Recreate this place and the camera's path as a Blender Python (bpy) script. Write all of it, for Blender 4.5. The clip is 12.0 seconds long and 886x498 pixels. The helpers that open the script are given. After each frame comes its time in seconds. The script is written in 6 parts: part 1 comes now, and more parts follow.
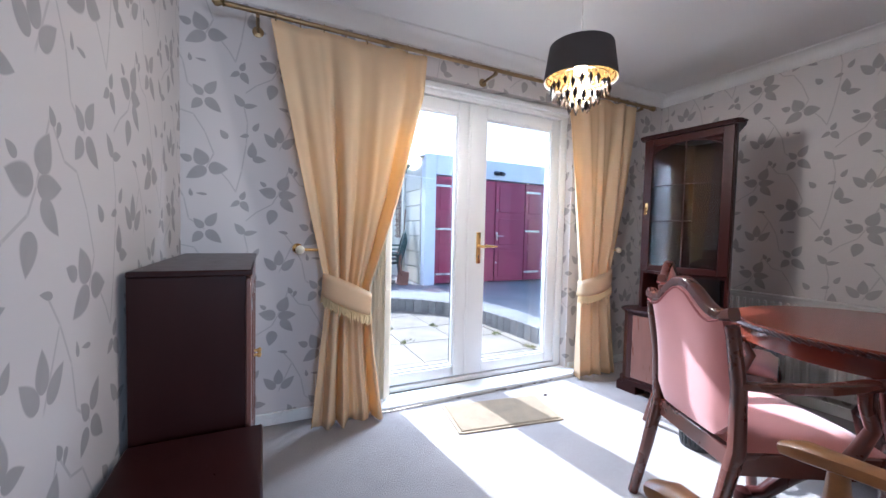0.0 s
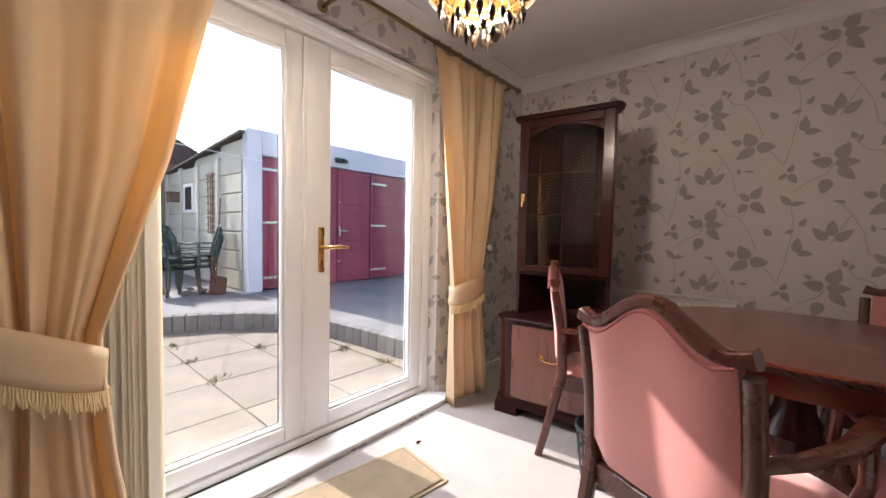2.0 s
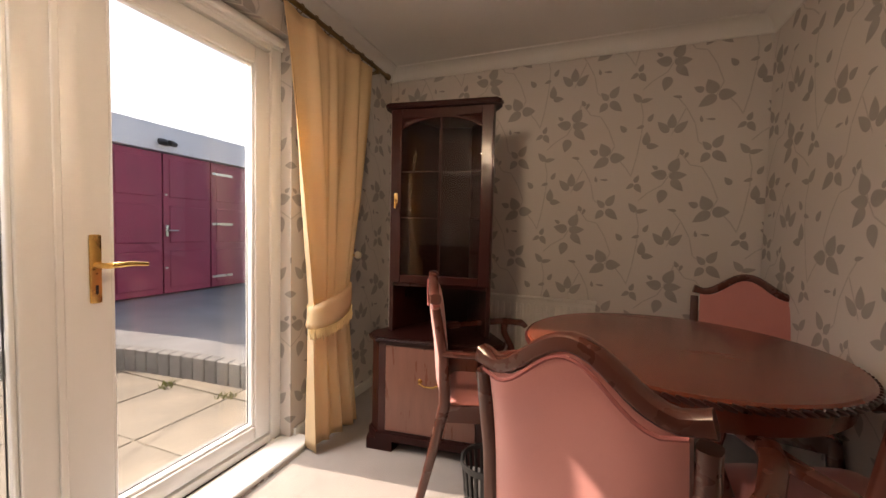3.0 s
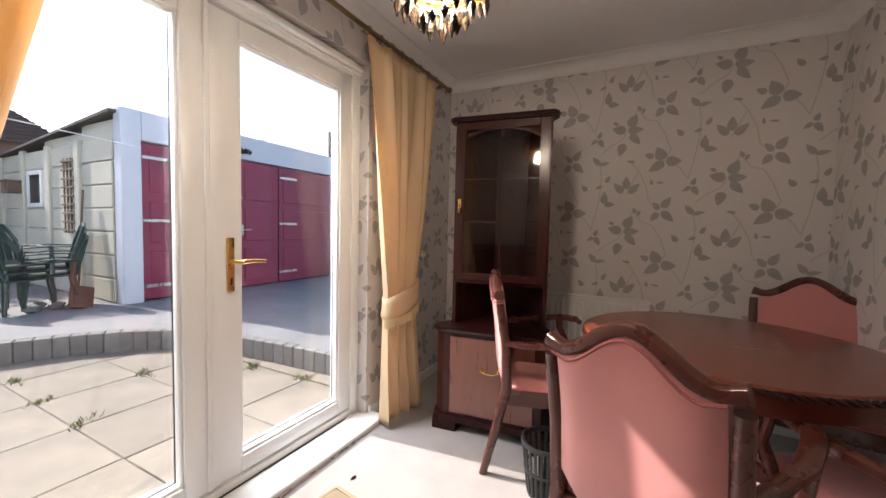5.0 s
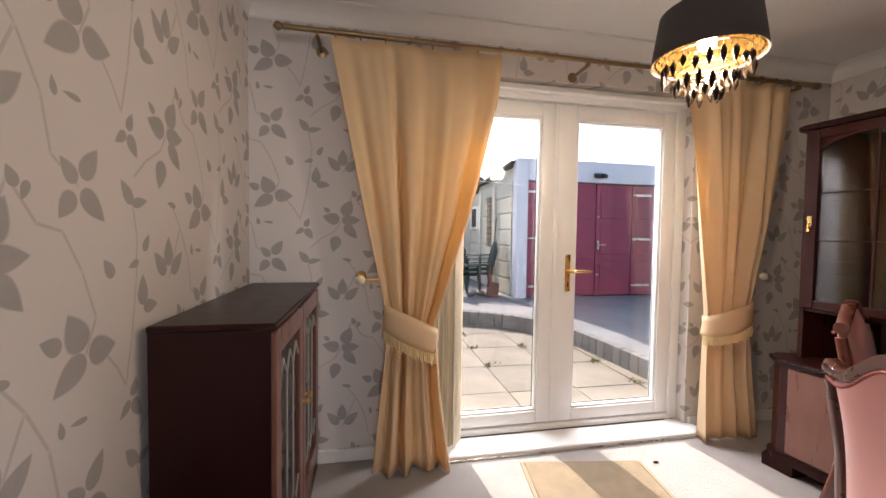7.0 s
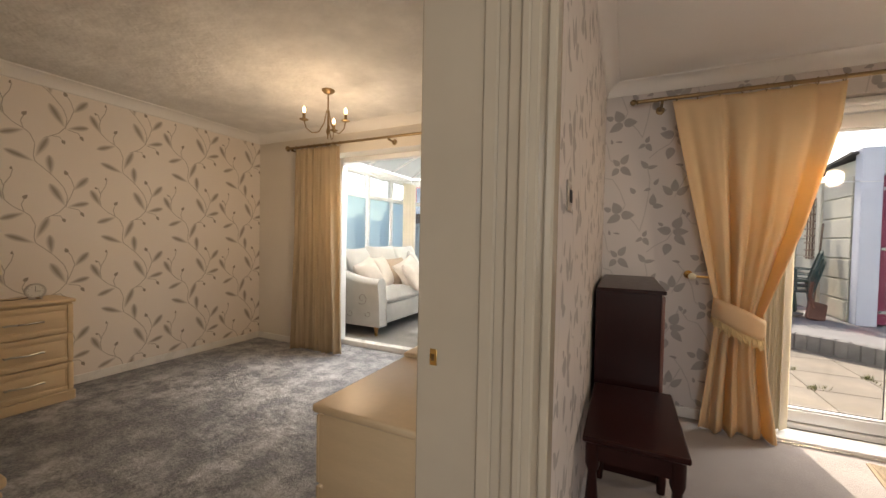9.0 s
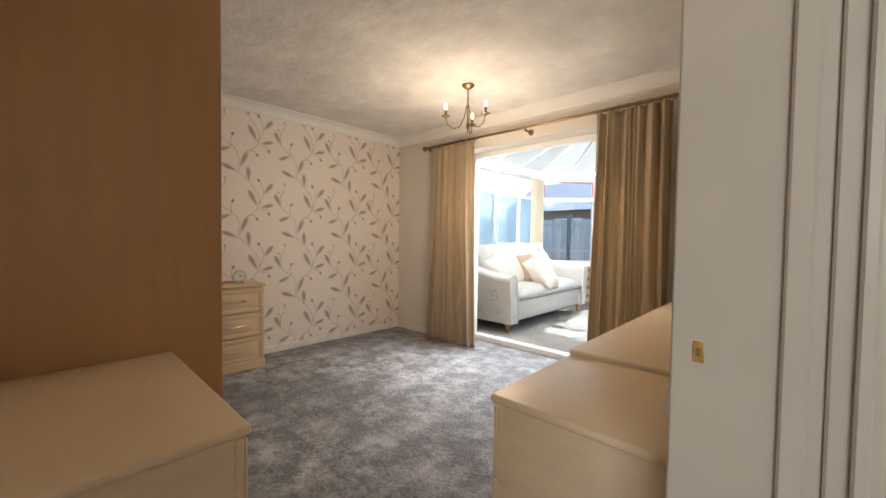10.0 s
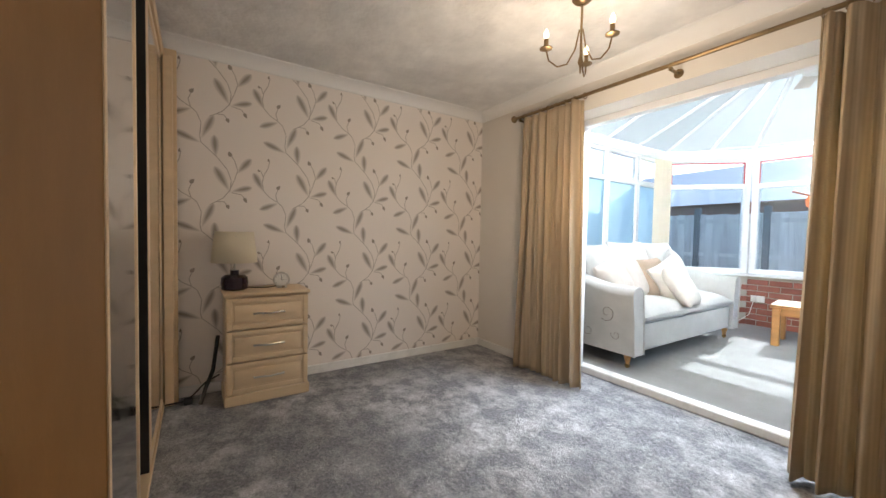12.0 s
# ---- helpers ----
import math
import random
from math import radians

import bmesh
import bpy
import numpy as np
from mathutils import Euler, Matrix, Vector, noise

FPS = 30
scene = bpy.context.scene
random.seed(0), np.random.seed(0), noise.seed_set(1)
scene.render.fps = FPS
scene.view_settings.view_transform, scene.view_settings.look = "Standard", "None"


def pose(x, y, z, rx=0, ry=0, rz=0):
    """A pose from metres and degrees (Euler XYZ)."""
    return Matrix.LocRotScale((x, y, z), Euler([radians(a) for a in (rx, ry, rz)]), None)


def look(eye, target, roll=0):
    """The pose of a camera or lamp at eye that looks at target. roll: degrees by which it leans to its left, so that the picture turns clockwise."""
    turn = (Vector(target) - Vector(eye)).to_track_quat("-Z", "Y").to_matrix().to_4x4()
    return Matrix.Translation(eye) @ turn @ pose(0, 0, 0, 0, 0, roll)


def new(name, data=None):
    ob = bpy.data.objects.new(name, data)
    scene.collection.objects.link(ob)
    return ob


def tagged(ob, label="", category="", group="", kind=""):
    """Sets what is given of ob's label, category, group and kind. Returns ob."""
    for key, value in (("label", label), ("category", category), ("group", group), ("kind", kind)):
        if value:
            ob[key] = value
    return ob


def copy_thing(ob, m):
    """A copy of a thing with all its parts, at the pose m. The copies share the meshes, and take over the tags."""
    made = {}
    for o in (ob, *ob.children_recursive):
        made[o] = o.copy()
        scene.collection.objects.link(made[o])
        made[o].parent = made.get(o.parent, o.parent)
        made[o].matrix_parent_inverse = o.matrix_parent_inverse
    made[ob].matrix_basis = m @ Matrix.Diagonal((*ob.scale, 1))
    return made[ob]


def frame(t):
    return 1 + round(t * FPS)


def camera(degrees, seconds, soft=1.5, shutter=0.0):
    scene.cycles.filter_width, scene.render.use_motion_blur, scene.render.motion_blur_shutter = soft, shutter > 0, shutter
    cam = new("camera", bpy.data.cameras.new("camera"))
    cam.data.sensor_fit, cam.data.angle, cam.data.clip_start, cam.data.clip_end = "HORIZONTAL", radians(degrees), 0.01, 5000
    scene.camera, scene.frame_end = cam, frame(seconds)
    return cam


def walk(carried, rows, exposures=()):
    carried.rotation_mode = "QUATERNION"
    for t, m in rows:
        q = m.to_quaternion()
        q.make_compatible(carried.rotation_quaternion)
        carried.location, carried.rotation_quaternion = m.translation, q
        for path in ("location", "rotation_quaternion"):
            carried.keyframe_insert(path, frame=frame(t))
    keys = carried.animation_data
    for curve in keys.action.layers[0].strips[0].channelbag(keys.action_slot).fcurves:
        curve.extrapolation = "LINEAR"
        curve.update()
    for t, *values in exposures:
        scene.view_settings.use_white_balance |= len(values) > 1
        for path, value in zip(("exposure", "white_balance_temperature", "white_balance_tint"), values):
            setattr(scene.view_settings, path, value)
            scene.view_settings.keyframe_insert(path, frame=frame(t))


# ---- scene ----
cam = camera(99.3, 12.0)
PATH = [
    (0, (0.523, 0.341, 1.089), (1.388, 2.142, 1.004), 1.3),
    (0.5, (0.63, 0.507, 1.068), (1.632, 2.235, 0.981), 1.2),
    (1, (0.689, 0.635, 1.077), (1.853, 2.258, 0.987), 1.3),
    (1.5, (0.707, 0.826, 1.078), (2.029, 2.325, 0.981), 1.2),
    (2, (0.891, 0.99, 1.095), (2.411, 2.287, 0.998), 1.2),
    (2.5, (1.081, 1.117, 1.123), (2.801, 2.132, 1.027), 1.3),
    (3, (1.176, 1.18, 1.136), (3.046, 1.882, 1.042), 1.3),
    (3.2, (1.183, 1.187, 1.162), (3.103, 1.739, 1.059), 1.4),
    (4.8, (1.029, 1.197, 1.178), (2.914, 1.856, 1.055), 1.8),
    (5, (0.956, 1.187, 1.157), (2.73, 2.105, 1.047), 1.3),
    (5.5, (1.016, 1.082, 1.136), (2.321, 2.594, 1.04), 0.7),
    (6, (1.025, 0.929, 1.13), (2.04, 2.651, 1.049), 0.9),
    (6.5, (0.896, 0.775, 1.161), (1.672, 2.616, 1.079), 0.9),
    (7, (0.744, 0.579, 1.208), (1.126, 2.541, 1.133), 0.8),
    (7.2, (0.702, 0.494, 1.238), (0.89, 2.484, 1.167), 0.6),
    (8.8, (0.348, -0.365, 1.183), (-0.37, 1.501, 1.138), 1.0),
    (9, (0.3, -0.448, 1.194), (-0.567, 1.354, 1.142), 1.1),
    (9.5, (0.214, -0.585, 1.164), (-1.001, 1.002, 1.103), 1.2),
    (10, (0.11, -0.48, 1.144), (-1.26, 0.976, 1.079), 0.8),
    (10.5, (-0.049, -0.272, 1.108), (-1.446, 1.157, 1.037), 1.1),
    (11, (-0.229, -0.097, 1.108), (-1.712, 1.244, 1.04), 1.1),
    (11.5, (-0.441, 0.007, 1.108), (-2.039, 1.209, 1.042), 1.1),
    (12, (-0.545, 0.171, 1.112), (-2.216, 1.268, 1.04), 1.1),
]
EXPOSURES = [(0.0, 1.82, 4950, 10), (1.0, 1.6, 5350, 12), (1.8, 1.45, 5900, 14), (2.6, 1.25, 7500, 20), (3.1, 1.15, 7800, 18), (4.0, 1.25, 6800, 16), (5.0, 1.35, 6300, 13), (5.5, 1.18, 7300, 18), (6.5, 1.2, 7700, 20), (7.1, 1.36, 6550, 15), (9.0, 1.15, 7400, 14), (9.6, 1.35, 6750, 12), (10.3, 1.7, 6400, 12), (12.0, 1.55, 5950, 10)]
walk(cam, [(t, look(eye, target, roll)) for t, eye, target, roll in PATH], EXPOSURES)


# ---- world and sun ----
world = bpy.data.worlds.new("world")
scene.world = world
world.use_nodes = True
wn = world.node_tree
sky = wn.nodes.new("ShaderNodeTexSky")
sky.sky_type, sky.sun_disc = "NISHITA", False
SUN_ELEV, SUN_AZ = 37.5, -7.0      # azimuth: degrees clockwise from +y
sky.sun_elevation, sky.sun_rotation = radians(SUN_ELEV), radians(SUN_AZ)
sky.air_density, sky.dust_density = 1.0, 2.0
wn.links.new(sky.outputs[0], wn.nodes["Background"].inputs[0])
wn.nodes["Background"].inputs[1].default_value = 0.15
sun = new("sun", bpy.data.lights.new("sun", "SUN"))
sun.data.energy, sun.data.angle, sun.data.color = 4.0, radians(0.6), (1.0, 0.94, 0.85)
_a, _e = radians(SUN_AZ), radians(SUN_ELEV)
sun.matrix_world = look((math.sin(_a) * math.cos(_e) * 30, math.cos(_a) * math.cos(_e) * 30, math.sin(_e) * 30), (0, 0, 0))


def point(name, place, watts, col, radius):
    ob = new(name, bpy.data.lights.new(name, "POINT"))
    ob.data.energy, ob.data.color, ob.data.shadow_soft_size = watts, col, radius
    ob.location = place
    return ob


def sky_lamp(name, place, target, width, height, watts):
    """An area lamp added at an opening to stand in for sky light."""
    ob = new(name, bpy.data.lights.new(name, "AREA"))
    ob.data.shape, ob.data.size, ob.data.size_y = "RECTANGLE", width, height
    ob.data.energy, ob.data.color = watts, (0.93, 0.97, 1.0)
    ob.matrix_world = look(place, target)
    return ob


point("pendant_light", (1.846, 1.672, 1.76), 16.0, (1.0, 0.82, 0.62), 0.06)
point("chandelier_light", (-1.816, 1.83, 1.62), 10.0, (1.0, 0.76, 0.52), 0.14)
sky_lamp("sky_at_garden_doors", (1.83, 3.25, 2.60), (1.83, 1.0, 1.6), 1.7, 0.7, 100.0)
sky_lamp("sky_at_conservatory", (-1.6, 3.10, 2.36), (-2.1, -0.4, 2.3), 1.9, 0.3, 120.0)
# Made-up fill: no hall window is known, it only brightens the door linings.
sky_lamp("added_hall_fill", (1.05, -2.23, 1.5), (1.05, 0.0, 1.45), 1.0, 1.1, 11.0)


# ---- material makers ----
def nodes_of(name):
    m = bpy.data.materials.new(name)
    m.use_nodes = True
    return m, m.node_tree, m.node_tree.nodes["Principled BSDF"]


def nd(t, kind, **inputs):
    n = t.nodes.new("ShaderNode" + kind)
    for k, v in inputs.items():
        n.inputs[int(k[1:]) if k[0] == "i" and k[1:].isdigit() else k].default_value = v
    return n


def mixc(t, fac, a, b):
    n = t.nodes.new("ShaderNodeMix")
    n.data_type = "RGBA"
    for sock, v in ((n.inputs[0], fac), (n.inputs[6], a), (n.inputs[7], b)):
        if isinstance(v, (tuple, list)):
            sock.default_value = (*v[:3], 1)
        elif isinstance(v, (int, float)):
            sock.default_value = v
        else:
            t.links.new(v, sock)
    return n.outputs[2]


def math_node(t, op, a, b=None, c=None):
    n = t.nodes.new("ShaderNodeMath")
    n.operation = op
    for i, v in enumerate((a, b, c)):
        if v is None:
            continue
        if isinstance(v, (int, float)):
            n.inputs[i].default_value = v
        else:
            t.links.new(v, n.inputs[i])
    return n.outputs[0]


def scale_of(col, k):
    return tuple(min(1.0, c * k) for c in col)


def surf(name, col, rough=0.5, metal=0.0, var=0.12, scale=6.0, stretch=(1, 1, 1), bump=0.15, fine=120.0, col2=None, depth=0.002, spec=0.5,
         sheen=0.0, coat=0.0, island=0.0, per_object=0.0, crisp=0.2, rvar=0.1):
    """A surface with large and fine variation and fine relief."""
    m, t, p = nodes_of(name)
    tc = nd(t, "TexCoord")
    mp = nd(t, "Mapping", Scale=stretch)
    t.links.new(tc.outputs["Object"], mp.inputs[0])
    big = nd(t, "TexNoise", Scale=scale, Detail=4.0, Roughness=0.6)
    small = nd(t, "TexNoise", Scale=fine, Detail=3.0, Roughness=0.6)
    for n in (big, small):
        t.links.new(mp.outputs[0], n.inputs["Vector"])
    ramp = nd(t, "MapRange", i1=0.5 - crisp, i2=0.5 + crisp)
    t.links.new(big.outputs[0], ramp.inputs[0])
    base = mixc(t, ramp.outputs[0], scale_of(col, 1 - var), scale_of(col2 or col, 1 + var))
    fr = nd(t, "MapRange", i1=0.3, i2=0.7, i3=0.0, i4=0.35)
    t.links.new(small.outputs[0], fr.inputs[0])
    base = mixc(t, fr.outputs[0], base, scale_of(col, 1 - 1.6 * var))
    if per_object or island:
        src = nd(t, "ObjectInfo").outputs["Random"] if per_object else nd(t, "NewGeometry").outputs["Random Per Island"]
        hv = nd(t, "HueSaturation")
        k = per_object or island
        t.links.new(math_node(t, "MULTIPLY_ADD", src, 2 * k, 1 - k), hv.inputs["Value"])
        t.links.new(base, hv.inputs["Color"])
        base = hv.outputs[0]
    t.links.new(base, p.inputs["Base Color"])
    rr = nd(t, "MapRange", i1=0.25, i2=0.75, i3=max(0.03, rough - rvar), i4=min(1.0, rough + rvar))
    t.links.new(big.outputs[0], rr.inputs[0])
    t.links.new(rr.outputs[0], p.inputs["Roughness"])
    bp = nd(t, "Bump", Strength=bump, Distance=depth)
    t.links.new(small.outputs[0], bp.inputs["Height"])
    t.links.new(bp.outputs[0], p.inputs["Normal"])
    p.inputs["Metallic"].default_value = metal
    p.inputs["Specular IOR Level"].default_value = spec
    p.inputs["Sheen Weight"].default_value = sheen
    p.inputs["Coat Weight"].default_value = coat
    p.inputs["Coat Roughness"].default_value = 0.15
    return m


def glass(name, tint=(1, 1, 1), rough=0.0):
    m, t, p = nodes_of(name)
    tr = nd(t, "BsdfTransparent", Color=(*tint, 1))
    gl = nd(t, "BsdfGlossy", Roughness=rough)
    lw = nd(t, "LayerWeight", Blend=0.5)
    gloss = math_node(t, "MULTIPLY_ADD", math_node(t, "POWER", lw.outputs["Facing"], 4.0), 0.45, 0.035)
    mx = nd(t, "MixShader")
    t.links.new(gloss, mx.inputs[0])
    t.links.new(tr.outputs[0], mx.inputs[1])
    t.links.new(gl.outputs[0], mx.inputs[2])
    t.links.new(mx.outputs[0], t.nodes["Material Output"].inputs[0])
    return m


def glow(name, col, strength):
    m, t, p = nodes_of(name)
    p.inputs["Base Color"].default_value = (*col, 1)
    p.inputs["Emission Color"].default_value = (*col, 1)
    p.inputs["Emission Strength"].default_value = strength
    return m


def wallpaper(name, base, leafcol, tile, start, drop, leaves, stems, stemdepth, soft, fade=0.0, buds=(), rough=0.55):
    """Printed paper, which runs along x + y and so turns into reveals. tile: the repeat, its width negative where it runs to the left; start: where a repeat begins; drop: the part of a repeat by which the next strip is shifted."""
    m, t, p = nodes_of(name)
    sep = nd(t, "SeparateXYZ")
    t.links.new(nd(t, "NewGeometry").outputs["Position"], sep.inputs[0])
    w, h = abs(tile[0]), tile[1]
    along = math_node(t, "ADD", sep.outputs[0], sep.outputs[1])
    uf = math_node(t, "DIVIDE", math_node(t, "SUBTRACT", along, start[0]), tile[0])
    vf = math_node(t, "DIVIDE", math_node(t, "SUBTRACT", sep.outputs[2], start[1]), h)
    if drop:
        vf = math_node(t, "ADD", vf, math_node(t, "MULTIPLY", math_node(t, "FLOORED_MODULO", math_node(t, "FLOOR", uf), 2.0), drop))
    cm = nd(t, "CombineXYZ")
    t.links.new(math_node(t, "MULTIPLY", math_node(t, "FRACT", uf), w), cm.inputs[0])
    t.links.new(math_node(t, "MULTIPLY", math_node(t, "FRACT", vf), h), cm.inputs[1])

    def print_of(shapes, leafy, fade=0.0):
        """The nearest of the marks; leafy ones come to a point at one end, and may fade towards the other."""
        best = None
        for cx, cy, ang, ln, wd in shapes:
            rx, ry = abs(math.cos(ang)) * ln / 2 + wd / 2, abs(math.sin(ang)) * ln / 2 + wd / 2
            for i in (-2, -1, 0, 1, 2):
                for k in (-3, -2, -1, 0, 1, 2, 3):
                    x, y = cx + i * w, cy + k * h + (drop * h if i % 2 else 0.0)
                    if not (-rx < x < w + rx and -ry < y < h + ry):
                        continue
                    mp = nd(t, "Mapping", Location=(x, y, 0), Rotation=(0, 0, ang), Scale=(ln / 2, wd / 2, 1))
                    mp.vector_type = "TEXTURE"
                    t.links.new(cm.outputs[0], mp.inputs[0])
                    s = nd(t, "SeparateXYZ")
                    t.links.new(mp.outputs[0], s.inputs[0])
                    side = math_node(t, "ABSOLUTE", s.outputs[1])
                    if leafy:
                        rest = math_node(t, "SUBTRACT", 1.0, s.outputs[0])
                        breadth = math_node(t, "MULTIPLY", rest, math_node(t, "SQRT", math_node(t, "ADD", s.outputs[0], 1.0)))
                        val = math_node(t, "SUBTRACT", side, breadth)
                        if fade:
                            val = math_node(t, "MULTIPLY_ADD", rest, fade, val)
                    else:
                        val = math_node(t, "MAXIMUM", math_node(t, "MULTIPLY", s.outputs[0], s.outputs[0]), side)
                    best = val if best is None else math_node(t, "MINIMUM", best, val)
        return best

    leaf = nd(t, "MapRange", i1=-soft, i2=0.0, i3=1.0, i4=0.0)
    t.links.new(print_of(leaves, True, fade), leaf.inputs[0])
    line = nd(t, "MapRange", i1=0.6, i2=1.0, i3=stemdepth, i4=0.0)
    t.links.new(print_of(stems, False), line.inputs[0])
    mask = math_node(t, "MAXIMUM", leaf.outputs[0], line.outputs[0])
    if buds:
        bud = nd(t, "MapRange", i1=-0.3, i2=0.0, i3=1.0, i4=0.0)
        t.links.new(print_of(buds, True), bud.inputs[0])
        mask = math_node(t, "MAXIMUM", mask, bud.outputs[0])
    nz = nd(t, "TexNoise", Scale=9.0, Detail=4.0)
    t.links.new(cm.outputs[0], nz.inputs["Vector"])
    big = nd(t, "TexNoise", Scale=1.3, Detail=3.0)
    t.links.new(nd(t, "NewGeometry").outputs["Position"], big.inputs["Vector"])
    paper = mixc(t, big.outputs[0], scale_of(base, 0.93), scale_of(base, 1.06))
    ink = mixc(t, nz.outputs[0], scale_of(leafcol, 0.8), scale_of(leafcol, 1.2))
    t.links.new(mixc(t, math_node(t, "MULTIPLY", mask, 0.92), paper, ink), p.inputs["Base Color"])
    p.inputs["Roughness"].default_value = rough
    fine = nd(t, "TexNoise", Scale=260.0, Detail=2.0)
    bp = nd(t, "Bump", Strength=0.12, Distance=0.001)
    t.links.new(fine.outputs[0], bp.inputs["Height"])
    t.links.new(bp.outputs[0], p.inputs["Normal"])
    return m


def strokes(width, *lines):
    """Thin printed stems along broken lines, as long narrow marks."""
    out = []
    for line in lines:
        for (x0, y0), (x1, y1) in zip(line, line[1:]):
            ln = math.hypot(x1 - x0, y1 - y0)
            out.append(((x0 + x1) / 2, (y0 + y1) / 2, math.atan2(y1 - y0, x1 - x0), ln + width, width))
    return out


def fan(x, y, *petals):
    """Printed leaves round a point; each petal: angle, distance of its middle, length, breadth."""
    return [(x + math.cos(a) * d, y + math.sin(a) * d, a, ln * 1.12, wd * 1.05) for a, d, ln, wd in petals]


# ---- mesh makers ----
def box(bm, a, b, bevel=0.0, seg=1):
    lo, hi = [min(p, q) for p, q in zip(a, b)], [max(p, q) for p, q in zip(a, b)]
    vs = [bm.verts.new((x, y, z)) for x in (lo[0], hi[0]) for y in (lo[1], hi[1]) for z in (lo[2], hi[2])]
    fs = [bm.faces.new([vs[i] for i in f]) for f in ((0, 1, 3, 2), (4, 6, 7, 5), (0, 4, 5, 1), (2, 3, 7, 6), (0, 2, 6, 4), (1, 5, 7, 3))]
    if bevel:
        es = list({e for f in fs for e in f.edges})
        bmesh.ops.bevel(bm, geom=es, offset=bevel, segments=seg, affect="EDGES", profile=0.5)
    return bm


def boxes(*pairs, bevel=0.0, seg=1):
    bm = bmesh.new()
    for a, b in pairs:
        box(bm, a, b, bevel, seg)
    return bm


def lathe(profile, n=24, cap=True):
    """A turned body from (radius, z) steps."""
    bm = bmesh.new()
    rings = [[bm.verts.new((r * math.cos(2 * math.pi * i / n), r * math.sin(2 * math.pi * i / n), z)) for i in range(n)] for r, z in profile]
    for lo, hi in zip(rings, rings[1:]):
        for i in range(n):
            bm.faces.new((lo[i], lo[(i + 1) % n], hi[(i + 1) % n], hi[i]))
    if cap:
        bm.faces.new(rings[0][::-1])
        bm.faces.new(rings[-1])
    return bm


def tube(path, radius, n=10, bm=None):
    """A round bar along a path; radius is one number or one for each point."""
    bm = bm or bmesh.new()
    path = [Vector(p) for p in path]
    rad = radius if isinstance(radius, (list, tuple)) else [radius] * len(path)
    rings, side = [], None
    for i, p in enumerate(path):
        d = (path[min(i + 1, len(path) - 1)] - path[max(i - 1, 0)]).normalized()
        if side is None:
            side = d.cross(Vector((0, 0, 1)) if abs(d.z) < 0.9 else Vector((1, 0, 0))).normalized()
        side = (side - d * side.dot(d)).normalized()
        up = d.cross(side)
        rings.append([bm.verts.new(p + (side * math.cos(2 * math.pi * k / n) + up * math.sin(2 * math.pi * k / n)) * rad[i]) for k in range(n)])
    for lo, hi in zip(rings, rings[1:]):
        for k in range(n):
            bm.faces.new((lo[k], lo[(k + 1) % n], hi[(k + 1) % n], hi[k]))
    bm.faces.new(rings[0][::-1])
    bm.faces.new(rings[-1])
    return bm


def sweep(path, sizes, bm=None, up=(0, 0, 1), n=12, power=3.0):
    """A rounded rectangular bar along a path; sizes: (across, upright) for each point."""
    bm = bm or bmesh.new()
    path = [Vector(p) for p in path]
    rings = []
    for i, p in enumerate(path):
        d = (path[min(i + 1, len(path) - 1)] - path[max(i - 1, 0)]).normalized()
        s = d.cross(Vector(up)).normalized()
        u = s.cross(d)
        a, b = sizes[i]
        ring = []
        for k in range(n):
            c, q = math.cos(2 * math.pi * k / n), math.sin(2 * math.pi * k / n)
            ring.append(bm.verts.new(p + s * (a / 2) * math.copysign(abs(c) ** (2 / power), c) + u * (b / 2) * math.copysign(abs(q) ** (2 / power), q)))
        rings.append(ring)
    for lo, hi in zip(rings, rings[1:]):
        for k in range(n):
            bm.faces.new((lo[k], lo[(k + 1) % n], hi[(k + 1) % n], hi[k]))
    bm.faces.new(rings[0][::-1])
    bm.faces.new(rings[-1])
    return bm


def prism(outline, z0, z1, bevel=0.0):
    """An upright block from a flat outline (x, y)."""
    bm = bmesh.new()
    lo = [bm.verts.new((x, y, z0)) for x, y in outline]
    hi = [bm.verts.new((x, y, z1)) for x, y in outline]
    n = len(lo)
    for i in range(n):
        bm.faces.new((lo[i], lo[(i + 1) % n], hi[(i + 1) % n], hi[i]))
    bm.faces.new(lo[::-1])
    top = bm.faces.new(hi)
    if bevel:
        bmesh.ops.bevel(bm, geom=list(top.edges), offset=bevel, segments=2, affect="EDGES")
    return bm


def turned(bm, m):
    bmesh.ops.transform(bm, matrix=m, verts=bm.verts)
    return bm


def join(*bms):
    out = bmesh.new()
    for b in bms:
        me = bpy.data.meshes.new("tmp")
        b.to_mesh(me)
        b.free()
        out.from_mesh(me)
        bpy.data.meshes.remove(me)
    return out


def mesh_of(name, bm, material, smooth=False):
    bmesh.ops.recalc_face_normals(bm, faces=bm.faces)
    me = bpy.data.meshes.new(name)
    bm.to_mesh(me)
    bm.free()
    me.materials.append(material)
    if smooth:
        me.polygons.foreach_set("use_smooth", [True] * len(me.polygons))
        me.set_sharp_from_angle(angle=radians(38))
    return me


def part(name, bm, material, parent, label="", smooth=True, at=None):
    ob = new(name, mesh_of(name, bm, material, smooth))
    ob.parent = parent
    if at is not None:
        ob.matrix_basis = at
    return tagged(ob, label)


def thing(name, label, category, at=None, group="", kind=""):
    ob = new(name)
    ob.empty_display_size = 0.1
    if at is not None:
        ob.matrix_basis = at
    return tagged(ob, label, category, group, kind)


def solid(name, bm, material, label, category, group="", kind="", smooth=True, at=None):
    ob = new(name, mesh_of(name, bm, material, smooth))
    if at is not None:
        ob.matrix_basis = at
    return tagged(ob, label, category, group, kind)


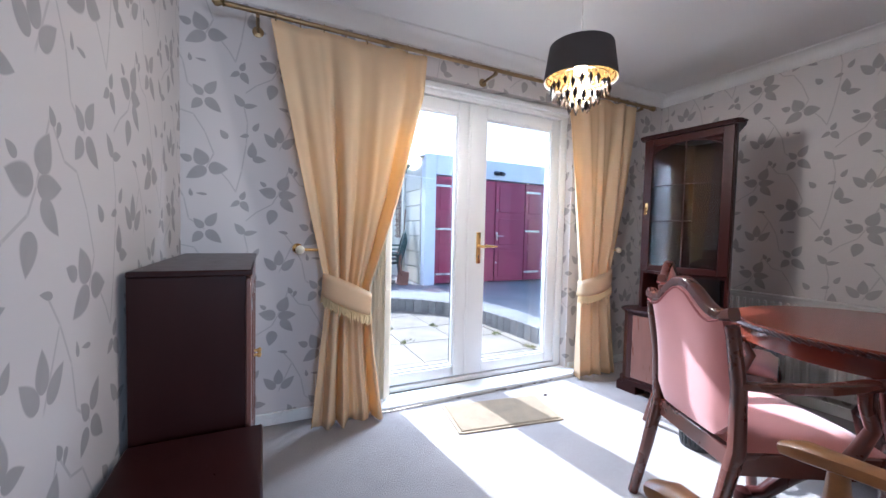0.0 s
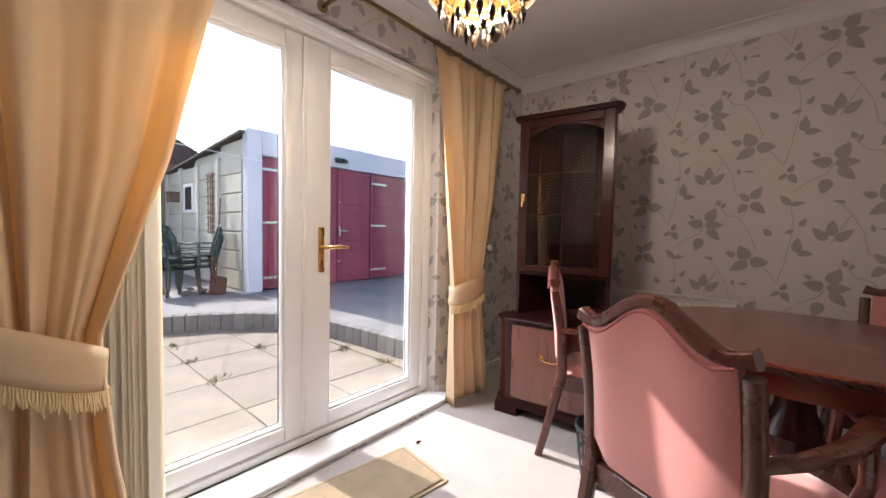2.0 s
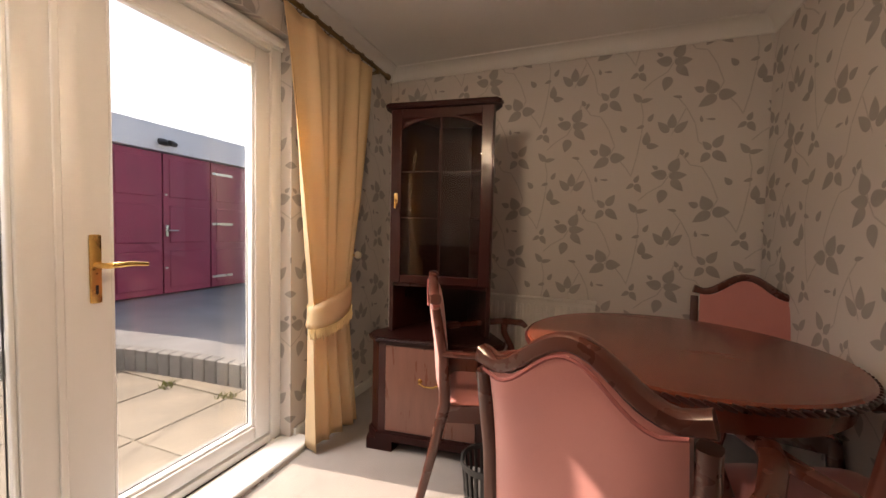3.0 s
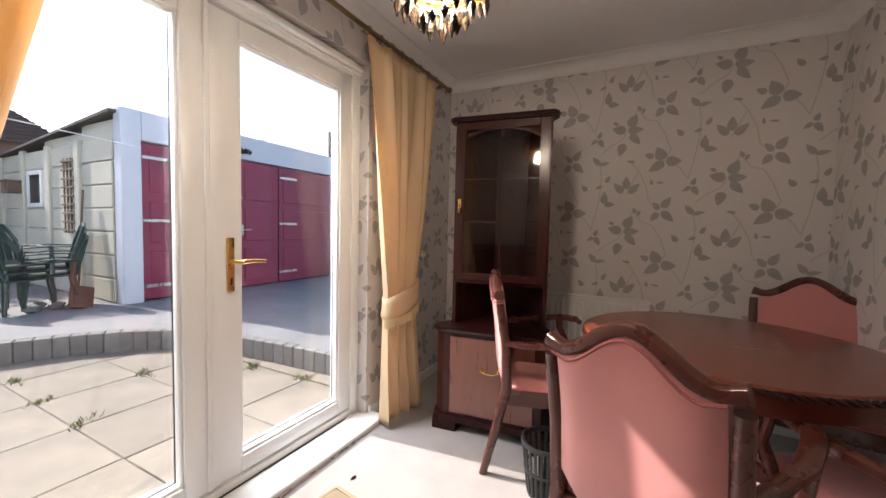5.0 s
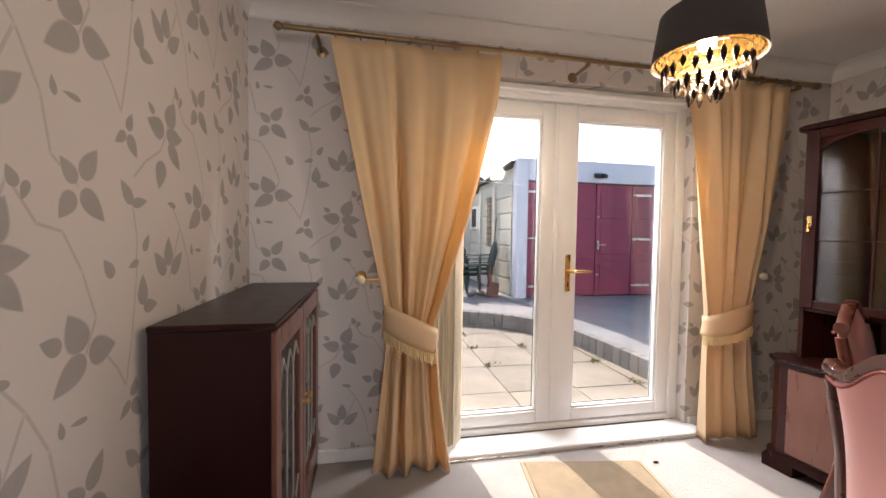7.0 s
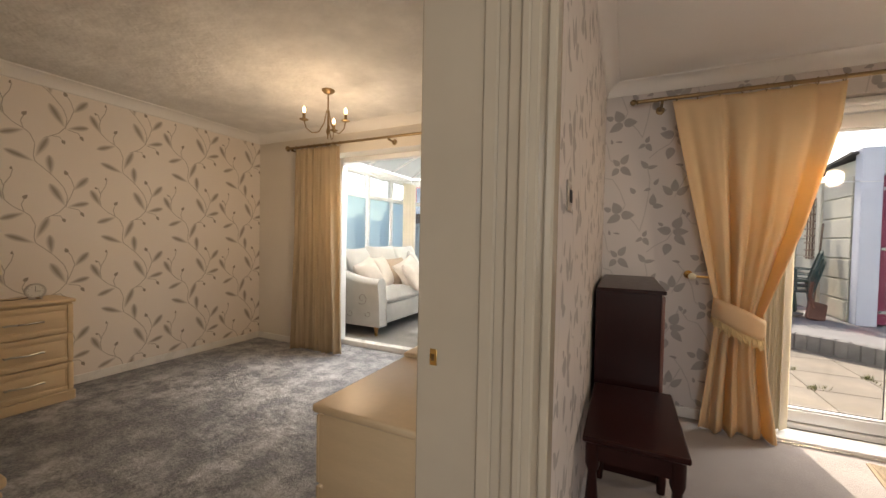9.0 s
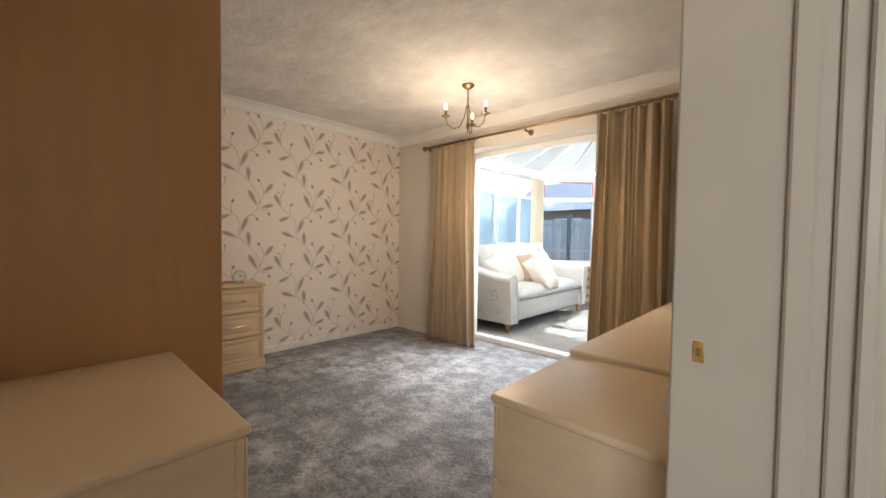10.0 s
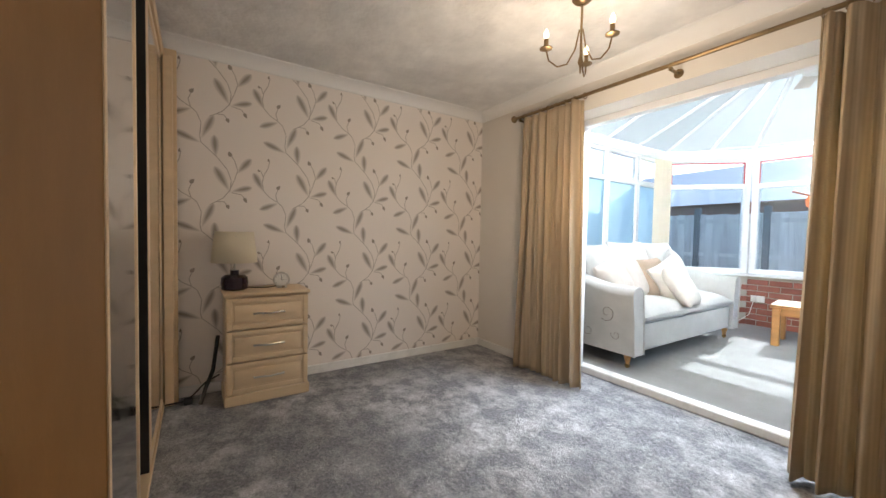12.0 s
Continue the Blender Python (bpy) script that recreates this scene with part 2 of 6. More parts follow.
def structure(name, bm, material, label="", smooth=False):
    return solid(name, bm, material, label or name.replace("_", " "), name.split("_")[0], kind="structure", smooth=smooth)


# ---- materials ----
rnd = random.Random(4)
D_LEAVES = fan(0.0, 0.0, (2.02, 0.076, 0.082, 0.060), (0.23, 0.054, 0.080, 0.058), (3.08, 0.052, 0.086, 0.050), (-2.29, 0.076, 0.086, 0.048), (-1.32, 0.127, 0.078, 0.054), (0.65, 0.093, 0.036, 0.022))
D_LEAVES += fan(-0.222, -0.213, (1.12, 0.062, 0.084, 0.066), (0.46, 0.099, 0.052, 0.036), (-0.60, 0.055, 0.096, 0.056), (3.14, 0.054, 0.080, 0.062))
D_LEAVES += fan(-0.006, 0.241, (0.85, 0.071, 0.082, 0.044), (1.58, 0.086, 0.080, 0.048), (2.38, 0.071, 0.084, 0.044))
D_LEAVES += fan(-0.212, 0.143, (2.16, 0.062, 0.076, 0.046), (0.85, 0.040, 0.058, 0.036), (-0.92, 0.054, 0.062, 0.042), (-2.39, 0.060, 0.086, 0.048))
D_LEAVES += fan(0.126, 0.184, (1.59, 0.048, 0.076, 0.044), (-3.11, 0.037, 0.062, 0.036))
D_LEAVES += fan(0.164, 0.453, (0.9, 0.037, 0.066, 0.036), (2.94, 0.034, 0.062, 0.026))
D_LEAVES += fan(0.179, -0.038, (1.95, 0.030, 0.046, 0.028), (-2.14, 0.039, 0.058, 0.036), (-0.63, 0.034, 0.048, 0.026))
D_LEAVES += [(0.257, 0.299, 0.9, 0.056, 0.034), (0.105, 0.355, 2.1, 0.054, 0.028), (0.163, 0.30, -0.3, 0.046, 0.022), (-0.063, 0.143, 1.1, 0.042, 0.026), (-0.088, 0.119, -1.2, 0.040, 0.020), (-0.026, 0.465, 0.2, 0.052, 0.018), (-0.154, 0.327, 1.4, 0.040, 0.018), (-0.199, 0.321, 0.1, 0.050, 0.014)]
D_STEMS = strokes(0.0085, ((0.03, -0.052), (0.0, 0.0), (-0.055, 0.14)), ((-0.255, -0.139), (-0.222, -0.213)), ((-0.212, 0.143), (-0.145, 0.195)), ((0.147, 0.371), (0.164, 0.453)), ((-0.006, 0.241), (-0.077, 0.399)), ((-0.031, 0.461), (-0.077, 0.399), (-0.125, 0.302), (-0.145, 0.195)), ((-0.064, 0.128), (-0.11, 0.063), (-0.168, 0.049), (-0.217, -0.034), (-0.255, -0.139)), ((0.202, 0.005), (0.175, 0.117), (0.153, 0.26), (0.147, 0.371)), ((0.276, 0.11), (0.232, 0.057), (0.202, 0.005)), ((0.03, -0.052), (0.105, -0.097), (0.155, -0.144)))
def sprig(*leaves):
    """Printed leaves from foot to tip; each: foot, tip, breadth."""
    return [((x0 + x1) / 2, (y0 + y1) / 2, math.atan2(y0 - y1, x0 - x1), math.hypot(x1 - x0, y1 - y0) * 1.12, wd * 1.08) for x0, y0, x1, y1, wd in leaves]


B_LEAVES = sprig((0.0, 0.0, -0.085, 0.155, 0.062), (0.014, -0.003, 0.138, 0.034, 0.050), (0.048, 0.126, 0.134, 0.234, 0.058), (-0.161, -0.252, -0.095, -0.095, 0.056), (-0.169, -0.283, -0.313, -0.226, 0.054), (-0.08, -0.368, -0.089, -0.226, 0.056), (-0.217, -0.066, -0.339, -0.118, 0.050), (-0.316, 0.012, -0.38, 0.137, 0.056))
B_BUDS = [(-0.008, -0.112, -1.2, 0.034, 0.025), (0.1, -0.06, -1.1, 0.042, 0.024), (-0.214, 0.05, 0.9, 0.040, 0.026), (0.003, -0.337, 1.9, 0.040, 0.028), (-0.283, -0.349, 1.5, 0.026, 0.015), (-0.349, -0.433, 2.5, 0.022, 0.013)]
B_STEMS = strokes(0.0068, ((0.003, -0.602), (0.012, -0.52), (-0.01, -0.45), (-0.071, -0.37), (-0.122, -0.32), (-0.164, -0.282), (-0.172, -0.24), (-0.164, -0.152), (-0.189, -0.087), (-0.218, -0.062), (-0.277, -0.026), (-0.316, 0.017), (-0.324, 0.074), (-0.316, 0.126), (-0.286, 0.183), (-0.275, 0.236)),
                  ((0.0, 0.0), (-0.038, -0.051), (-0.081, -0.08), (-0.115, -0.1)), ((-0.081, -0.077), (-0.03, -0.077), (-0.009, -0.109)), ((0.014, -0.01), (0.076, -0.022), (0.1, -0.055)), ((0.0, 0.0), (0.031, 0.077), (0.052, 0.144), (0.033, 0.212), (0.012, 0.243)), ((-0.222, -0.058), (-0.235, -0.009), (-0.214, 0.046)), ((-0.32, 0.117), (-0.332, 0.156), (-0.35, 0.168)))
D_BASE, D_INK = (0.64, 0.60, 0.575), (0.335, 0.315, 0.305)
PAPER_DX = wallpaper("dining paper x", D_BASE, D_INK, (-0.555, 0.667), (2.643, 1.607), 0.5, D_LEAVES, D_STEMS, 0.5, 0.2)
PAPER_DY = wallpaper("dining paper y", D_BASE, D_INK, (0.555, 0.667), (4.497, 1.495), 0.5, D_LEAVES, D_STEMS, 0.5, 0.2)
PAPER_DW = wallpaper("dining paper partition", D_BASE, D_INK, (-0.555, 0.667), (1.984, 1.489), 0.5, D_LEAVES, D_STEMS, 0.5, 0.2)
PAPER_BY = wallpaper("bedroom paper", (0.78, 0.72, 0.665), (0.28, 0.24, 0.20), (0.533, 0.593), (-2.662, 1.985), 0.0, B_LEAVES, B_STEMS, 0.75, 0.8, 0.10, B_BUDS)
CREAM_WALL = surf("cream wall paint", (0.72, 0.68, 0.62), 0.7, var=0.03, scale=2, bump=0.2, fine=180)
WHITE_CEIL = surf("white ceiling paint", (0.78, 0.77, 0.75), 0.85, var=0.03, scale=1.5, bump=0.1)
SWIRL_CEIL = surf("textured ceiling", (0.74, 0.73, 0.71), 0.8, var=0.17, scale=2.4, bump=0.8, fine=8, depth=0.02)
# White of the door linings, darkened in the base colour against the hall lamp.
TONED_GLOSS = surf("toned-down white gloss paint", (0.44, 0.375, 0.295), 0.2, var=0.04, scale=4, bump=0.1, fine=14, depth=0.001, rvar=0.03)
WHITE_GLOSS = surf("white gloss paint", (0.78, 0.77, 0.74), 0.3, var=0.03, bump=0.05)
UPVC = surf("white plastic", (0.80, 0.80, 0.79), 0.32, var=0.02, bump=0.0, rvar=0.015)
CARPET_D = surf("beige carpet", (0.31, 0.275, 0.255), 0.95, var=0.12, scale=5, bump=0.8, fine=420, depth=0.006, sheen=0.3)
MAHOGANY = surf("dark red mahogany", (0.036, 0.0085, 0.007), 0.3, spec=0.25, var=0.15, scale=4, stretch=(6, 6, 1), bump=0.02, fine=60, coat=0.12, rvar=0.04)
TABLE_TOP = surf("polished mahogany top", (0.15, 0.034, 0.018), 0.26, spec=0.4, var=0.08, scale=2, stretch=(4, 1, 1), bump=0.01, fine=60, coat=0.4, rvar=0.03)
MAHOGANY_LIGHT = surf("mid mahogany panel", (0.17, 0.065, 0.045), 0.32, var=0.15, scale=4, stretch=(6, 6, 1), bump=0.06, coat=0.3)
DARK_WOOD = surf("very dark wood", (0.026, 0.007, 0.006), 0.3, spec=0.2, var=0.12, scale=3, stretch=(6, 6, 1), bump=0.02, rvar=0.03)
PINK = surf("dusky pink velour", (0.54, 0.205, 0.185), 0.85, var=0.07, scale=4, bump=0.4, fine=500, depth=0.001, sheen=0.5)
BRASS = surf("brass", (0.72, 0.46, 0.16), 0.25, metal=1.0, var=0.1, bump=0.03)
OLD_BRASS = surf("dull antique brass", (0.30, 0.21, 0.11), 0.35, metal=1.0, var=0.2, bump=0.05)
STEEL = surf("brushed steel", (0.55, 0.53, 0.50), 0.3, metal=1.0, var=0.1, bump=0.05)
GLASS = glass("clear glass")
# Tint is invented, to hold down daylight through the conservatory panes.
DIMMING_GLASS = glass("clear glass with added dimming tint", (0.83, 0.88, 0.91))
BEECH = surf("pale beech laminate", (0.68, 0.52, 0.33), 0.4, var=0.07, scale=3, stretch=(1, 1, 5), bump=0.05, fine=50)
OAK_SIDE = surf("honey wood panel", (0.46, 0.26, 0.105), 0.42, var=0.10, scale=2.5, stretch=(5, 5, 0.7), bump=0.05, fine=40)
SLAB = surf("sandstone paving", (0.185, 0.160, 0.125), 0.9, var=0.30, scale=2.2, bump=0.4, fine=60, depth=0.004, per_object=0.12)
CONCRETE = surf("grey concrete", (0.18, 0.18, 0.18), 0.9, var=0.25, scale=1.2, bump=0.4, fine=50, depth=0.004)
GARAGE_WALL = surf("cream concrete panel", (0.55, 0.52, 0.42), 0.9, var=0.08, scale=2, bump=0.4, fine=70, depth=0.004)
# Bluish because the front's shade is worked into the render colour.
GARAGE_FRONT = surf("pale render", (0.55, 0.57, 0.62), 0.9, var=0.05, scale=2, bump=0.3, fine=80, depth=0.003)
MAROON = surf("maroon painted timber", (0.22, 0.02, 0.055), 0.45, var=0.1, scale=4, stretch=(1, 1, 0.4), bump=0.1)


def plush(name, dark, light):
    """Deep cut pile, brushed into light and dark patches."""
    m, t, p = nodes_of(name)
    pos = nd(t, "NewGeometry").outputs["Position"]

    def noise(scale, detail, rough, twist=0.0):
        n = nd(t, "TexNoise", Scale=scale, Detail=detail, Roughness=rough, Distortion=twist)
        t.links.new(pos, n.inputs["Vector"])
        return n.outputs[0]

    def spread(src, lo, hi, a=0.0, b=1.0):
        r = nd(t, "MapRange", i1=lo, i2=hi, i3=a, i4=b)
        t.links.new(src, r.inputs[0])
        return r.outputs[0]
    wide = spread(noise(1.1, 2.0, 0.5), 0.35, 0.65)
    patch = spread(noise(5.5, 10.0, 0.74, 0.1), 0.42, 0.60)
    tuft = noise(60.0, 4.0, 0.75)
    speck = spread(tuft, 0.35, 0.68)
    k = math_node(t, "MULTIPLY", patch, math_node(t, "MULTIPLY_ADD", wide, 0.65, 0.35))
    k = math_node(t, "MULTIPLY_ADD", speck, 0.34, math_node(t, "MULTIPLY", k, 0.7))
    t.links.new(mixc(t, k, dark, light), p.inputs["Base Color"])
    p.inputs["Roughness"].default_value = 0.95
    p.inputs["Specular IOR Level"].default_value = 0.2
    bp = nd(t, "Bump", Strength=1.0, Distance=0.014)
    t.links.new(math_node(t, "MULTIPLY_ADD", patch, 0.8, tuft), bp.inputs["Height"])
    t.links.new(bp.outputs[0], p.inputs["Normal"])
    return m


CARPET_B = plush("grey plush carpet", (0.15, 0.157, 0.175), (0.76, 0.76, 0.78))

# ---- structure ----
CEIL, BACK = 2.34, 2.60
DL, DR, DF = 0.155, 3.77, 0.25          # dining room: side walls and the wall with the hall door
BL, BR, BF = -3.56, -0.01, -0.62        # bedroom
OUT = 2.88                              # outer face of the garden wall
FD_L, FD_R, FD_T = 0.94, 2.72, 2.09     # garden door opening
OP_L, OP_R, OP_T = -2.56, -0.62, 2.06   # bedroom opening to the conservatory

structure("floor_dining", boxes(((DL - 0.3, -2.2, -0.2), (DR + 0.2, BACK, 0))), CARPET_D, "worn beige fitted carpet")
structure("floor_bedroom", boxes(((BL - 0.2, BF - 0.2, -0.2), (DL - 0.302, OUT, 0))), CARPET_B, "grey mottled plush fitted carpet")
structure("ceiling_dining", boxes(((BR + 0.08, DF - 0.1, CEIL), (DR + 0.2, OUT, CEIL + 0.2))), WHITE_CEIL)
structure("ceiling_hall", boxes(((BR + 0.08, -2.4, CEIL), (2.4, DF - 0.102, CEIL + 0.2))), WHITE_CEIL)
structure("ceiling_bedroom", boxes(((BL - 0.2, BF - 0.2, CEIL), (BR + 0.078, OUT, CEIL + 0.2))), SWIRL_CEIL, "white textured ceiling")
structure("wall_garden", boxes(((DL, BACK, 0), (FD_L, OUT, CEIL)), ((FD_R, BACK, 0), (DR + 0.2, OUT, CEIL)), ((FD_L, BACK, FD_T), (FD_R, OUT, CEIL))), PAPER_DX, "grey leaf wallpapered wall round the garden doors")
structure("wall_east", boxes(((DR, DF - 0.1, 0), (DR + 0.2, BACK, CEIL))), PAPER_DY, "grey leaf wallpapered wall")
structure("wall_partition_dining", boxes(((0.07, DF, 0), (DL, BACK, CEIL))), PAPER_DW, "grey leaf wallpapered wall")
structure("wall_partition_bedroom", boxes(((BR, 0.14, 0), (0.068, BACK, CEIL))), CREAM_WALL)
structure("wall_dining_front", boxes(((1.0, DF - 0.1, 0), (DR, DF, CEIL)), ((0.2, DF - 0.1, 2.06), (1.0, DF, CEIL))), PAPER_DX, "grey leaf wallpapered wall with the hall doorway")
structure("wall_bedroom_back", boxes(((BL, BACK, 0), (OP_L, OUT, CEIL)), ((OP_R, BACK, 0), (DL - 0.002, OUT, CEIL)), ((OP_L, BACK, OP_T), (OP_R, OUT, CEIL))), CREAM_WALL, "cream wall round the conservatory opening")
structure("wall_bedroom_far", boxes(((BL - 0.2, BF, 0), (BL, OUT, CEIL))), PAPER_BY, "cream wallpaper with trailing brown leaves")
structure("wall_bedroom_front", boxes(((BL, BF - 0.15, 0), (BR, BF, CEIL))), CREAM_WALL)
# Unseen closing walls; the opening at y -2.25 is invented for the fill lamp.
structure("wall_hall", boxes(((BR, -2.4, 0), (0.13, -0.72, CEIL)), ((0.13, -2.4, 0), (0.5, -2.25, CEIL)), ((1.6, -2.4, 0), (2.4, -2.25, CEIL)), ((0.5, -2.4, 0), (1.6, -2.25, 0.9)), ((0.5, -2.4, 2.1), (1.6, -2.25, CEIL)), ((2.25, -2.25, 0), (2.4, DF - 0.1, CEIL)), ((BR, -0.72, 2.06), (0.13, 0.07, CEIL))), CREAM_WALL)

# ---- more materials ----
def cloth(name, col, through_col, amount, stripe=0.0):
    """Woven cloth that lets some light through."""
    m = surf(name, col, 0.85, var=0.07, scale=3, bump=0.35, fine=420, depth=0.001)
    t = m.node_tree
    p, out = t.nodes["Principled BSDF"], t.nodes["Material Output"]
    if stripe:
        sep = nd(t, "SeparateXYZ")
        t.links.new(nd(t, "TexCoord").outputs["UV"], sep.inputs[0])
        w = math_node(t, "SINE", math_node(t, "MULTIPLY", sep.outputs[0], stripe))
        w2 = math_node(t, "SINE", math_node(t, "MULTIPLY", sep.outputs[0], stripe * 2.37))
        k = math_node(t, "MULTIPLY_ADD", math_node(t, "ADD", w, w2), 0.09, 1.0)
        hv = nd(t, "HueSaturation")
        src = p.inputs["Base Color"].links[0].from_socket
        t.links.new(src, hv.inputs["Color"])
        t.links.new(k, hv.inputs["Value"])
        t.links.new(hv.outputs[0], p.inputs["Base Color"])
    tl = nd(t, "BsdfTranslucent", Color=(*through_col, 1))
    mx = nd(t, "MixShader", Fac=amount)
    t.links.new(p.outputs[0], mx.inputs[1])
    t.links.new(tl.outputs[0], mx.inputs[2])
    t.links.new(mx.outputs[0], out.inputs[0])
    return m


CURTAIN_D = cloth("cream curtain cloth", (0.80, 0.66, 0.43), (0.93, 0.58, 0.19), 0.36)
CURTAIN_B = cloth("tan striped curtain", (0.50, 0.405, 0.28), (0.66, 0.50, 0.28), 0.3, stripe=110.0)
BLIND = cloth("ivory blind fabric", (0.82, 0.76, 0.64), (0.9, 0.84, 0.7), 0.4)
SHADE_OUT = surf("charcoal lamp fabric", (0.085, 0.08, 0.085), 0.8, var=0.1, bump=0.4, fine=400, depth=0.001)
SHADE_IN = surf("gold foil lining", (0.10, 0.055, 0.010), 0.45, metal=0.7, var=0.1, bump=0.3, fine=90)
CRYSTAL = surf("smoked glass drops", (0.014, 0.010, 0.007), 0.15, var=0.1, bump=0.0, spec=0.05)
BULB = glow("warm bulb glass", (1.0, 0.72, 0.38), 6.0)
_t = BULB.node_tree
_mx = nd(_t, "MixShader", Fac=0.6)
_t.links.new(_t.nodes["Principled BSDF"].outputs[0], _mx.inputs[1])
_t.links.new(nd(_t, "BsdfTransparent").outputs[0], _mx.inputs[2])
_t.links.new(_mx.outputs[0], _t.nodes["Material Output"].inputs[0])
FRINGE = surf("gold fringe threads", (0.66, 0.50, 0.26), 0.8, var=0.15, bump=0.4, fine=200)
MAT_PILE = surf("tan doormat pile", (0.245, 0.184, 0.116), 0.95, var=0.18, scale=9, bump=0.9, fine=260, depth=0.006)
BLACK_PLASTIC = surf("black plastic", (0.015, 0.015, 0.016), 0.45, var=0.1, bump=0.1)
LEAD = surf("leaded strips", (0.45, 0.45, 0.43), 0.4, metal=0.8, var=0.1)
HONEY = surf("honey-coloured wood", (0.33, 0.15, 0.048), 0.35, var=0.2, scale=4, stretch=(6, 1, 6), bump=0.06, coat=0.3)
RADIATOR = surf("white enamel", (0.75, 0.74, 0.71), 0.35, var=0.03, bump=0.03)
ANTHRACITE = surf("anthracite enamel", (0.022, 0.022, 0.026), 0.4, var=0.08, bump=0.03)
OPAL = surf("opal glass bowl", (0.72, 0.72, 0.70), 0.35, var=0.03, bump=0.03)
MIRROR = surf("mirror", (0.86, 0.87, 0.87), 0.03, metal=1.0, var=0.0, bump=0.0)
CERAMIC = surf("dark aubergine glaze", (0.02, 0.012, 0.02), 0.12, var=0.2, bump=0.0)
IVORY_SHADE = cloth("ivory lamp shade", (0.82, 0.76, 0.62), (0.85, 0.77, 0.58), 0.4)
OPAL_CLOTH = cloth("thin pale cloth", (0.85, 0.83, 0.78), (0.92, 0.9, 0.85), 0.65)
WHITE_PLASTIC = surf("white hard plastic", (0.74, 0.73, 0.70), 0.35, var=0.04, bump=0.05)
SOFA = surf("pale embroidered sofa cloth", (0.46, 0.45, 0.43), 0.9, var=0.08, scale=7, bump=0.5, fine=260, depth=0.002, sheen=0.3)
CUSHION = surf("oatmeal cushion cloth", (0.60, 0.545, 0.49), 0.9, var=0.1, scale=10, bump=0.5, fine=240, depth=0.002)
BROWN_CUSHION = surf("brown ribbed cushion cloth", (0.30, 0.22, 0.16), 0.9, var=0.15, scale=10, stretch=(1, 1, 8), bump=0.5, fine=200)
PINE = surf("orange pine", (0.50, 0.25, 0.08), 0.4, var=0.18, scale=4, stretch=(1, 6, 6), bump=0.06)
BRICK = surf("red brick", (0.27, 0.095, 0.065), 0.9, var=0.2, scale=8, bump=0.6, fine=90, depth=0.003, per_object=0.2)
MORTAR = surf("pale mortar", (0.42, 0.39, 0.34), 0.95, var=0.1, bump=0.5)
CONS_CARPET = surf("pale grey carpet", (0.27, 0.26, 0.25), 0.95, var=0.1, scale=6, bump=0.8, fine=350, depth=0.005)
POLYCARB = cloth("opal roof sheet", (0.70, 0.74, 0.74), (0.50, 0.53, 0.53), 0.65)
OBSCURE = glass("patterned glass", (0.75, 0.88, 0.9), 0.15)
_t = OBSCURE.node_tree
_sc = nd(_t, "BsdfTranslucent", Color=(0.72, 0.86, 0.92, 1))
_mx = nd(_t, "MixShader", Fac=0.55)
_t.links.new(_t.nodes["Material Output"].inputs[0].links[0].from_socket, _mx.inputs[1])
_t.links.new(_sc.outputs[0], _mx.inputs[2])
_t.links.new(_mx.outputs[0], _t.nodes["Material Output"].inputs[0])
FENCE = surf("weathered grey timber", (0.58, 0.57, 0.55), 0.9, var=0.2, scale=4, stretch=(4, 4, 0.5), bump=0.5, fine=60, depth=0.003, per_object=0.15)
KERB = surf("grey kerb block", (0.17, 0.165, 0.155), 0.92, var=0.22, scale=6, bump=0.5, fine=60, depth=0.004, per_object=0.15)
ROOF_FELT = surf("dark roof felt", (0.05, 0.047, 0.045), 0.9, var=0.2, bump=0.4)
SLATE = surf("blue grey slate", (0.36, 0.40, 0.46), 0.7, var=0.2, scale=5, bump=0.4, fine=30)
ROOF_TILE = surf("brown roof tile", (0.10, 0.065, 0.055), 0.85, var=0.2, scale=6, bump=0.5, island=0.2)
HOUSE_WALL = surf("dull brick walling", (0.24, 0.14, 0.11), 0.9, var=0.15, scale=12, bump=0.3)
TRELLIS = surf("weathered brown trellis", (0.17, 0.11, 0.075), 0.85, var=0.2, bump=0.3)
GREEN_PLASTIC = surf("dark green plastic", (0.008, 0.035, 0.03), 0.35, var=0.15, bump=0.05)
RUST = surf("rusty iron", (0.11, 0.05, 0.03), 0.8, var=0.3, scale=20, bump=0.5)
MOSS = surf("moss and weeds", (0.13, 0.14, 0.04), 0.95, var=0.3, scale=30, bump=0.8)
RED_BAND = surf("red sealing strip", (0.55, 0.03, 0.04), 0.5, var=0.05)
HEDGE = surf("dark hedge leaves", (0.035, 0.06, 0.03), 0.8, var=0.3, island=0.4)


# ---- trim of the rooms ----
def coving(name, a, b, inward, low=0.085, out=0.085):
    """A hollow plaster moulding along the top of a wall from a to b; inward points into the room."""
    bm = bmesh.new()
    prof = [(0, -low)] + [(out * (1 - math.cos(math.pi / 2 * k / 5)) * 0.85 + 0.008, -low + low * math.sin(math.pi / 2 * k / 5) * 0.85 + 0.004) for k in range(6)] + [(out, 0)]
    rows = []
    for end in (a, b):
        rows.append([bm.verts.new((end[0] + inward[0] * p, end[1] + inward[1] * p, CEIL + q - 0.001)) for p, q in prof])
    for i in range(len(prof) - 1):
        bm.faces.new((rows[0][i], rows[1][i], rows[1][i + 1], rows[0][i + 1]))
    for r in rows:
        corner = bm.verts.new((r[0].co.x, r[0].co.y, CEIL - 0.001))
        bm.faces.new(r + [corner])
    structure(name, bm, WHITE_CEIL, "white plaster coving", smooth=True)


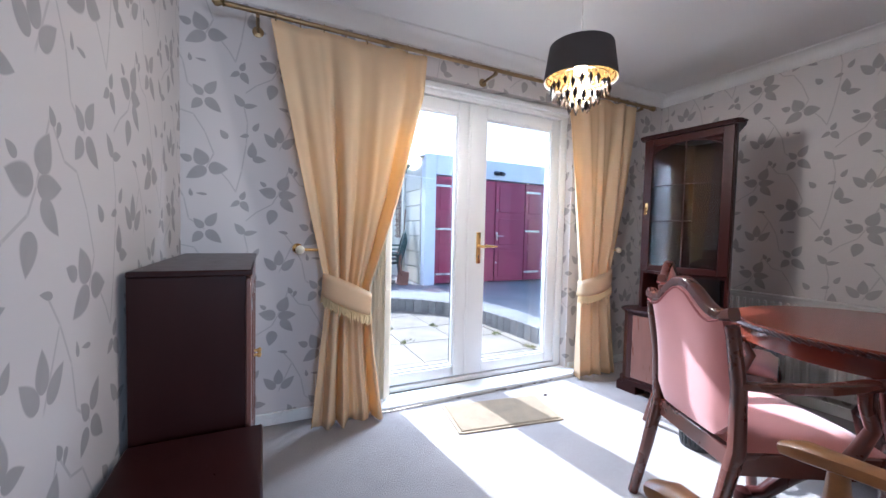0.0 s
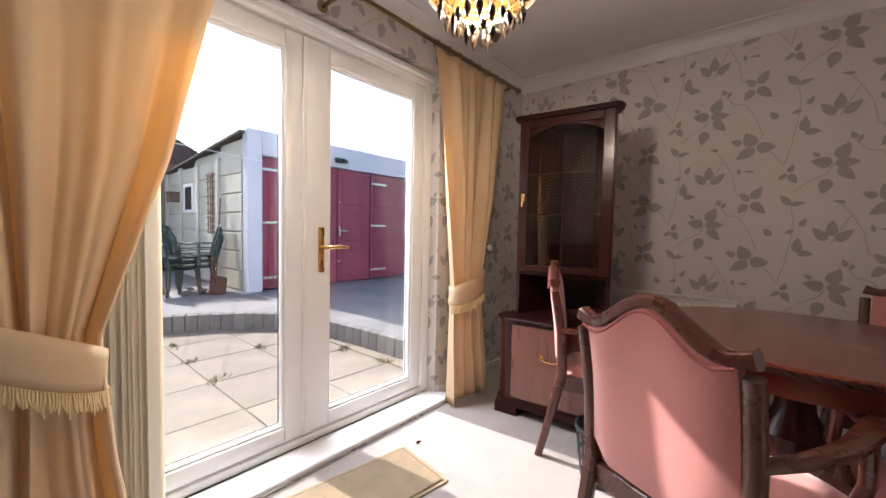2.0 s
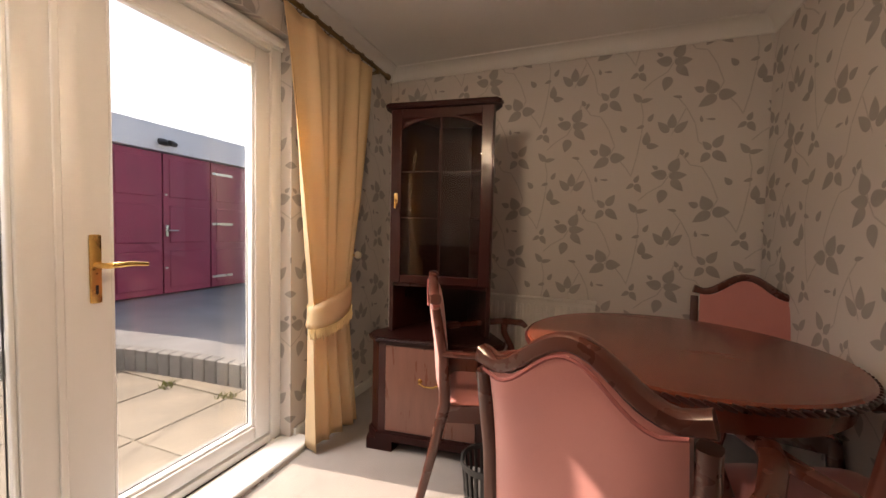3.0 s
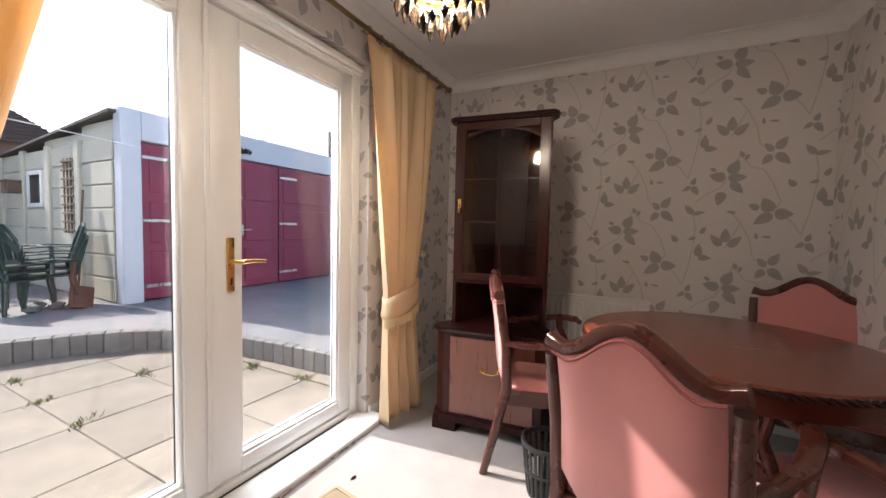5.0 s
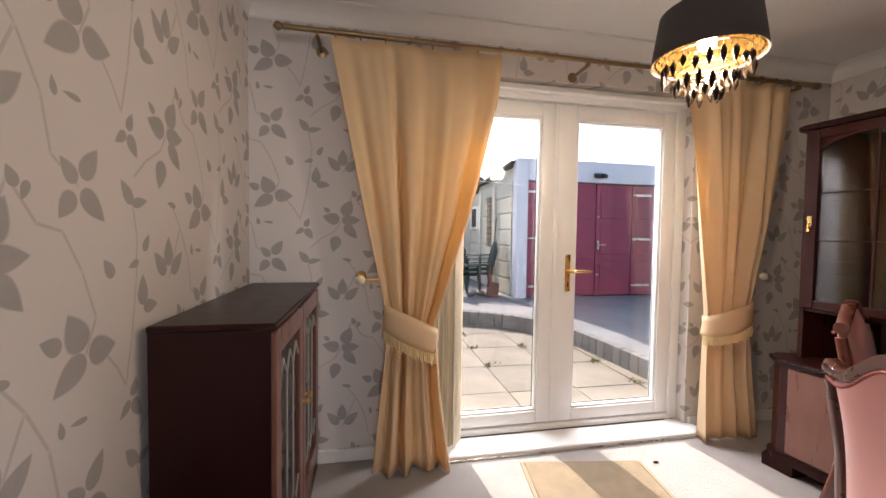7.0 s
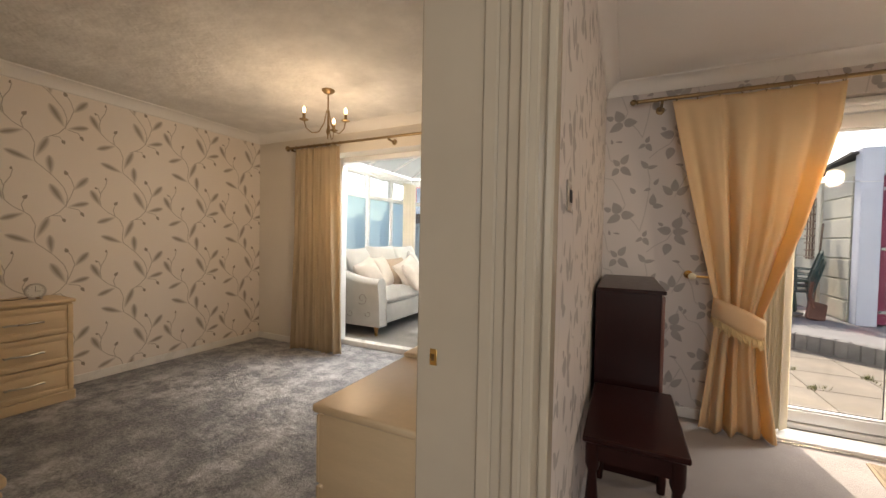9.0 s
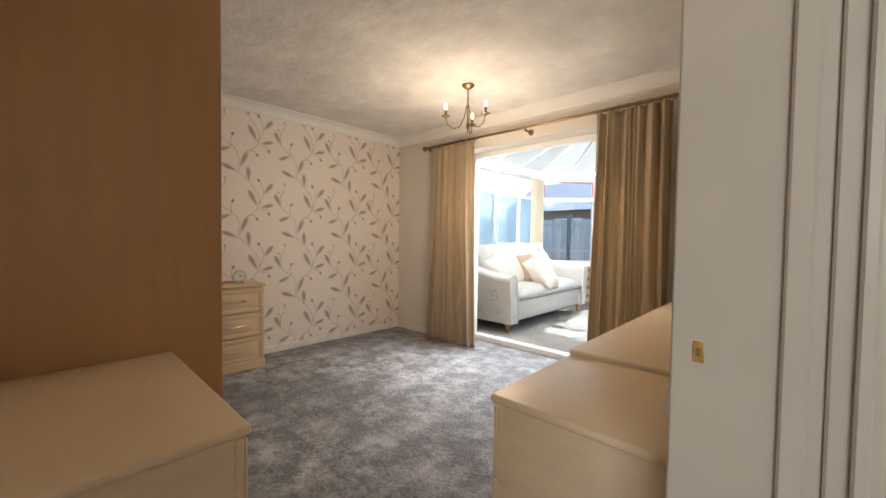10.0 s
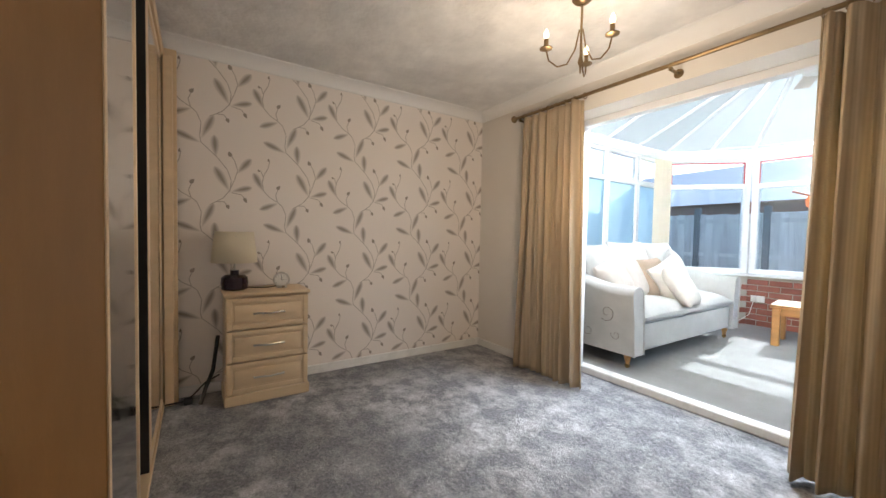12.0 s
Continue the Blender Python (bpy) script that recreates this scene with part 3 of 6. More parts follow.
coving("trim_coving", (DL, BACK), (DR, BACK), (0, -1))
coving("trim_coving", (DR, DF), (DR, BACK), (-1, 0))
coving("trim_coving", (DL, DF), (DL, BACK), (1, 0))
coving("trim_coving", (DL, DF), (DR, DF), (0, 1))
coving("trim_coving", (BL, BACK), (BR, BACK), (0, -1))
coving("trim_coving", (BL, BF), (BL, BACK), (1, 0))
coving("trim_coving", (BR, 0.14), (BR, BACK), (-1, 0))


def skirting(name, a, b, h=0.07, mat=WHITE_GLOSS):
    structure(name, boxes(((*a, 0), (*b, h)), bevel=0.004), mat, "white painted skirting board")


skirting("baseboard_garden", (DL, BACK - 0.016), (FD_L - 0.02, BACK))
skirting("baseboard_garden", (FD_R + 0.02, BACK - 0.016), (DR - 0.016, BACK))
skirting("baseboard_east", (DR - 0.016, DF), (DR, BACK))
skirting("baseboard_partition", (DL, DF), (DL + 0.016, BACK - 0.016))
skirting("baseboard_bedroom", (BL, 0.03), (BL + 0.016, BACK))
skirting("baseboard_bedroom", (BL + 0.016, BACK - 0.016), (OP_L, BACK))
skirting("baseboard_bedroom", (OP_R, BACK - 0.016), (BR, BACK))
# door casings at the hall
structure("trim_doorcase", boxes(((BR - 0.002, 0.105, 0), (0.138, 0.138, 2.06)), ((0.10, 0.095, 0), (0.124, 0.105, 2.06)), bevel=0.003), TONED_GLOSS, "white gloss painted door lining")
structure("trim_doorcase", boxes(((0.138, 0.10, 0), (0.185, 0.249, 2.06)), ((0.158, 0.09, 0), (0.172, 0.10, 2.06)), ((0.185, 0.15, 0), (0.2, 0.2, 2.05)), ((0.157, 0.25, 0), (0.172, 0.268, 2.06)), bevel=0.003), TONED_GLOSS, "white gloss painted door lining")
structure("trim_doorcase", boxes(((0.985, DF - 0.115, 0), (1.0, DF + 0.012, 2.06)), ((0.2, DF - 0.115, 2.04), (0.985, DF + 0.012, 2.06)), bevel=0.003), TONED_GLOSS, "white gloss painted door lining")
plate = thing("latch_plate", "small brass latch plate on a white door lining", "latch")
part("plate", boxes(((0.014, 0.1025, 0.985), (0.027, 0.1045, 1.012)), bevel=0.001), BRASS, plate)
part("screw", boxes(((0.018, 0.101, 0.993), (0.023, 0.1025, 1.004))), OLD_BRASS, plate)

# ---- garden doors ----
fd = thing("door_1", "white plastic double garden doors, shut, with full-length glass", "door", kind="structure")
part("frame", boxes(((FD_L, 2.665, 0.03), (FD_L + 0.065, 2.755, 2.08)), ((FD_R - 0.065, 2.665, 0.03), (FD_R, 2.755, 2.08)), ((FD_L + 0.065, 2.665, 2.005), (FD_R - 0.065, 2.755, 2.08)), ((FD_L + 0.065, 2.665, 0.03), (FD_R - 0.065, 2.755, 0.068)), bevel=0.006, seg=2), UPVC, fd)
part("frame_head", boxes(((FD_L, 2.645, 2.055), (FD_R, 2.664, 2.085)), ((FD_L, 2.65, 2.025), (FD_R, 2.664, 2.045)), bevel=0.004), UPVC, fd)


def door_leaf(x0, x1, p0, p1):
    leaf = part("leaf", boxes(((x0, 2.672, 0.075), (p0, 2.742, 1.995)), ((p1, 2.672, 0.075), (x1, 2.742, 1.995)), ((p0, 2.672, 0.075), (p1, 2.742, 0.147)), ((p0, 2.672, 1.911), (p1, 2.742, 1.995)), bevel=0.007, seg=2), UPVC, fd)
    part("bead", boxes(((p0, 2.682, 0.147), (p0 + 0.014, 2.708, 1.911)), ((p1 - 0.014, 2.682, 0.147), (p1, 2.708, 1.911)), ((p0 + 0.014, 2.682, 0.147), (p1 - 0.014, 2.708, 0.161)), ((p0 + 0.014, 2.682, 1.897), (p1 - 0.014, 2.708, 1.911)), bevel=0.004), UPVC, leaf)
    part("gasket", boxes(((p0 + 0.014, 2.7095, 0.161), (p0 + 0.018, 2.713, 1.897)), ((p1 - 0.018, 2.7095, 0.161), (p1 - 0.014, 2.713, 1.897)), ((p0 + 0.018, 2.7095, 0.161), (p1 - 0.018, 2.713, 0.165))), BLACK_PLASTIC, leaf, "thin black rubber gasket")
    g = part("pane", boxes(((p0 + 0.002, 2.715, 0.149), (p1 - 0.002, 2.735, 1.909))), GLASS, leaf, "clear double glazing", smooth=False)
    g.visible_shadow = False
    return leaf


door_leaf(FD_L + 0.07, 1.828, 1.095, 1.74)
right_leaf = door_leaf(1.832, 2.652, 1.97, 2.565)
part("meeting_strip", boxes(((1.822, 2.664, 0.078), (1.842, 2.672, 1.992)), bevel=0.003), UPVC, fd)
hnd = part("handle", boxes(((1.905, 2.66, 0.875), (1.937, 2.672, 1.10)), bevel=0.005, seg=2), BRASS, fd, "polished brass lever handle")
part("lever", tube([(1.921, 2.66, 1.0), (1.921, 2.622, 1.0), (1.93, 2.613, 1.0), (1.99, 2.61, 1.003), (2.045, 2.612, 0.998)], [0.010, 0.009, 0.010, 0.009, 0.007]), BRASS, hnd)
part("keyhole", boxes(((1.917, 2.6575, 0.905), (1.925, 2.66, 0.935)), bevel=0.001), BLACK_PLASTIC, hnd)
structure("trim_sill_board", boxes(((FD_L + 0.004, 2.488, 0.0), (FD_R + 0.05, 2.664, 0.03)), bevel=0.006), UPVC, "white plastic threshold board under the garden doors")
structure("trim_sill_edge", boxes(((FD_L + 0.004, 2.478, 0.0), (FD_R + 0.05, 2.487, 0.012)), bevel=0.003), STEEL, "metal carpet edge strip")
structure("trim_threshold", boxes(((FD_L, 2.756, -0.22), (FD_R, OUT + 0.06, 0.04)), bevel=0.006), CONCRETE, "grey outside door step")

# ---- garden ----
PATIO, DRIVE = -0.20, 0.0
structure("ground", boxes(((-400, OUT, -0.6), (400, 900, PATIO - 0.03))), surf("dull earth and grass", (0.10, 0.11, 0.06), 0.95, var=0.3, scale=0.5, bump=0.5), "dull earth reaching to the horizon")
structure("ground_front", boxes(((-400, -900, -0.6), (400, -2.9, PATIO - 0.03))), bpy.data.materials["dull earth and grass"], "dull earth reaching to the horizon")
KX = [(-6.0, 7.0), (0.4, 6.88), (1.3, 6.72), (1.97, 6.48), (2.5, 6.22), (2.9, 5.95), (3.2, 5.58), (3.38, 5.06), (3.46, 4.3), (3.5, 3.6), (3.52, 2.9)]


def along(points, step):
    """Even steps along a polyline: places and headings."""
    out, left = [], 0.0
    for a, b in zip(points, points[1:]):
        a, b = Vector(a), Vector(b)
        n = (b - a).length
        d = left
        while d < n:
            p = a.lerp(b, d / n)
            out.append((p, math.atan2(b.y - a.y, b.x - a.x)))
            d += step
        left = d - n
    return out


drive = prism([(x, y + 0.1) for x, y in KX] + [(14.0, 2.9), (14.0, 30.0), (-6.0, 30.0)], -0.5, DRIVE)
structure("pavement_drive", drive, CONCRETE, "pale grey concrete drive above the patio")


# garage
GA = pose(3.50, 7.42, 0, 0, 0, 0)
garage = thing("garage", "pale rendered garage with maroon timber doors and panelled concrete side", "garage", GA)
GH, GW, GD = 2.70, 4.2, 4.75
part("front_wall", boxes(((0, 0, 0), (0.24, 0.2, GH)), ((3.98, 0, 0), (GW, 0.2, GH)), ((0.24, 0, 2.29), (3.98, 0.2, GH)), bevel=0.01), GARAGE_FRONT, garage, "pale rendered front with the shade's blue tint in its colour")
part("side_wall", boxes(((0.02, 0.2, 0), (0.10, GD, 2.30))), GARAGE_WALL, garage, "cream concrete side")
part("far_wall", boxes(((GW - 0.1, 0.2, 0), (GW, GD, 2.3)), ((0.1, GD - 0.1, 0), (GW - 0.1, GD, 2.3))), GARAGE_WALL, garage)
for i in range(4):
    for k in range(7):
        y0 = 0.24 + i * 1.09
        if i == 2 and k in (4, 5):
            continue
        part("panel", boxes(((-0.01, y0, 0.02 + k * 0.33), (0.02, y0 + 0.93, 0.335 + k * 0.33 if k < 6 else 2.3)), bevel=0.012), GARAGE_WALL, garage, smooth=False)
    part("pilaster", boxes(((-0.05, y0 + 0.93, 0), (0.02, y0 + 1.09, 2.34)), bevel=0.012), GARAGE_WALL, garage)
wfr = part("window", boxes(((-0.03, 2.62, 1.36), (0.018, 2.70, 1.98)), ((-0.03, 3.2, 1.36), (0.018, 3.28, 1.98)), ((-0.03, 2.70, 1.36), (0.018, 3.2, 1.43)), ((-0.03, 2.70, 1.91), (0.018, 3.2, 1.98)), bevel=0.006), UPVC, garage, "small white window")
part("pane", boxes(((-0.008, 2.70, 1.43), (0.012, 3.2, 1.91))), BLACK_PLASTIC, wfr, smooth=False)
roof = bmesh.new()
vs = [roof.verts.new(c) for c in ((-0.09, 0.1, 2.66), (GW + 0.1, 0.1, 2.66), (GW + 0.1, GD + 0.1, 2.30), (-0.09, GD + 0.1, 2.30), (-0.09, 0.1, 2.62), (GW + 0.1, 0.1, 2.62), (GW + 0.1, GD + 0.1, 2.26), (-0.09, GD + 0.1, 2.26))]
for f in ((0, 1, 2, 3), (7, 6, 5, 4), (0, 4, 5, 1), (1, 5, 6, 2), (2, 6, 7, 3), (3, 7, 4, 0)):
    roof.faces.new([vs[i] for i in f])
part("roof", roof, ROOF_FELT, garage, "thin dark roof edge", smooth=False)
part("gable", boxes(((0.02, 0.2, 2.3), (0.1, 1.2, 2.55)), ((0.02, 1.2, 2.3), (0.1, 2.6, 2.45))), GARAGE_WALL, garage)
for x0, x1, kind in ((0.26, 0.96, 0), (0.98, 1.72, 1), (1.74, 2.54, 2), (2.56, 3.96, 3)):
    d = part("door", boxes(((x0, 0.06, 0.03), (x1, 0.10, 2.27)), bevel=0.004), MAROON, garage, "maroon painted timber door")
    for z in (0.12, 0.85, 1.58):
        part("panel", boxes(((x0 + 0.09, 0.045, z), (x1 - 0.09, 0.062, z + 0.6)), bevel=0.01), MAROON, d)
    if kind in (0, 3):
        for z in (0.2, 1.15, 2.05):
            xa = x0
            part("strap_hinge", boxes(((xa, 0.03, z), (xa + 0.42, 0.045, z + 0.045)), bevel=0.004), STEEL, d, "pale metal strap hinge")
lock = part("door_handle", boxes(((1.76, 0.03, 0.95), (1.80, 0.06, 1.14)), bevel=0.004), STEEL, garage, "white metal lever handle")
part("lever", tube([(1.78, 0.03, 1.05), (1.78, 0.0, 1.05), (1.93, 0.0, 1.05)], 0.012), STEEL, lock)
for z in (0.45, 1.62):
    part("bolt", lathe([(0.02, 0.0), (0.02, 0.02)], 10), STEEL, garage, at=pose(1.77, 0.05, z, 90, 0, 0))
flood = thing("floodlight", "small black twin floodlight fixed over the garage doors", "outdoor light", GA @ pose(1.72, 0.0, 2.40))
part("mount", boxes(((-0.05, -0.08, -0.02), (0.05, 0.0, 0.05)), bevel=0.006), BLACK_PLASTIC, flood)
for s in (-1, 1):
    part("lamp_head", turned(boxes(((-0.06, -0.045, -0.035), (0.06, 0.045, 0.035)), bevel=0.01), pose(s * 0.075, -0.09, 0.02, 35, 0, s * 20)), BLACK_PLASTIC, flood)
trl = thing("trellis", "narrow weathered brown square trellis fixed to a cream wall", "trellis", GA @ pose(-0.02, 1.34, 0.95))
for k in range(4):
    part("upright", boxes(((-0.022, k * 0.12, 0), (-0.004, k * 0.12 + 0.026, 1.15)), bevel=0.003), TRELLIS, trl)
for k in range(9):
    part("crossbar", boxes(((-0.04, -0.03, 0.03 + k * 0.132), (-0.023, 0.416, 0.058 + k * 0.132)), bevel=0.003), TRELLIS, trl)
box_ob = thing("nest_box", "small dark wooden box on the garage side", "box", GA @ pose(-0.05, 3.4, 1.6))
part("box_body", boxes(((-0.18, 0, 0), (0, 0.3, 0.2)), bevel=0.01), TRELLIS, box_ob)
part("lid", boxes(((-0.21, -0.03, 0.2), (0.01, 0.33, 0.225)), bevel=0.006), TRELLIS, box_ob)
pole = solid("pole", tube([(-0.14, 1.02, 0.0), (-0.06, 1.0, 1.6)], 0.014), TRELLIS, "thin weathered pole leaning on the garage side", "pole", at=GA)
cable = tube([(-6 + i * 0.6, 3.6 + i * 0.22, 2.1 + 0.004 * (i - 9) ** 2 * 0.2) for i in range(17)], 0.006, 6)
solid("washing_line", cable, WHITE_PLASTIC, "thin pale washing line across the garden", "line")
oc = thing("overhead_cable", "thin overhead cable strung from a pole behind the garage", "cable")
part("wire", tube([(6.0 + i * 0.8, 24.0 - i * 0.6, 5.2 + 0.012 * (i - 6) ** 2) for i in range(14)], 0.014, 6), BLACK_PLASTIC, oc)
part("pole", tube([(16.4, 16.2, -0.2), (16.4, 16.2, 6.2)], 0.1, 10), TRELLIS, oc)


# stacked garden chairs
def garden_chair():
    ch = thing("garden_chair", "dark green plastic garden armchair in a stack", "garden chair", group="stacked garden chairs")
    part("seat", turned(boxes(((-0.24, -0.22, 0.40), (0.24, 0.24, 0.43)), bevel=0.02, seg=2), pose(0, 0, 0, -3, 0, 0)), GREEN_PLASTIC, ch)
    for s in (-1, 1):
        for y, lean in ((-0.2, -0.05), (0.22, 0.04)):
            part("leg", tube([(s * 0.22, y, 0.41), (s * 0.26, y + lean, 0.0)], [0.03, 0.022], 8), GREEN_PLASTIC, ch)
        part("arm", sweep([(s * 0.27, -0.26, 0.62), (s * 0.28, 0.0, 0.63), (s * 0.27, 0.22, 0.61), (s * 0.25, 0.25, 0.45)], [(0.05, 0.02)] * 4), GREEN_PLASTIC, ch)
    back = part("backrest", tube([(-0.24, -0.22, 0.42), (-0.25, -0.29, 0.7), (-0.17, -0.34, 0.88), (0, -0.36, 0.93), (0.17, -0.34, 0.88), (0.25, -0.29, 0.7), (0.24, -0.22, 0.42)], 0.022, 8), GREEN_PLASTIC, ch)
    for k in range(5):
        x = -0.16 + k * 0.08
        part("slat", sweep([(x, -0.22, 0.42), (x, -0.3, 0.7), (x * 0.9, -0.345, 0.89)], [(0.045, 0.01)] * 3, up=(0, 1, 0)), GREEN_PLASTIC, back)
    return ch


gc = garden_chair()
gc.matrix_basis = pose(3.0, 8.15, DRIVE, 0, 0, 75)
copy_thing(gc, pose(2.985, 8.15, DRIVE + 0.09, 0, 0, 75))
copy_thing(gc, pose(2.62, 8.05, DRIVE, 0, 0, 200))
copy_thing(gc, pose(2.97, 8.15, DRIVE + 0.18, 0, 0, 76))
copy_thing(gc, pose(2.625, 8.075, DRIVE + 0.09, 0, 0, 203))
copy_thing(gc, pose(2.63, 8.10, DRIVE + 0.18, 0, 0, 201))
lean = thing("lounger", "pale folded garden lounger with dark bent-tube frame", "lounger", pose(2.05, 8.5, DRIVE, 0, 0, 20))
part("cushion", turned(boxes(((-0.3, -0.5, -0.04), (0.3, 0.5, 0.04)), bevel=0.03, seg=2), pose(0, 0, 0.36, 32, 0, 0)), CUSHION, lean)
for s in (-1, 1):
    part("tube_frame", tube([(s * 0.32, -0.5, 0.0), (s * 0.32, -0.35, 0.35), (s * 0.32, 0.0, 0.55), (s * 0.32, 0.3, 0.85), (s * 0.32, 0.5, 0.7), (s * 0.32, 0.5, 0.0)], 0.02, 8), RUST, lean)
anchor = thing("plough_share", "rusty old garden iron leaning on the garage corner", "scrap iron", pose(3.1, 7.6, DRIVE, 0, 0, 15))
part("blade", turned(boxes(((-0.14, -0.03, 0), (0.14, 0.03, 0.3)), bevel=0.02), pose(0, 0, 0, -12, 15, 0)), RUST, anchor)
part("shaft", tube([(0.0, 0, 0.2), (-0.08, 0, 0.4), (-0.05, 0, 0.62)], 0.025, 8), RUST, anchor)
for i in range(7):
    solid("stone", turned(lathe([(0.02, 0), (0.07, 0.02), (0.08, 0.05), (0.03, 0.08)], 9), pose(0, 0, 0, 0, 0, i * 40)), KERB, "loose grey stone at the foot of the garage", "stone", "stones by the garage", at=pose(2.7 + 0.08 * i, 7.75 + 0.09 * ((i * 7) % 5), DRIVE, 0, 0, i * 33))
bag = thing("plant_pot", "blue plastic bottle standing by the garage doors", "bottle", GA @ pose(4.08, -0.25, 0))
part("body", lathe([(0.11, 0), (0.12, 0.05), (0.12, 0.26), (0.05, 0.34), (0.05, 0.40)], 16), surf("blue plastic", (0.10, 0.2, 0.35), 0.4), bag)
part("cap", lathe([(0.055, 0.40), (0.055, 0.44)], 14), WHITE_PLASTIC, bag)
# the neighbour's house, far behind
hs = thing("neighbour_house", "brick house with a brown tiled hipped roof behind the garden", "house", pose(3.7, 24.0, 0, 0, 0, 4))
part("wall", boxes(((-6, 0, -0.2), (4.7, 7, 4.3))), HOUSE_WALL, hs, smooth=False)
hr = bmesh.new()
base = [hr.verts.new(c) for c in ((-6.4, -0.4, 4.25), (5.2, -0.4, 4.25), (5.2, 7.4, 4.25), (-6.4, 7.4, 4.25), (-3.2, 3.5, 6.3), (4.1, 3.5, 6.3))]
for f in ((0, 1, 5, 4), (1, 2, 5), (2, 3, 4, 5), (3, 0, 4)):
    hr.faces.new([base[i] for i in f])
part("roof", hr, ROOF_TILE, hs, "brown tiled roof", smooth=False)
for r in range(12):
    f = r / 12.0
    part("tile_course", boxes(((-6.4 + 3.2 * f, -0.44 + 3.9 * f, 4.25 + 2.05 * f), (5.2 - 1.1 * f, -0.36 + 3.9 * f, 4.32 + 2.05 * f))), ROOF_TILE, hs, smooth=False)
part("window", boxes(((0.4, -0.05, 1.2), (1.8, 0.02, 2.6))), UPVC, hs)
# hedge along the garden's far side, a mass of small leaves
hb = bmesh.new()
hr2 = random.Random(11)
for i in range(4600):
    c = Vector((hr2.uniform(0.8, 3.35), hr2.gauss(12.7, 0.35), hr2.uniform(0, 2.9) + 0.25 * math.sin(i)))
    m = Matrix.Translation(c) @ Euler((hr2.uniform(0, 6), hr2.uniform(0, 6), hr2.uniform(0, 6))).to_matrix().to_4x4()
    s = hr2.uniform(0.07, 0.14)
    hb.faces.new([hb.verts.new(m @ Vector(v)) for v in ((-s, 0, 0), (0, s * 0.5, 0.01), (s, 0, 0), (0, -s * 0.5, 0.01))])
tagged(new("hedge", mesh_of("hedge", hb, HEDGE)), "dark green hedge beyond the garage", "hedge", kind="stuff")
solid("side_fence", boxes(((7.7, 7.3, 0), (7.78, 14, 2.3))), FENCE, "dark timber side fence beside the garage", "fence")


# ---- curtain rails and curtains ----
def curtain_rail(name, label, x0, x1, y, z, mat, brackets, ring_xs, ball=0.02):
    r = thing(name, label, "curtain rail")
    part("pole", tube([(x0, y, z), (x1, y, z)], 0.0125, 14), mat, r)
    for x, s in ((x0, -1), (x1, 1)):
        part("finial", turned(lathe([(0.013, 0), (0.017, 0.006), (0.011, 0.012), (ball, 0.028), (ball * 0.95, 0.04), (0.006, 0.052)], 16), pose(x, y, z, 0, 90 * s, 0)), mat, r)
    for x in brackets:
        b = part("bracket", boxes(((x - 0.008, y - 0.006, z - 0.035), (x + 0.008, BACK, z - 0.02)), ((x - 0.008, y - 0.016, z - 0.035), (x + 0.008, y + 0.016, z - 0.012)), bevel=0.003), mat, r)
        part("rose", turned(lathe([(0.028, 0), (0.028, 0.004), (0.012, 0.01)], 14), pose(x, BACK, z - 0.027, 90, 0, 0)), mat, b)
    for x in ring_xs:
        ring = tube([(x + 0.003 * (k % 2), y + 0.021 * math.cos(k * math.pi / 6), z - 0.006 + 0.021 * math.sin(k * math.pi / 6)) for k in range(13)], 0.0028, 6)
        part("ring", ring, mat, r)
    return r


def curtain(name, label, mat, y, keys, folds, depth, group, n=150, rows=44, seed=0, loose=1.0, harmonic=0.35):
    """Hung cloth. keys: (z, left, right, fold depth) from the top down."""
    rr = random.Random(seed)
    ph = [rr.uniform(0, 6.28) for _ in range(6)]
    bm = bmesh.new()
    uv = bm.loops.layers.uv.new("uv")
    grid = []
    zs = [k[0] for k in keys]
    for j in range(rows + 1):
        z = zs[0] + (zs[-1] - zs[0]) * j / rows
        i = max(k for k in range(len(keys) - 1) if zs[k] >= z - 1e-9)
        f = (zs[i] - z) / (zs[i] - zs[i + 1])
        s = f
        a, b, d = (keys[i][c] + (keys[i + 1][c] - keys[i][c]) * s for c in (1, 2, 3))
        row = []
        for k in range(n + 1):
            u = k / n
            wob = 0.035 * math.sin(2 * math.pi * u * 2 + ph[0]) + 0.02 * math.sin(2 * math.pi * u * 3.3 + ph[1] + z)
            wob += (0.03 * math.sin(2 * math.pi * u * 1.3 + ph[4]) + 0.012 * math.sin(2 * math.pi * u * 5.1 + ph[5] + 1.4 * z)) * loose
            w = (1 - 0.35 * loose + 0.35 * loose * math.sin(2 * math.pi * u * 1.7 + ph[4] - 0.6 * z)) * math.sin(2 * math.pi * folds * (u + wob) + ph[2]) + harmonic * math.sin(2 * math.pi * folds * 2.1 * (u + wob) + ph[3] + z * 0.8)
            row.append(bm.verts.new((a + (b - a) * (u + 0.25 * wob), y - depth * d * w, z + 0.006 * math.sin(folds * 6.28 * u))))
        grid.append(row)
    for j in range(rows):
        for k in range(n):
            fc = bm.faces.new((grid[j][k], grid[j][k + 1], grid[j + 1][k + 1], grid[j + 1][k]))
            for lp, (q, v) in zip(fc.loops, ((k, j), (k + 1, j), (k + 1, j + 1), (k, j + 1))):
                lp[uv].uv = (q / n, v / rows)
    c = thing(name, label, "curtain", group=group)
    ob = part("drop", bm, mat, c)
    so = ob.modifiers.new("thickness", "SOLIDIFY")
    so.thickness = 0.003
    return c


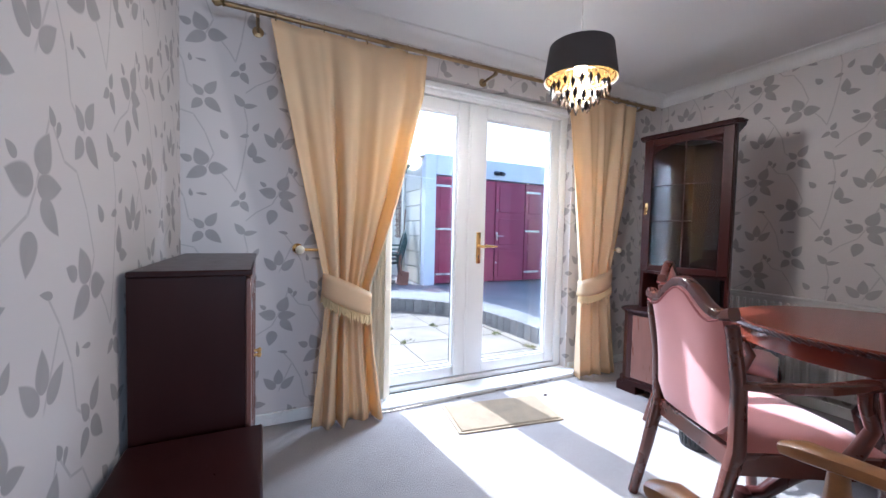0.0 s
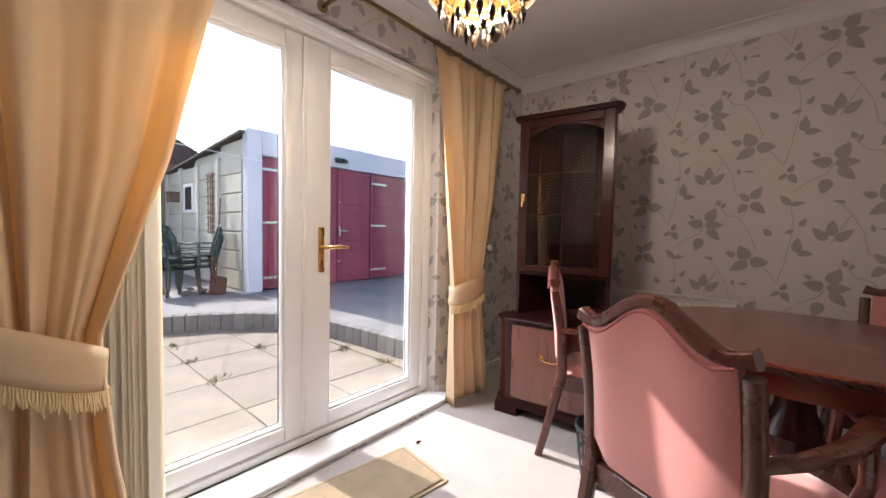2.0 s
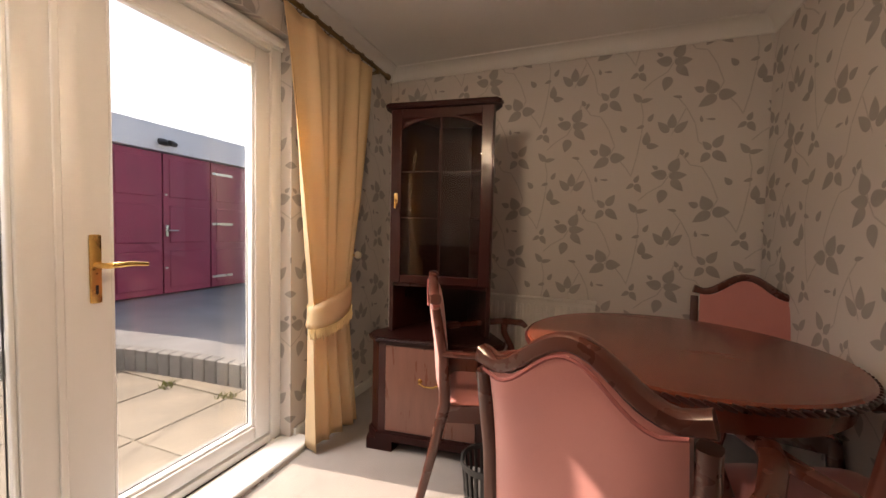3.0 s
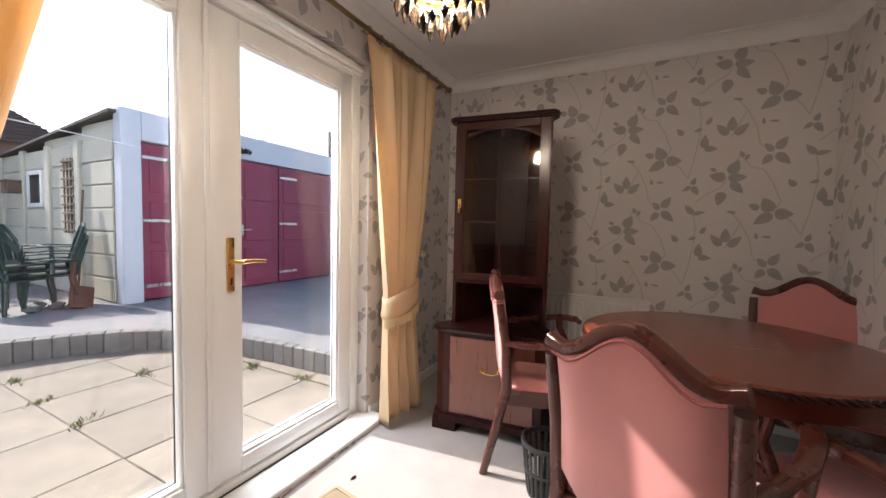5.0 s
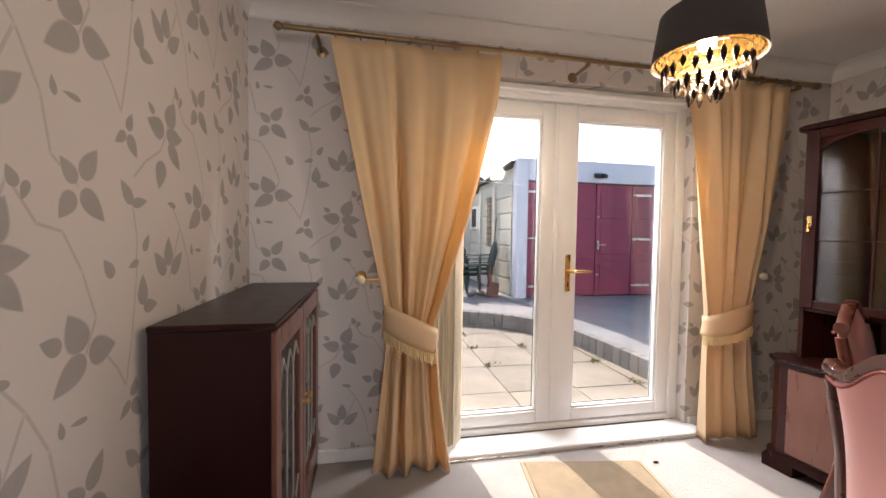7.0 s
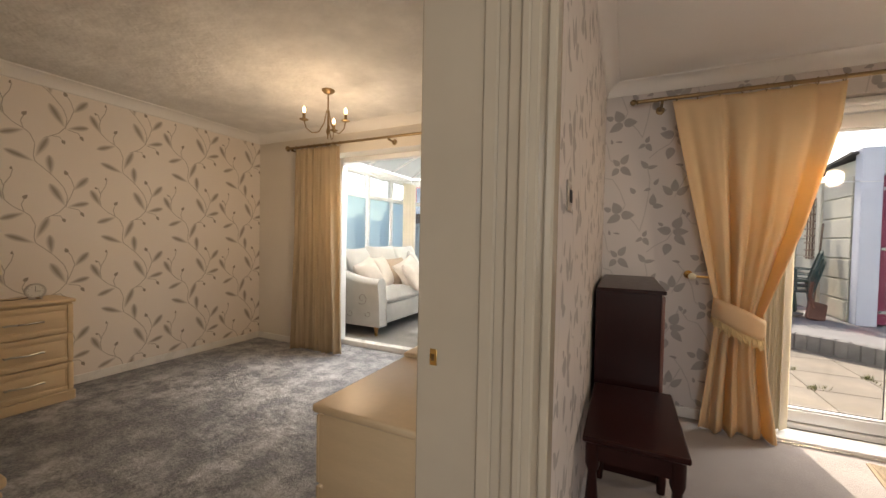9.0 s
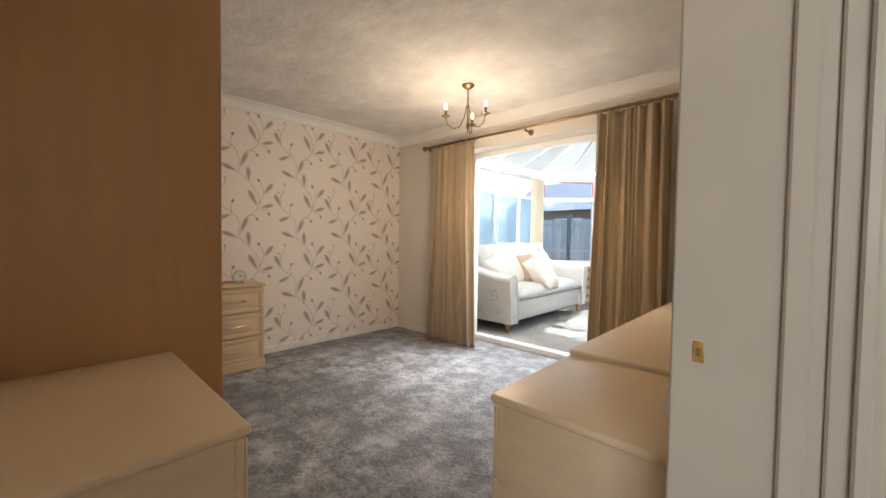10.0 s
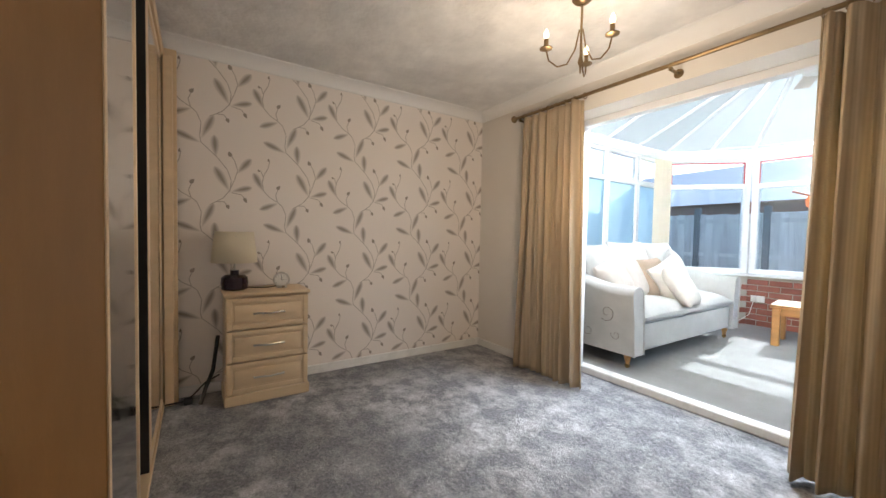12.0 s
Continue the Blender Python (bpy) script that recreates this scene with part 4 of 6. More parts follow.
def tieback(c, x0, x1, y, z, slope, knob_x, mat):
    """A shaped cloth band round the waist of a curtain, with a fringe of hanging threads."""
    bm = bmesh.new()
    n, ring = 40, []
    for k in range(n):
        a = 2 * math.pi * k / n
        px = (x0 + x1) / 2 + (x1 - x0) / 2 * 1.06 * math.cos(a)
        py = y - 0.075 * math.sin(a)
        zz = z + slope * (px - (x0 + x1) / 2) / (x1 - x0)
        h = 0.15 * (0.75 + 0.25 * math.sin(a))
        ring.append([bm.verts.new((px + (0.004 * s), py - 0.006 * (1 - s * s), zz + h / 2 * s)) for s in (-1, -0.5, 0, 0.5, 1)])
    for k in range(n):
        for i in range(4):
            bm.faces.new((ring[k][i], ring[(k + 1) % n][i], ring[(k + 1) % n][i + 1], ring[k][i + 1]))
    band = part("tieback", bm, mat, c, "cream cloth tieback with gold fringe")
    so = band.modifiers.new("thickness", "SOLIDIFY")
    so.thickness = 0.008
    fr = random.Random(int(x0 * 100))
    fb = bmesh.new()
    for k in range(64):
        a = math.pi * (k + 0.5) / 64
        px = (x0 + x1) / 2 + (x1 - x0) / 2 * 1.07 * math.cos(a)
        py = y - 0.079 * math.sin(a)
        zz = z + slope * (px - (x0 + x1) / 2) / (x1 - x0) - 0.068 * (0.75 + 0.25 * math.sin(a))
        ln = 0.05 + fr.uniform(-0.006, 0.006) + (0.018 if k % 8 == 0 else 0)
        tube([(px, py, zz), (px + fr.uniform(-0.003, 0.003), py, zz - ln * 0.5), (px + fr.uniform(-0.006, 0.006), py - 0.003, zz - ln)], [0.0028, 0.0042, 0.0036], 5, fb)
    part("fringe", fb, FRINGE, band, "hanging gold threads")


curtain_rail("curtain_rail", "dull brass curtain pole with rings and ball finials", 0.36, 3.39, 2.44, 2.148, OLD_BRASS, (0.5, 1.88, 3.28),
             [0.58 + 0.115 * k for k in range(8)] + [2.5 + 0.1 * k for k in range(8)])
c1 = curtain("curtain", "cream lined curtain drawn aside by a fringed tieback", CURTAIN_D, 2.44, [(2.125, 0.558, 1.392, 0.25), (1.9, 0.60, 1.375, 0.45), (1.3, 0.72, 1.235, 0.95), (0.77, 0.835, 1.065, 0.8), (0.4, 0.80, 1.095, 0.9), (0.012, 0.76, 1.15, 1.15)], 4, 0.045, "dining room curtains", seed=3, harmonic=0.18)
tieback(c1, 0.82, 1.075, 2.44, 0.735, -0.12, 0.69, CURTAIN_D)
c2 = curtain("curtain", "cream lined curtain drawn aside by a fringed tieback", CURTAIN_D, 2.44, [(2.125, 2.48, 3.21, 0.25), (1.9, 2.52, 3.19, 0.45), (1.3, 2.60, 3.09, 0.95), (0.77, 2.675, 2.975, 0.8), (0.4, 2.67, 3.02, 0.9), (0.012, 2.67, 3.07, 1.15)], 4, 0.045, "dining room curtains", seed=8, harmonic=0.18)
tieback(c2, 2.68, 2.985, 2.44, 0.735, 0.08, 3.07, CURTAIN_D)
for x, s in ((0.70, 1), (3.075, -1)):
    hook = thing("tieback_hook", "brass curtain hold-back with a cream ball end", "curtain hook", group="hold-backs")
    part("stem", tube([(x, BACK, 0.985), (x, 2.47, 0.985), (x + 0.01 * s, 2.445, 0.985), (x + 0.03 * s, 2.44, 0.985), (x + 0.12 * s, 2.46, 0.982)], 0.008), BRASS, hook)
    part("rose", turned(lathe([(0.028, 0), (0.026, 0.006), (0.012, 0.014)], 16), pose(x, BACK, 0.985, 90, 0, 0)), BRASS, hook)
    part("ball", turned(lathe([(0.008, 0)] + [(0.023 * math.sin(math.pi * k / 8), 0.023 - 0.023 * math.cos(math.pi * k / 8)) for k in range(2, 8)] + [(0.003, 0.046)], 18), pose(x, 2.452, 0.985, 90, 0, 0)), surf("cream china", (0.72, 0.66, 0.5), 0.25), hook)
vb = thing("vertical_blind", "ivory vertical blind slats drawn into a stack", "blind")
part("head_rail", boxes(((FD_L + 0.02, 2.615, 2.035), (FD_R - 0.02, 2.645, 2.055)), bevel=0.004), UPVC, vb)
for k in range(12):
    part("slat", turned(boxes(((-0.045, -0.0012, 0.045), (0.045, 0.0012, 2.04))), pose(1.055 + k * 0.0155, 2.585 - 0.006 * (k % 2), 0, 0, 0, 38 + (k % 3) * 5)), BLIND, vb, smooth=False)


# ---- dining furniture ----
CHAIR_WOOD = surf("polished red-brown chair wood", (0.085, 0.024, 0.016), 0.28, var=0.10, scale=3, stretch=(2, 2, 2), bump=0.015, fine=40, coat=0.4)


def carver():
    ch = thing("dining_chair", "mahogany carver chair with dusky pink upholstered seat and camel back", "chair", group="chairs round the dining table")
    hump = lambda u: 0.835 + 0.088 * (0.5 + 0.5 * math.cos(math.pi * min(1, abs(u) * 1.25))) + (0.012 * max(0, abs(u) - 0.8) / 0.2)
    for s in (-1, 1):
        part("back_post", sweep([(s * 0.20, -0.10, 0.0), (s * 0.20, -0.05, 0.2), (s * 0.205, 0.0, 0.42), (s * 0.212, -0.01, 0.62), (s * 0.216, -0.045, 0.82)], [(0.032, 0.036), (0.036, 0.042), (0.042, 0.05), (0.04, 0.042), (0.036, 0.036)], up=(0, 1, 0)), CHAIR_WOOD, ch)
        part("front_leg", sweep([(s * 0.235, 0.45, 0.40), (s * 0.245, 0.465, 0.30), (s * 0.235, 0.44, 0.12), (s * 0.24, 0.455, 0.0)], [(0.05, 0.05), (0.052, 0.05), (0.03, 0.03), (0.038, 0.036)], up=(0, 1, 0)), CHAIR_WOOD, ch)
        part("arm_support", sweep([(s * 0.245, 0.33, 0.42), (s * 0.262, 0.37, 0.52), (s * 0.272, 0.33, 0.60), (s * 0.27, 0.33, 0.645)], [(0.04, 0.045), (0.034, 0.036), (0.03, 0.034), (0.034, 0.04)], up=(0, 1, 0)), CHAIR_WOOD, ch)
        part("arm", sweep([(s * 0.215, -0.02, 0.635), (s * 0.25, 0.08, 0.64), (s * 0.275, 0.2, 0.648), (s * 0.272, 0.33, 0.66), (s * 0.255, 0.42, 0.655), (s * 0.252, 0.445, 0.635)], [(0.03, 0.026), (0.036, 0.03), (0.046, 0.03), (0.052, 0.032), (0.05, 0.034), (0.034, 0.026)]), CHAIR_WOOD, ch)
    us = [-1 + k / 10 for k in range(21)]
    part("top_rail", sweep([(u * 0.222, -0.046 - 0.012 * (1 - u * u), hump(u) + 0.012) for u in us], [(0.045, 0.038 + 0.006 * (abs(u) > 0.9)) for u in us], n=12), CHAIR_WOOD, ch)
    bm = bmesh.new()
    layers = []
    for face in (-1, 1):
        rows = []
        for j in range(9):
            v = j / 8
            row = []
            for u in us:
                low = 0.435 + 0.06 * max(0.0, abs(u) - 0.7) / 0.3
                z = low + (hump(u) - low) * v
                puff = (1 - u ** 6) * (1 - (2 * v - 1) ** 6)
                y = -0.004 - 0.045 * v * v - 0.008 * (1 - u * u) + face * (0.014 + 0.016 * puff)
                row.append(bm.verts.new((u * 0.192, y, z)))
            rows.append(row)
        layers.append(rows)
        for j in range(8):
            for k in range(20):
                bm.faces.new((rows[j][k], rows[j][k + 1], rows[j + 1][k + 1], rows[j + 1][k]))
    edge = lambda rows: rows[0] + [r[-1] for r in rows[1:]] + rows[-1][-2::-1] + [r[0] for r in rows[-2:0:-1]]
    e0, e1 = edge(layers[0]), edge(layers[1])
    for k in range(len(e0)):
        bm.faces.new((e0[k], e0[(k + 1) % len(e0)], e1[(k + 1) % len(e0)], e1[k]))
    back = part("backrest", bm, PINK, ch, "dusky pink padded back")
    part("piping", tube([(u * 0.195, -0.055 - 0.008 * (1 - u * u) - 0.02, hump(u) - 0.012) for u in us], 0.004, 6), surf("deep pink piping", (0.30, 0.085, 0.08), 0.8), back)
    part("seat_frame", join(boxes(((-0.215, -0.01, 0.345), (0.215, 0.02, 0.415)), bevel=0.006), boxes(((-0.235, 0.44, 0.345), (0.235, 0.475, 0.415)), bevel=0.006), prism([(-0.215, 0.0), (-0.19, 0.0), (-0.225, 0.46), (-0.25, 0.46)], 0.345, 0.415), prism([(0.19, 0.0), (0.215, 0.0), (0.25, 0.46), (0.225, 0.46)], 0.345, 0.415)), CHAIR_WOOD, ch)
    sb = bmesh.new()
    rows = []
    for j in range(13):
        v = j / 12
        w = 0.205 + 0.03 * v
        rows.append([sb.verts.new((w * (-1 + k / 8), 0.015 + 0.455 * v, 0.418 + 0.045 * (1 - (-1 + k / 8) ** 6) ** 0.6 * (1 - (2 * v - 1) ** 8) ** 0.6)) for k in range(17)])
    for j in range(12):
        for k in range(16):
            sb.faces.new((rows[j][k], rows[j][k + 1], rows[j + 1][k + 1], rows[j + 1][k]))
    loop = edge(rows)
    low = [sb.verts.new((v.co.x, v.co.y, 0.40)) for v in loop]
    for k in range(len(loop)):
        sb.faces.new((loop[k], loop[(k + 1) % len(loop)], low[(k + 1) % len(loop)], low[k]))
    sb.faces.new(low)
    part("seat", sb, PINK, ch, "dusky pink padded seat")
    return ch


chair = carver()
chair.matrix_basis = pose(1.965, 1.17, 0, 0, 0, -114.3)
copy_thing(chair, pose(2.81, 1.775, 0, 0, 0, -158))
copy_thing(chair, pose(3.45, 0.415, 0, 0, 0, 76))
copy_thing(chair, pose(2.165, 0.455, 0, 0, 0, -72.5))

TX, TY = 2.725, 0.88
tb = thing("dining_table", "round polished mahogany pedestal table with carved rope edge", "table", pose(TX, TY, 0))
TR = 0.50
part("tabletop", lathe([(0.02, 0.735), (TR - 0.012, 0.735), (TR, 0.741), (TR, 0.747), (TR - 0.008, 0.754), (0.02, 0.756)], 72), TABLE_TOP, tb, "polished red-brown top")
part("apron", lathe([(TR - 0.06, 0.655), (TR - 0.035, 0.66), (TR - 0.03, 0.70), (TR - 0.03, 0.735), (TR - 0.07, 0.735), (TR - 0.07, 0.66)], 64, cap=False), TABLE_TOP, tb)
rope = bmesh.new()
for k in range(110):
    a = 2 * math.pi * k / 110
    p0 = Vector((math.cos(a) * (TR + 0.002), math.sin(a) * (TR + 0.002), 0.738))
    tn = Vector((-math.sin(a), math.cos(a), 0)) * 0.02
    tube([p0 - tn + Vector((0, 0, 0.008)), p0, p0 + tn - Vector((0, 0, 0.008))], [0.004, 0.0085, 0.004], 6, rope)
part("rope_edge", rope, MAHOGANY, tb, "carved dark rope moulding")
part("column", lathe([(0.10, 0.16), (0.11, 0.2), (0.07, 0.25), (0.085, 0.33), (0.10, 0.40), (0.06, 0.48), (0.05, 0.56), (0.10, 0.62), (0.13, 0.655)], 28), MAHOGANY, tb)
for k in range(4):
    a = math.radians(45 + 90 * k + 10)
    c, s = math.cos(a), math.sin(a)
    leg = part("leg", sweep([(0.06 * c, 0.06 * s, 0.2), (0.2 * c, 0.2 * s, 0.22), (0.33 * c, 0.33 * s, 0.13), (0.42 * c, 0.42 * s, 0.05), (0.47 * c, 0.47 * s, 0.04)], [(0.06, 0.09), (0.055, 0.075), (0.05, 0.06), (0.045, 0.05), (0.055, 0.05)]), MAHOGANY, tb)
    part("claw_foot", turned(lathe([(0.012, 0.0), (0.034, 0.008), (0.04, 0.03), (0.03, 0.055), (0.01, 0.066)], 14), pose(0.49 * c, 0.49 * s, 0.0)), DARK_WOOD, leg)

arm = thing("wooden_armchair", "honey-brown wooden armchair beside the hall doorway", "chair", pose(1.325, 0.50, 0, 0, 0, -4))
for s in (-1, 1):
    a = part("arm", sweep([(s * 0.20, -0.14, 0.66), (s * 0.21, 0.02, 0.665), (s * 0.20, 0.14, 0.66), (s * 0.195, 0.215, 0.655), (s * 0.195, 0.25, 0.645)], [(0.032, 0.03), (0.042, 0.03), (0.05, 0.032), (0.062, 0.036), (0.04, 0.026)]), HONEY, arm)
    part("arm_post", turned(lathe([(0.018, 0.42), (0.024, 0.47), (0.014, 0.52), (0.022, 0.58), (0.016, 0.645)], 14), pose(s * 0.197, 0.16, 0)), HONEY, arm)
    for y in (-0.17, 0.17):
        part("leg", turned(lathe([(0.014, 0.0), (0.02, 0.12), (0.016, 0.25), (0.024, 0.41)], 14), pose(s * 0.19, y, 0)), HONEY, arm)
    part("back_post", sweep([(s * 0.19, -0.17, 0.42), (s * 0.19, -0.175, 0.7), (s * 0.19, -0.19, 0.95)], [(0.03, 0.03)] * 3, up=(0, 1, 0)), HONEY, arm)
part("seat", boxes(((-0.215, -0.185, 0.41), (0.215, 0.2, 0.445)), bevel=0.012, seg=2), HONEY, arm)
part("top_rail", boxes(((-0.21, -0.2, 0.87), (0.21, -0.175, 0.96)), bevel=0.01, seg=2), HONEY, arm)

# tall glazed cabinet
cc = thing("display_cabinet", "tall dark mahogany cabinet with glazed upper door and rope-carved cornice", "cabinet", pose(3.0, 1.887, 0, 0, 0, 6.5))
# local: front faces -x, y is across
hw, bw = 0.272, 0.335


def canted(w, depth, front, cant):
    return [(front, -w + cant), (front, w - cant), (front + cant, w), (front + cant + 0.06, w), (front + depth, 0.1), (front + depth, -0.1), (front + cant + 0.06, -w), (front + cant, -w)]


base_u = part("base", prism(canted(bw, 0.56, -0.12, 0.06), 0.07, 0.565), MAHOGANY, cc)
part("plinth", prism(canted(bw + 0.012, 0.58, -0.132, 0.06), 0.055, 0.095, 0.006), DARK_WOOD, cc)
for y in (-bw + 0.07, bw - 0.07):
    part("bracket_foot", prism([(-0.13, y - 0.07), (-0.13, y + 0.07), (-0.06, y + 0.085), (-0.04, y - 0.085)], 0.0, 0.058), DARK_WOOD, cc)
    part("back_foot", boxes(((0.24, 0.25 * y - 0.04, 0), (0.32, 0.25 * y + 0.04, 0.058))), DARK_WOOD, cc)
part("base_top", prism(canted(bw + 0.016, 0.585, -0.136, 0.065), 0.565, 0.592, 0.006), DARK_WOOD, cc)
ld = part("lower_door", boxes(((-0.128, -0.235, 0.11), (-0.118, 0.235, 0.55)), bevel=0.003), MAHOGANY_LIGHT, cc, "plain mid-brown lower door")
part("handle", tube([(-0.13, -0.05, 0.385), (-0.145, -0.05, 0.38), (-0.15, -0.02, 0.37), (-0.15, 0.02, 0.37), (-0.145, 0.05, 0.38), (-0.13, 0.05, 0.385)], 0.0045, 8), BRASS, ld, "brass swing handle")
for y in (-0.05, 0.05):
    part("rose", turned(lathe([(0.013, 0), (0.008, 0.006)], 12), pose(-0.128, y, 0.385, 0, -90, 0)), BRASS, ld)


def edge_rope(bm, pts, r=0.007, step=0.022):
    for a, b in zip(pts, pts[1:]):
        a, b = Vector(a), Vector(b)
        n = max(1, int((b - a).length / step))
        d = (b - a).normalized() * 0.014
        for k in range(n):
            p = a.lerp(b, (k + 0.5) / n)
            tube([p - d + Vector((0, 0, 0.007)), p, p + d - Vector((0, 0, 0.007))], [0.003, r, 0.003], 6, bm)
    return bm


part("rope_edge", edge_rope(bmesh.new(), [(0.0, -bw - 0.018, 0.579), (-0.071, -bw - 0.018, 0.579), (-0.138, -bw + 0.05, 0.579), (-0.138, bw - 0.05, 0.579), (-0.071, bw + 0.018, 0.579), (0.0, bw + 0.018, 0.579)]), DARK_WOOD, cc, "carved dark rope moulding")
part("side_panel", prism([(0.0, -hw), (0.0, -hw + 0.02), (0.03, -hw + 0.02), (0.33, -0.10), (0.345, -0.112), (0.03, -hw)], 0.592, 1.77), MAHOGANY, cc)
part("side_panel", prism([(0.0, hw), (0.0, hw - 0.02), (0.03, hw - 0.02), (0.33, 0.10), (0.345, 0.112), (0.03, hw)], 0.592, 1.77), MAHOGANY, cc)
part("back_panel", boxes(((0.33, -0.11, 0.592), (0.345, 0.11, 1.77))), DARK_WOOD, cc)
part("niche_shelf", prism([(0.006, -hw + 0.022), (0.03, -hw + 0.022), (0.325, -0.10), (0.325, 0.10), (0.03, hw - 0.022), (0.006, hw - 0.022)], 0.838, 0.856), MAHOGANY, cc)
part("top_board", prism([(0.006, -hw + 0.022), (0.03, -hw + 0.022), (0.325, -0.10), (0.325, 0.10), (0.03, hw - 0.022), (0.006, hw - 0.022)], 1.752, 1.77), MAHOGANY, cc)
part("cornice", prism([(-0.03, -hw - 0.012), (-0.03, hw + 0.012), (0.0, hw + 0.03), (0.05, hw + 0.03), (0.36, 0.13), (0.36, -0.13), (0.05, -hw - 0.03), (0.0, -hw - 0.03)], 1.77, 1.798, 0.006), DARK_WOOD, cc)
part("rope_edge", edge_rope(bmesh.new(), [(0.05, -hw - 0.032, 1.786), (-0.0, -hw - 0.032, 1.786), (-0.032, -hw - 0.012, 1.786), (-0.032, hw + 0.012, 1.786), (0.0, hw + 0.032, 1.786), (0.05, hw + 0.032, 1.786)]), DARK_WOOD, cc, "carved dark rope moulding")
gd = bmesh.new()
box(gd, (-0.014, -hw + 0.004, 0.858), (0.004, -hw + 0.062, 1.766), 0.003)
box(gd, (-0.014, hw - 0.062, 0.858), (0.004, hw - 0.004, 1.766), 0.003)
box(gd, (-0.014, -hw + 0.062, 0.858), (0.004, hw - 0.062, 0.9), 0.003)
box(gd, (-0.014, -hw + 0.062, 1.722), (0.004, hw - 0.062, 1.766), 0.003)
gdo = part("glass_door", gd, MAHOGANY, cc, "glazed door with arched head")
arch = [(-0.006, -0.21 + 0.42 * k / 20, 1.722 - 0.055 * abs(2 * k / 20 - 1) ** 2.2) for k in range(21)]
part("arch", sweep(arch, [(0.016, 0.012)] * 21), MAHOGANY, gdo)
ah = bmesh.new()
tp = [ah.verts.new((-0.002, p[1], 1.724)) for p in arch]
bt = [ah.verts.new((-0.002, p[1], p[2])) for p in arch]
for k in range(20):
    ah.faces.new((tp[k], tp[k + 1], bt[k + 1], bt[k]))
sp = part("spandrel", ah, MAHOGANY, gdo)
sp.modifiers.new("thickness", "SOLIDIFY").thickness = 0.008
part("glazing_bar", boxes(((-0.006, -0.004, 0.9), (0.0, 0.004, 1.72)), ((-0.006, -0.21, 1.20), (0.0, -0.004, 1.206)), ((-0.006, 0.004, 1.20), (0.0, 0.21, 1.206)), ((-0.006, -0.21, 1.44), (0.0, -0.004, 1.446)), ((-0.006, 0.004, 1.44), (0.0, 0.21, 1.446))), MAHOGANY, gdo)
part("pane", boxes(((0.0005, -0.21, 0.9), (0.003, 0.21, 1.722))), GLASS, gdo, smooth=False)
part("key_plate", boxes(((-0.02, hw - 0.045, 1.27), (-0.014, hw - 0.025, 1.33)), bevel=0.002), BRASS, gdo, "brass drop handle")
part("drop_pull", tube([(-0.024, hw - 0.035, 1.30), (-0.026, hw - 0.035, 1.25)], [0.004, 0.008], 8), BRASS, gdo)
for z in (1.02, 1.10, 1.20, 1.42):
    part("shelf", prism([(0.006, -hw + 0.022), (0.03, -hw + 0.022), (0.325, -0.10), (0.325, 0.10), (0.03, hw - 0.022), (0.006, hw - 0.022)], z, z + 0.006), GLASS, cc, "glass shelf", smooth=False)

# low glazed cabinet by the partition
lc = thing("china_cabinet", "low dark mahogany cabinet with two leaded glass doors", "cabinet", pose(DL + 0.02, 1.68, 0))
LW, LD_, LH = 0.875, 0.30, 0.94
part("side_panel", boxes(((0, 0.0, 0.08), (LD_, 0.02, LH))), DARK_WOOD, lc)
part("side_panel", boxes(((0, LW - 0.02, 0.08), (LD_, LW, LH))), DARK_WOOD, lc)
part("back_panel", boxes(((0, 0.02, 0.08), (0.012, LW - 0.02, LH))), DARK_WOOD, lc)
part("bottom_board", boxes(((0.012, 0.02, 0.08), (LD_, LW - 0.02, 0.10))), DARK_WOOD, lc)
part("plinth", boxes(((0.0, -0.006, 0.0), (LD_ + 0.012, LW + 0.006, 0.08)), bevel=0.005), DARK_WOOD, lc)
part("top", boxes(((0.0, -0.012, LH), (LD_ + 0.02, LW + 0.012, LH + 0.02)), bevel=0.005), DARK_WOOD, lc)
part("shelf", boxes(((0.015, 0.022, 0.5), (LD_ - 0.02, LW - 0.022, 0.515))), DARK_WOOD, lc)
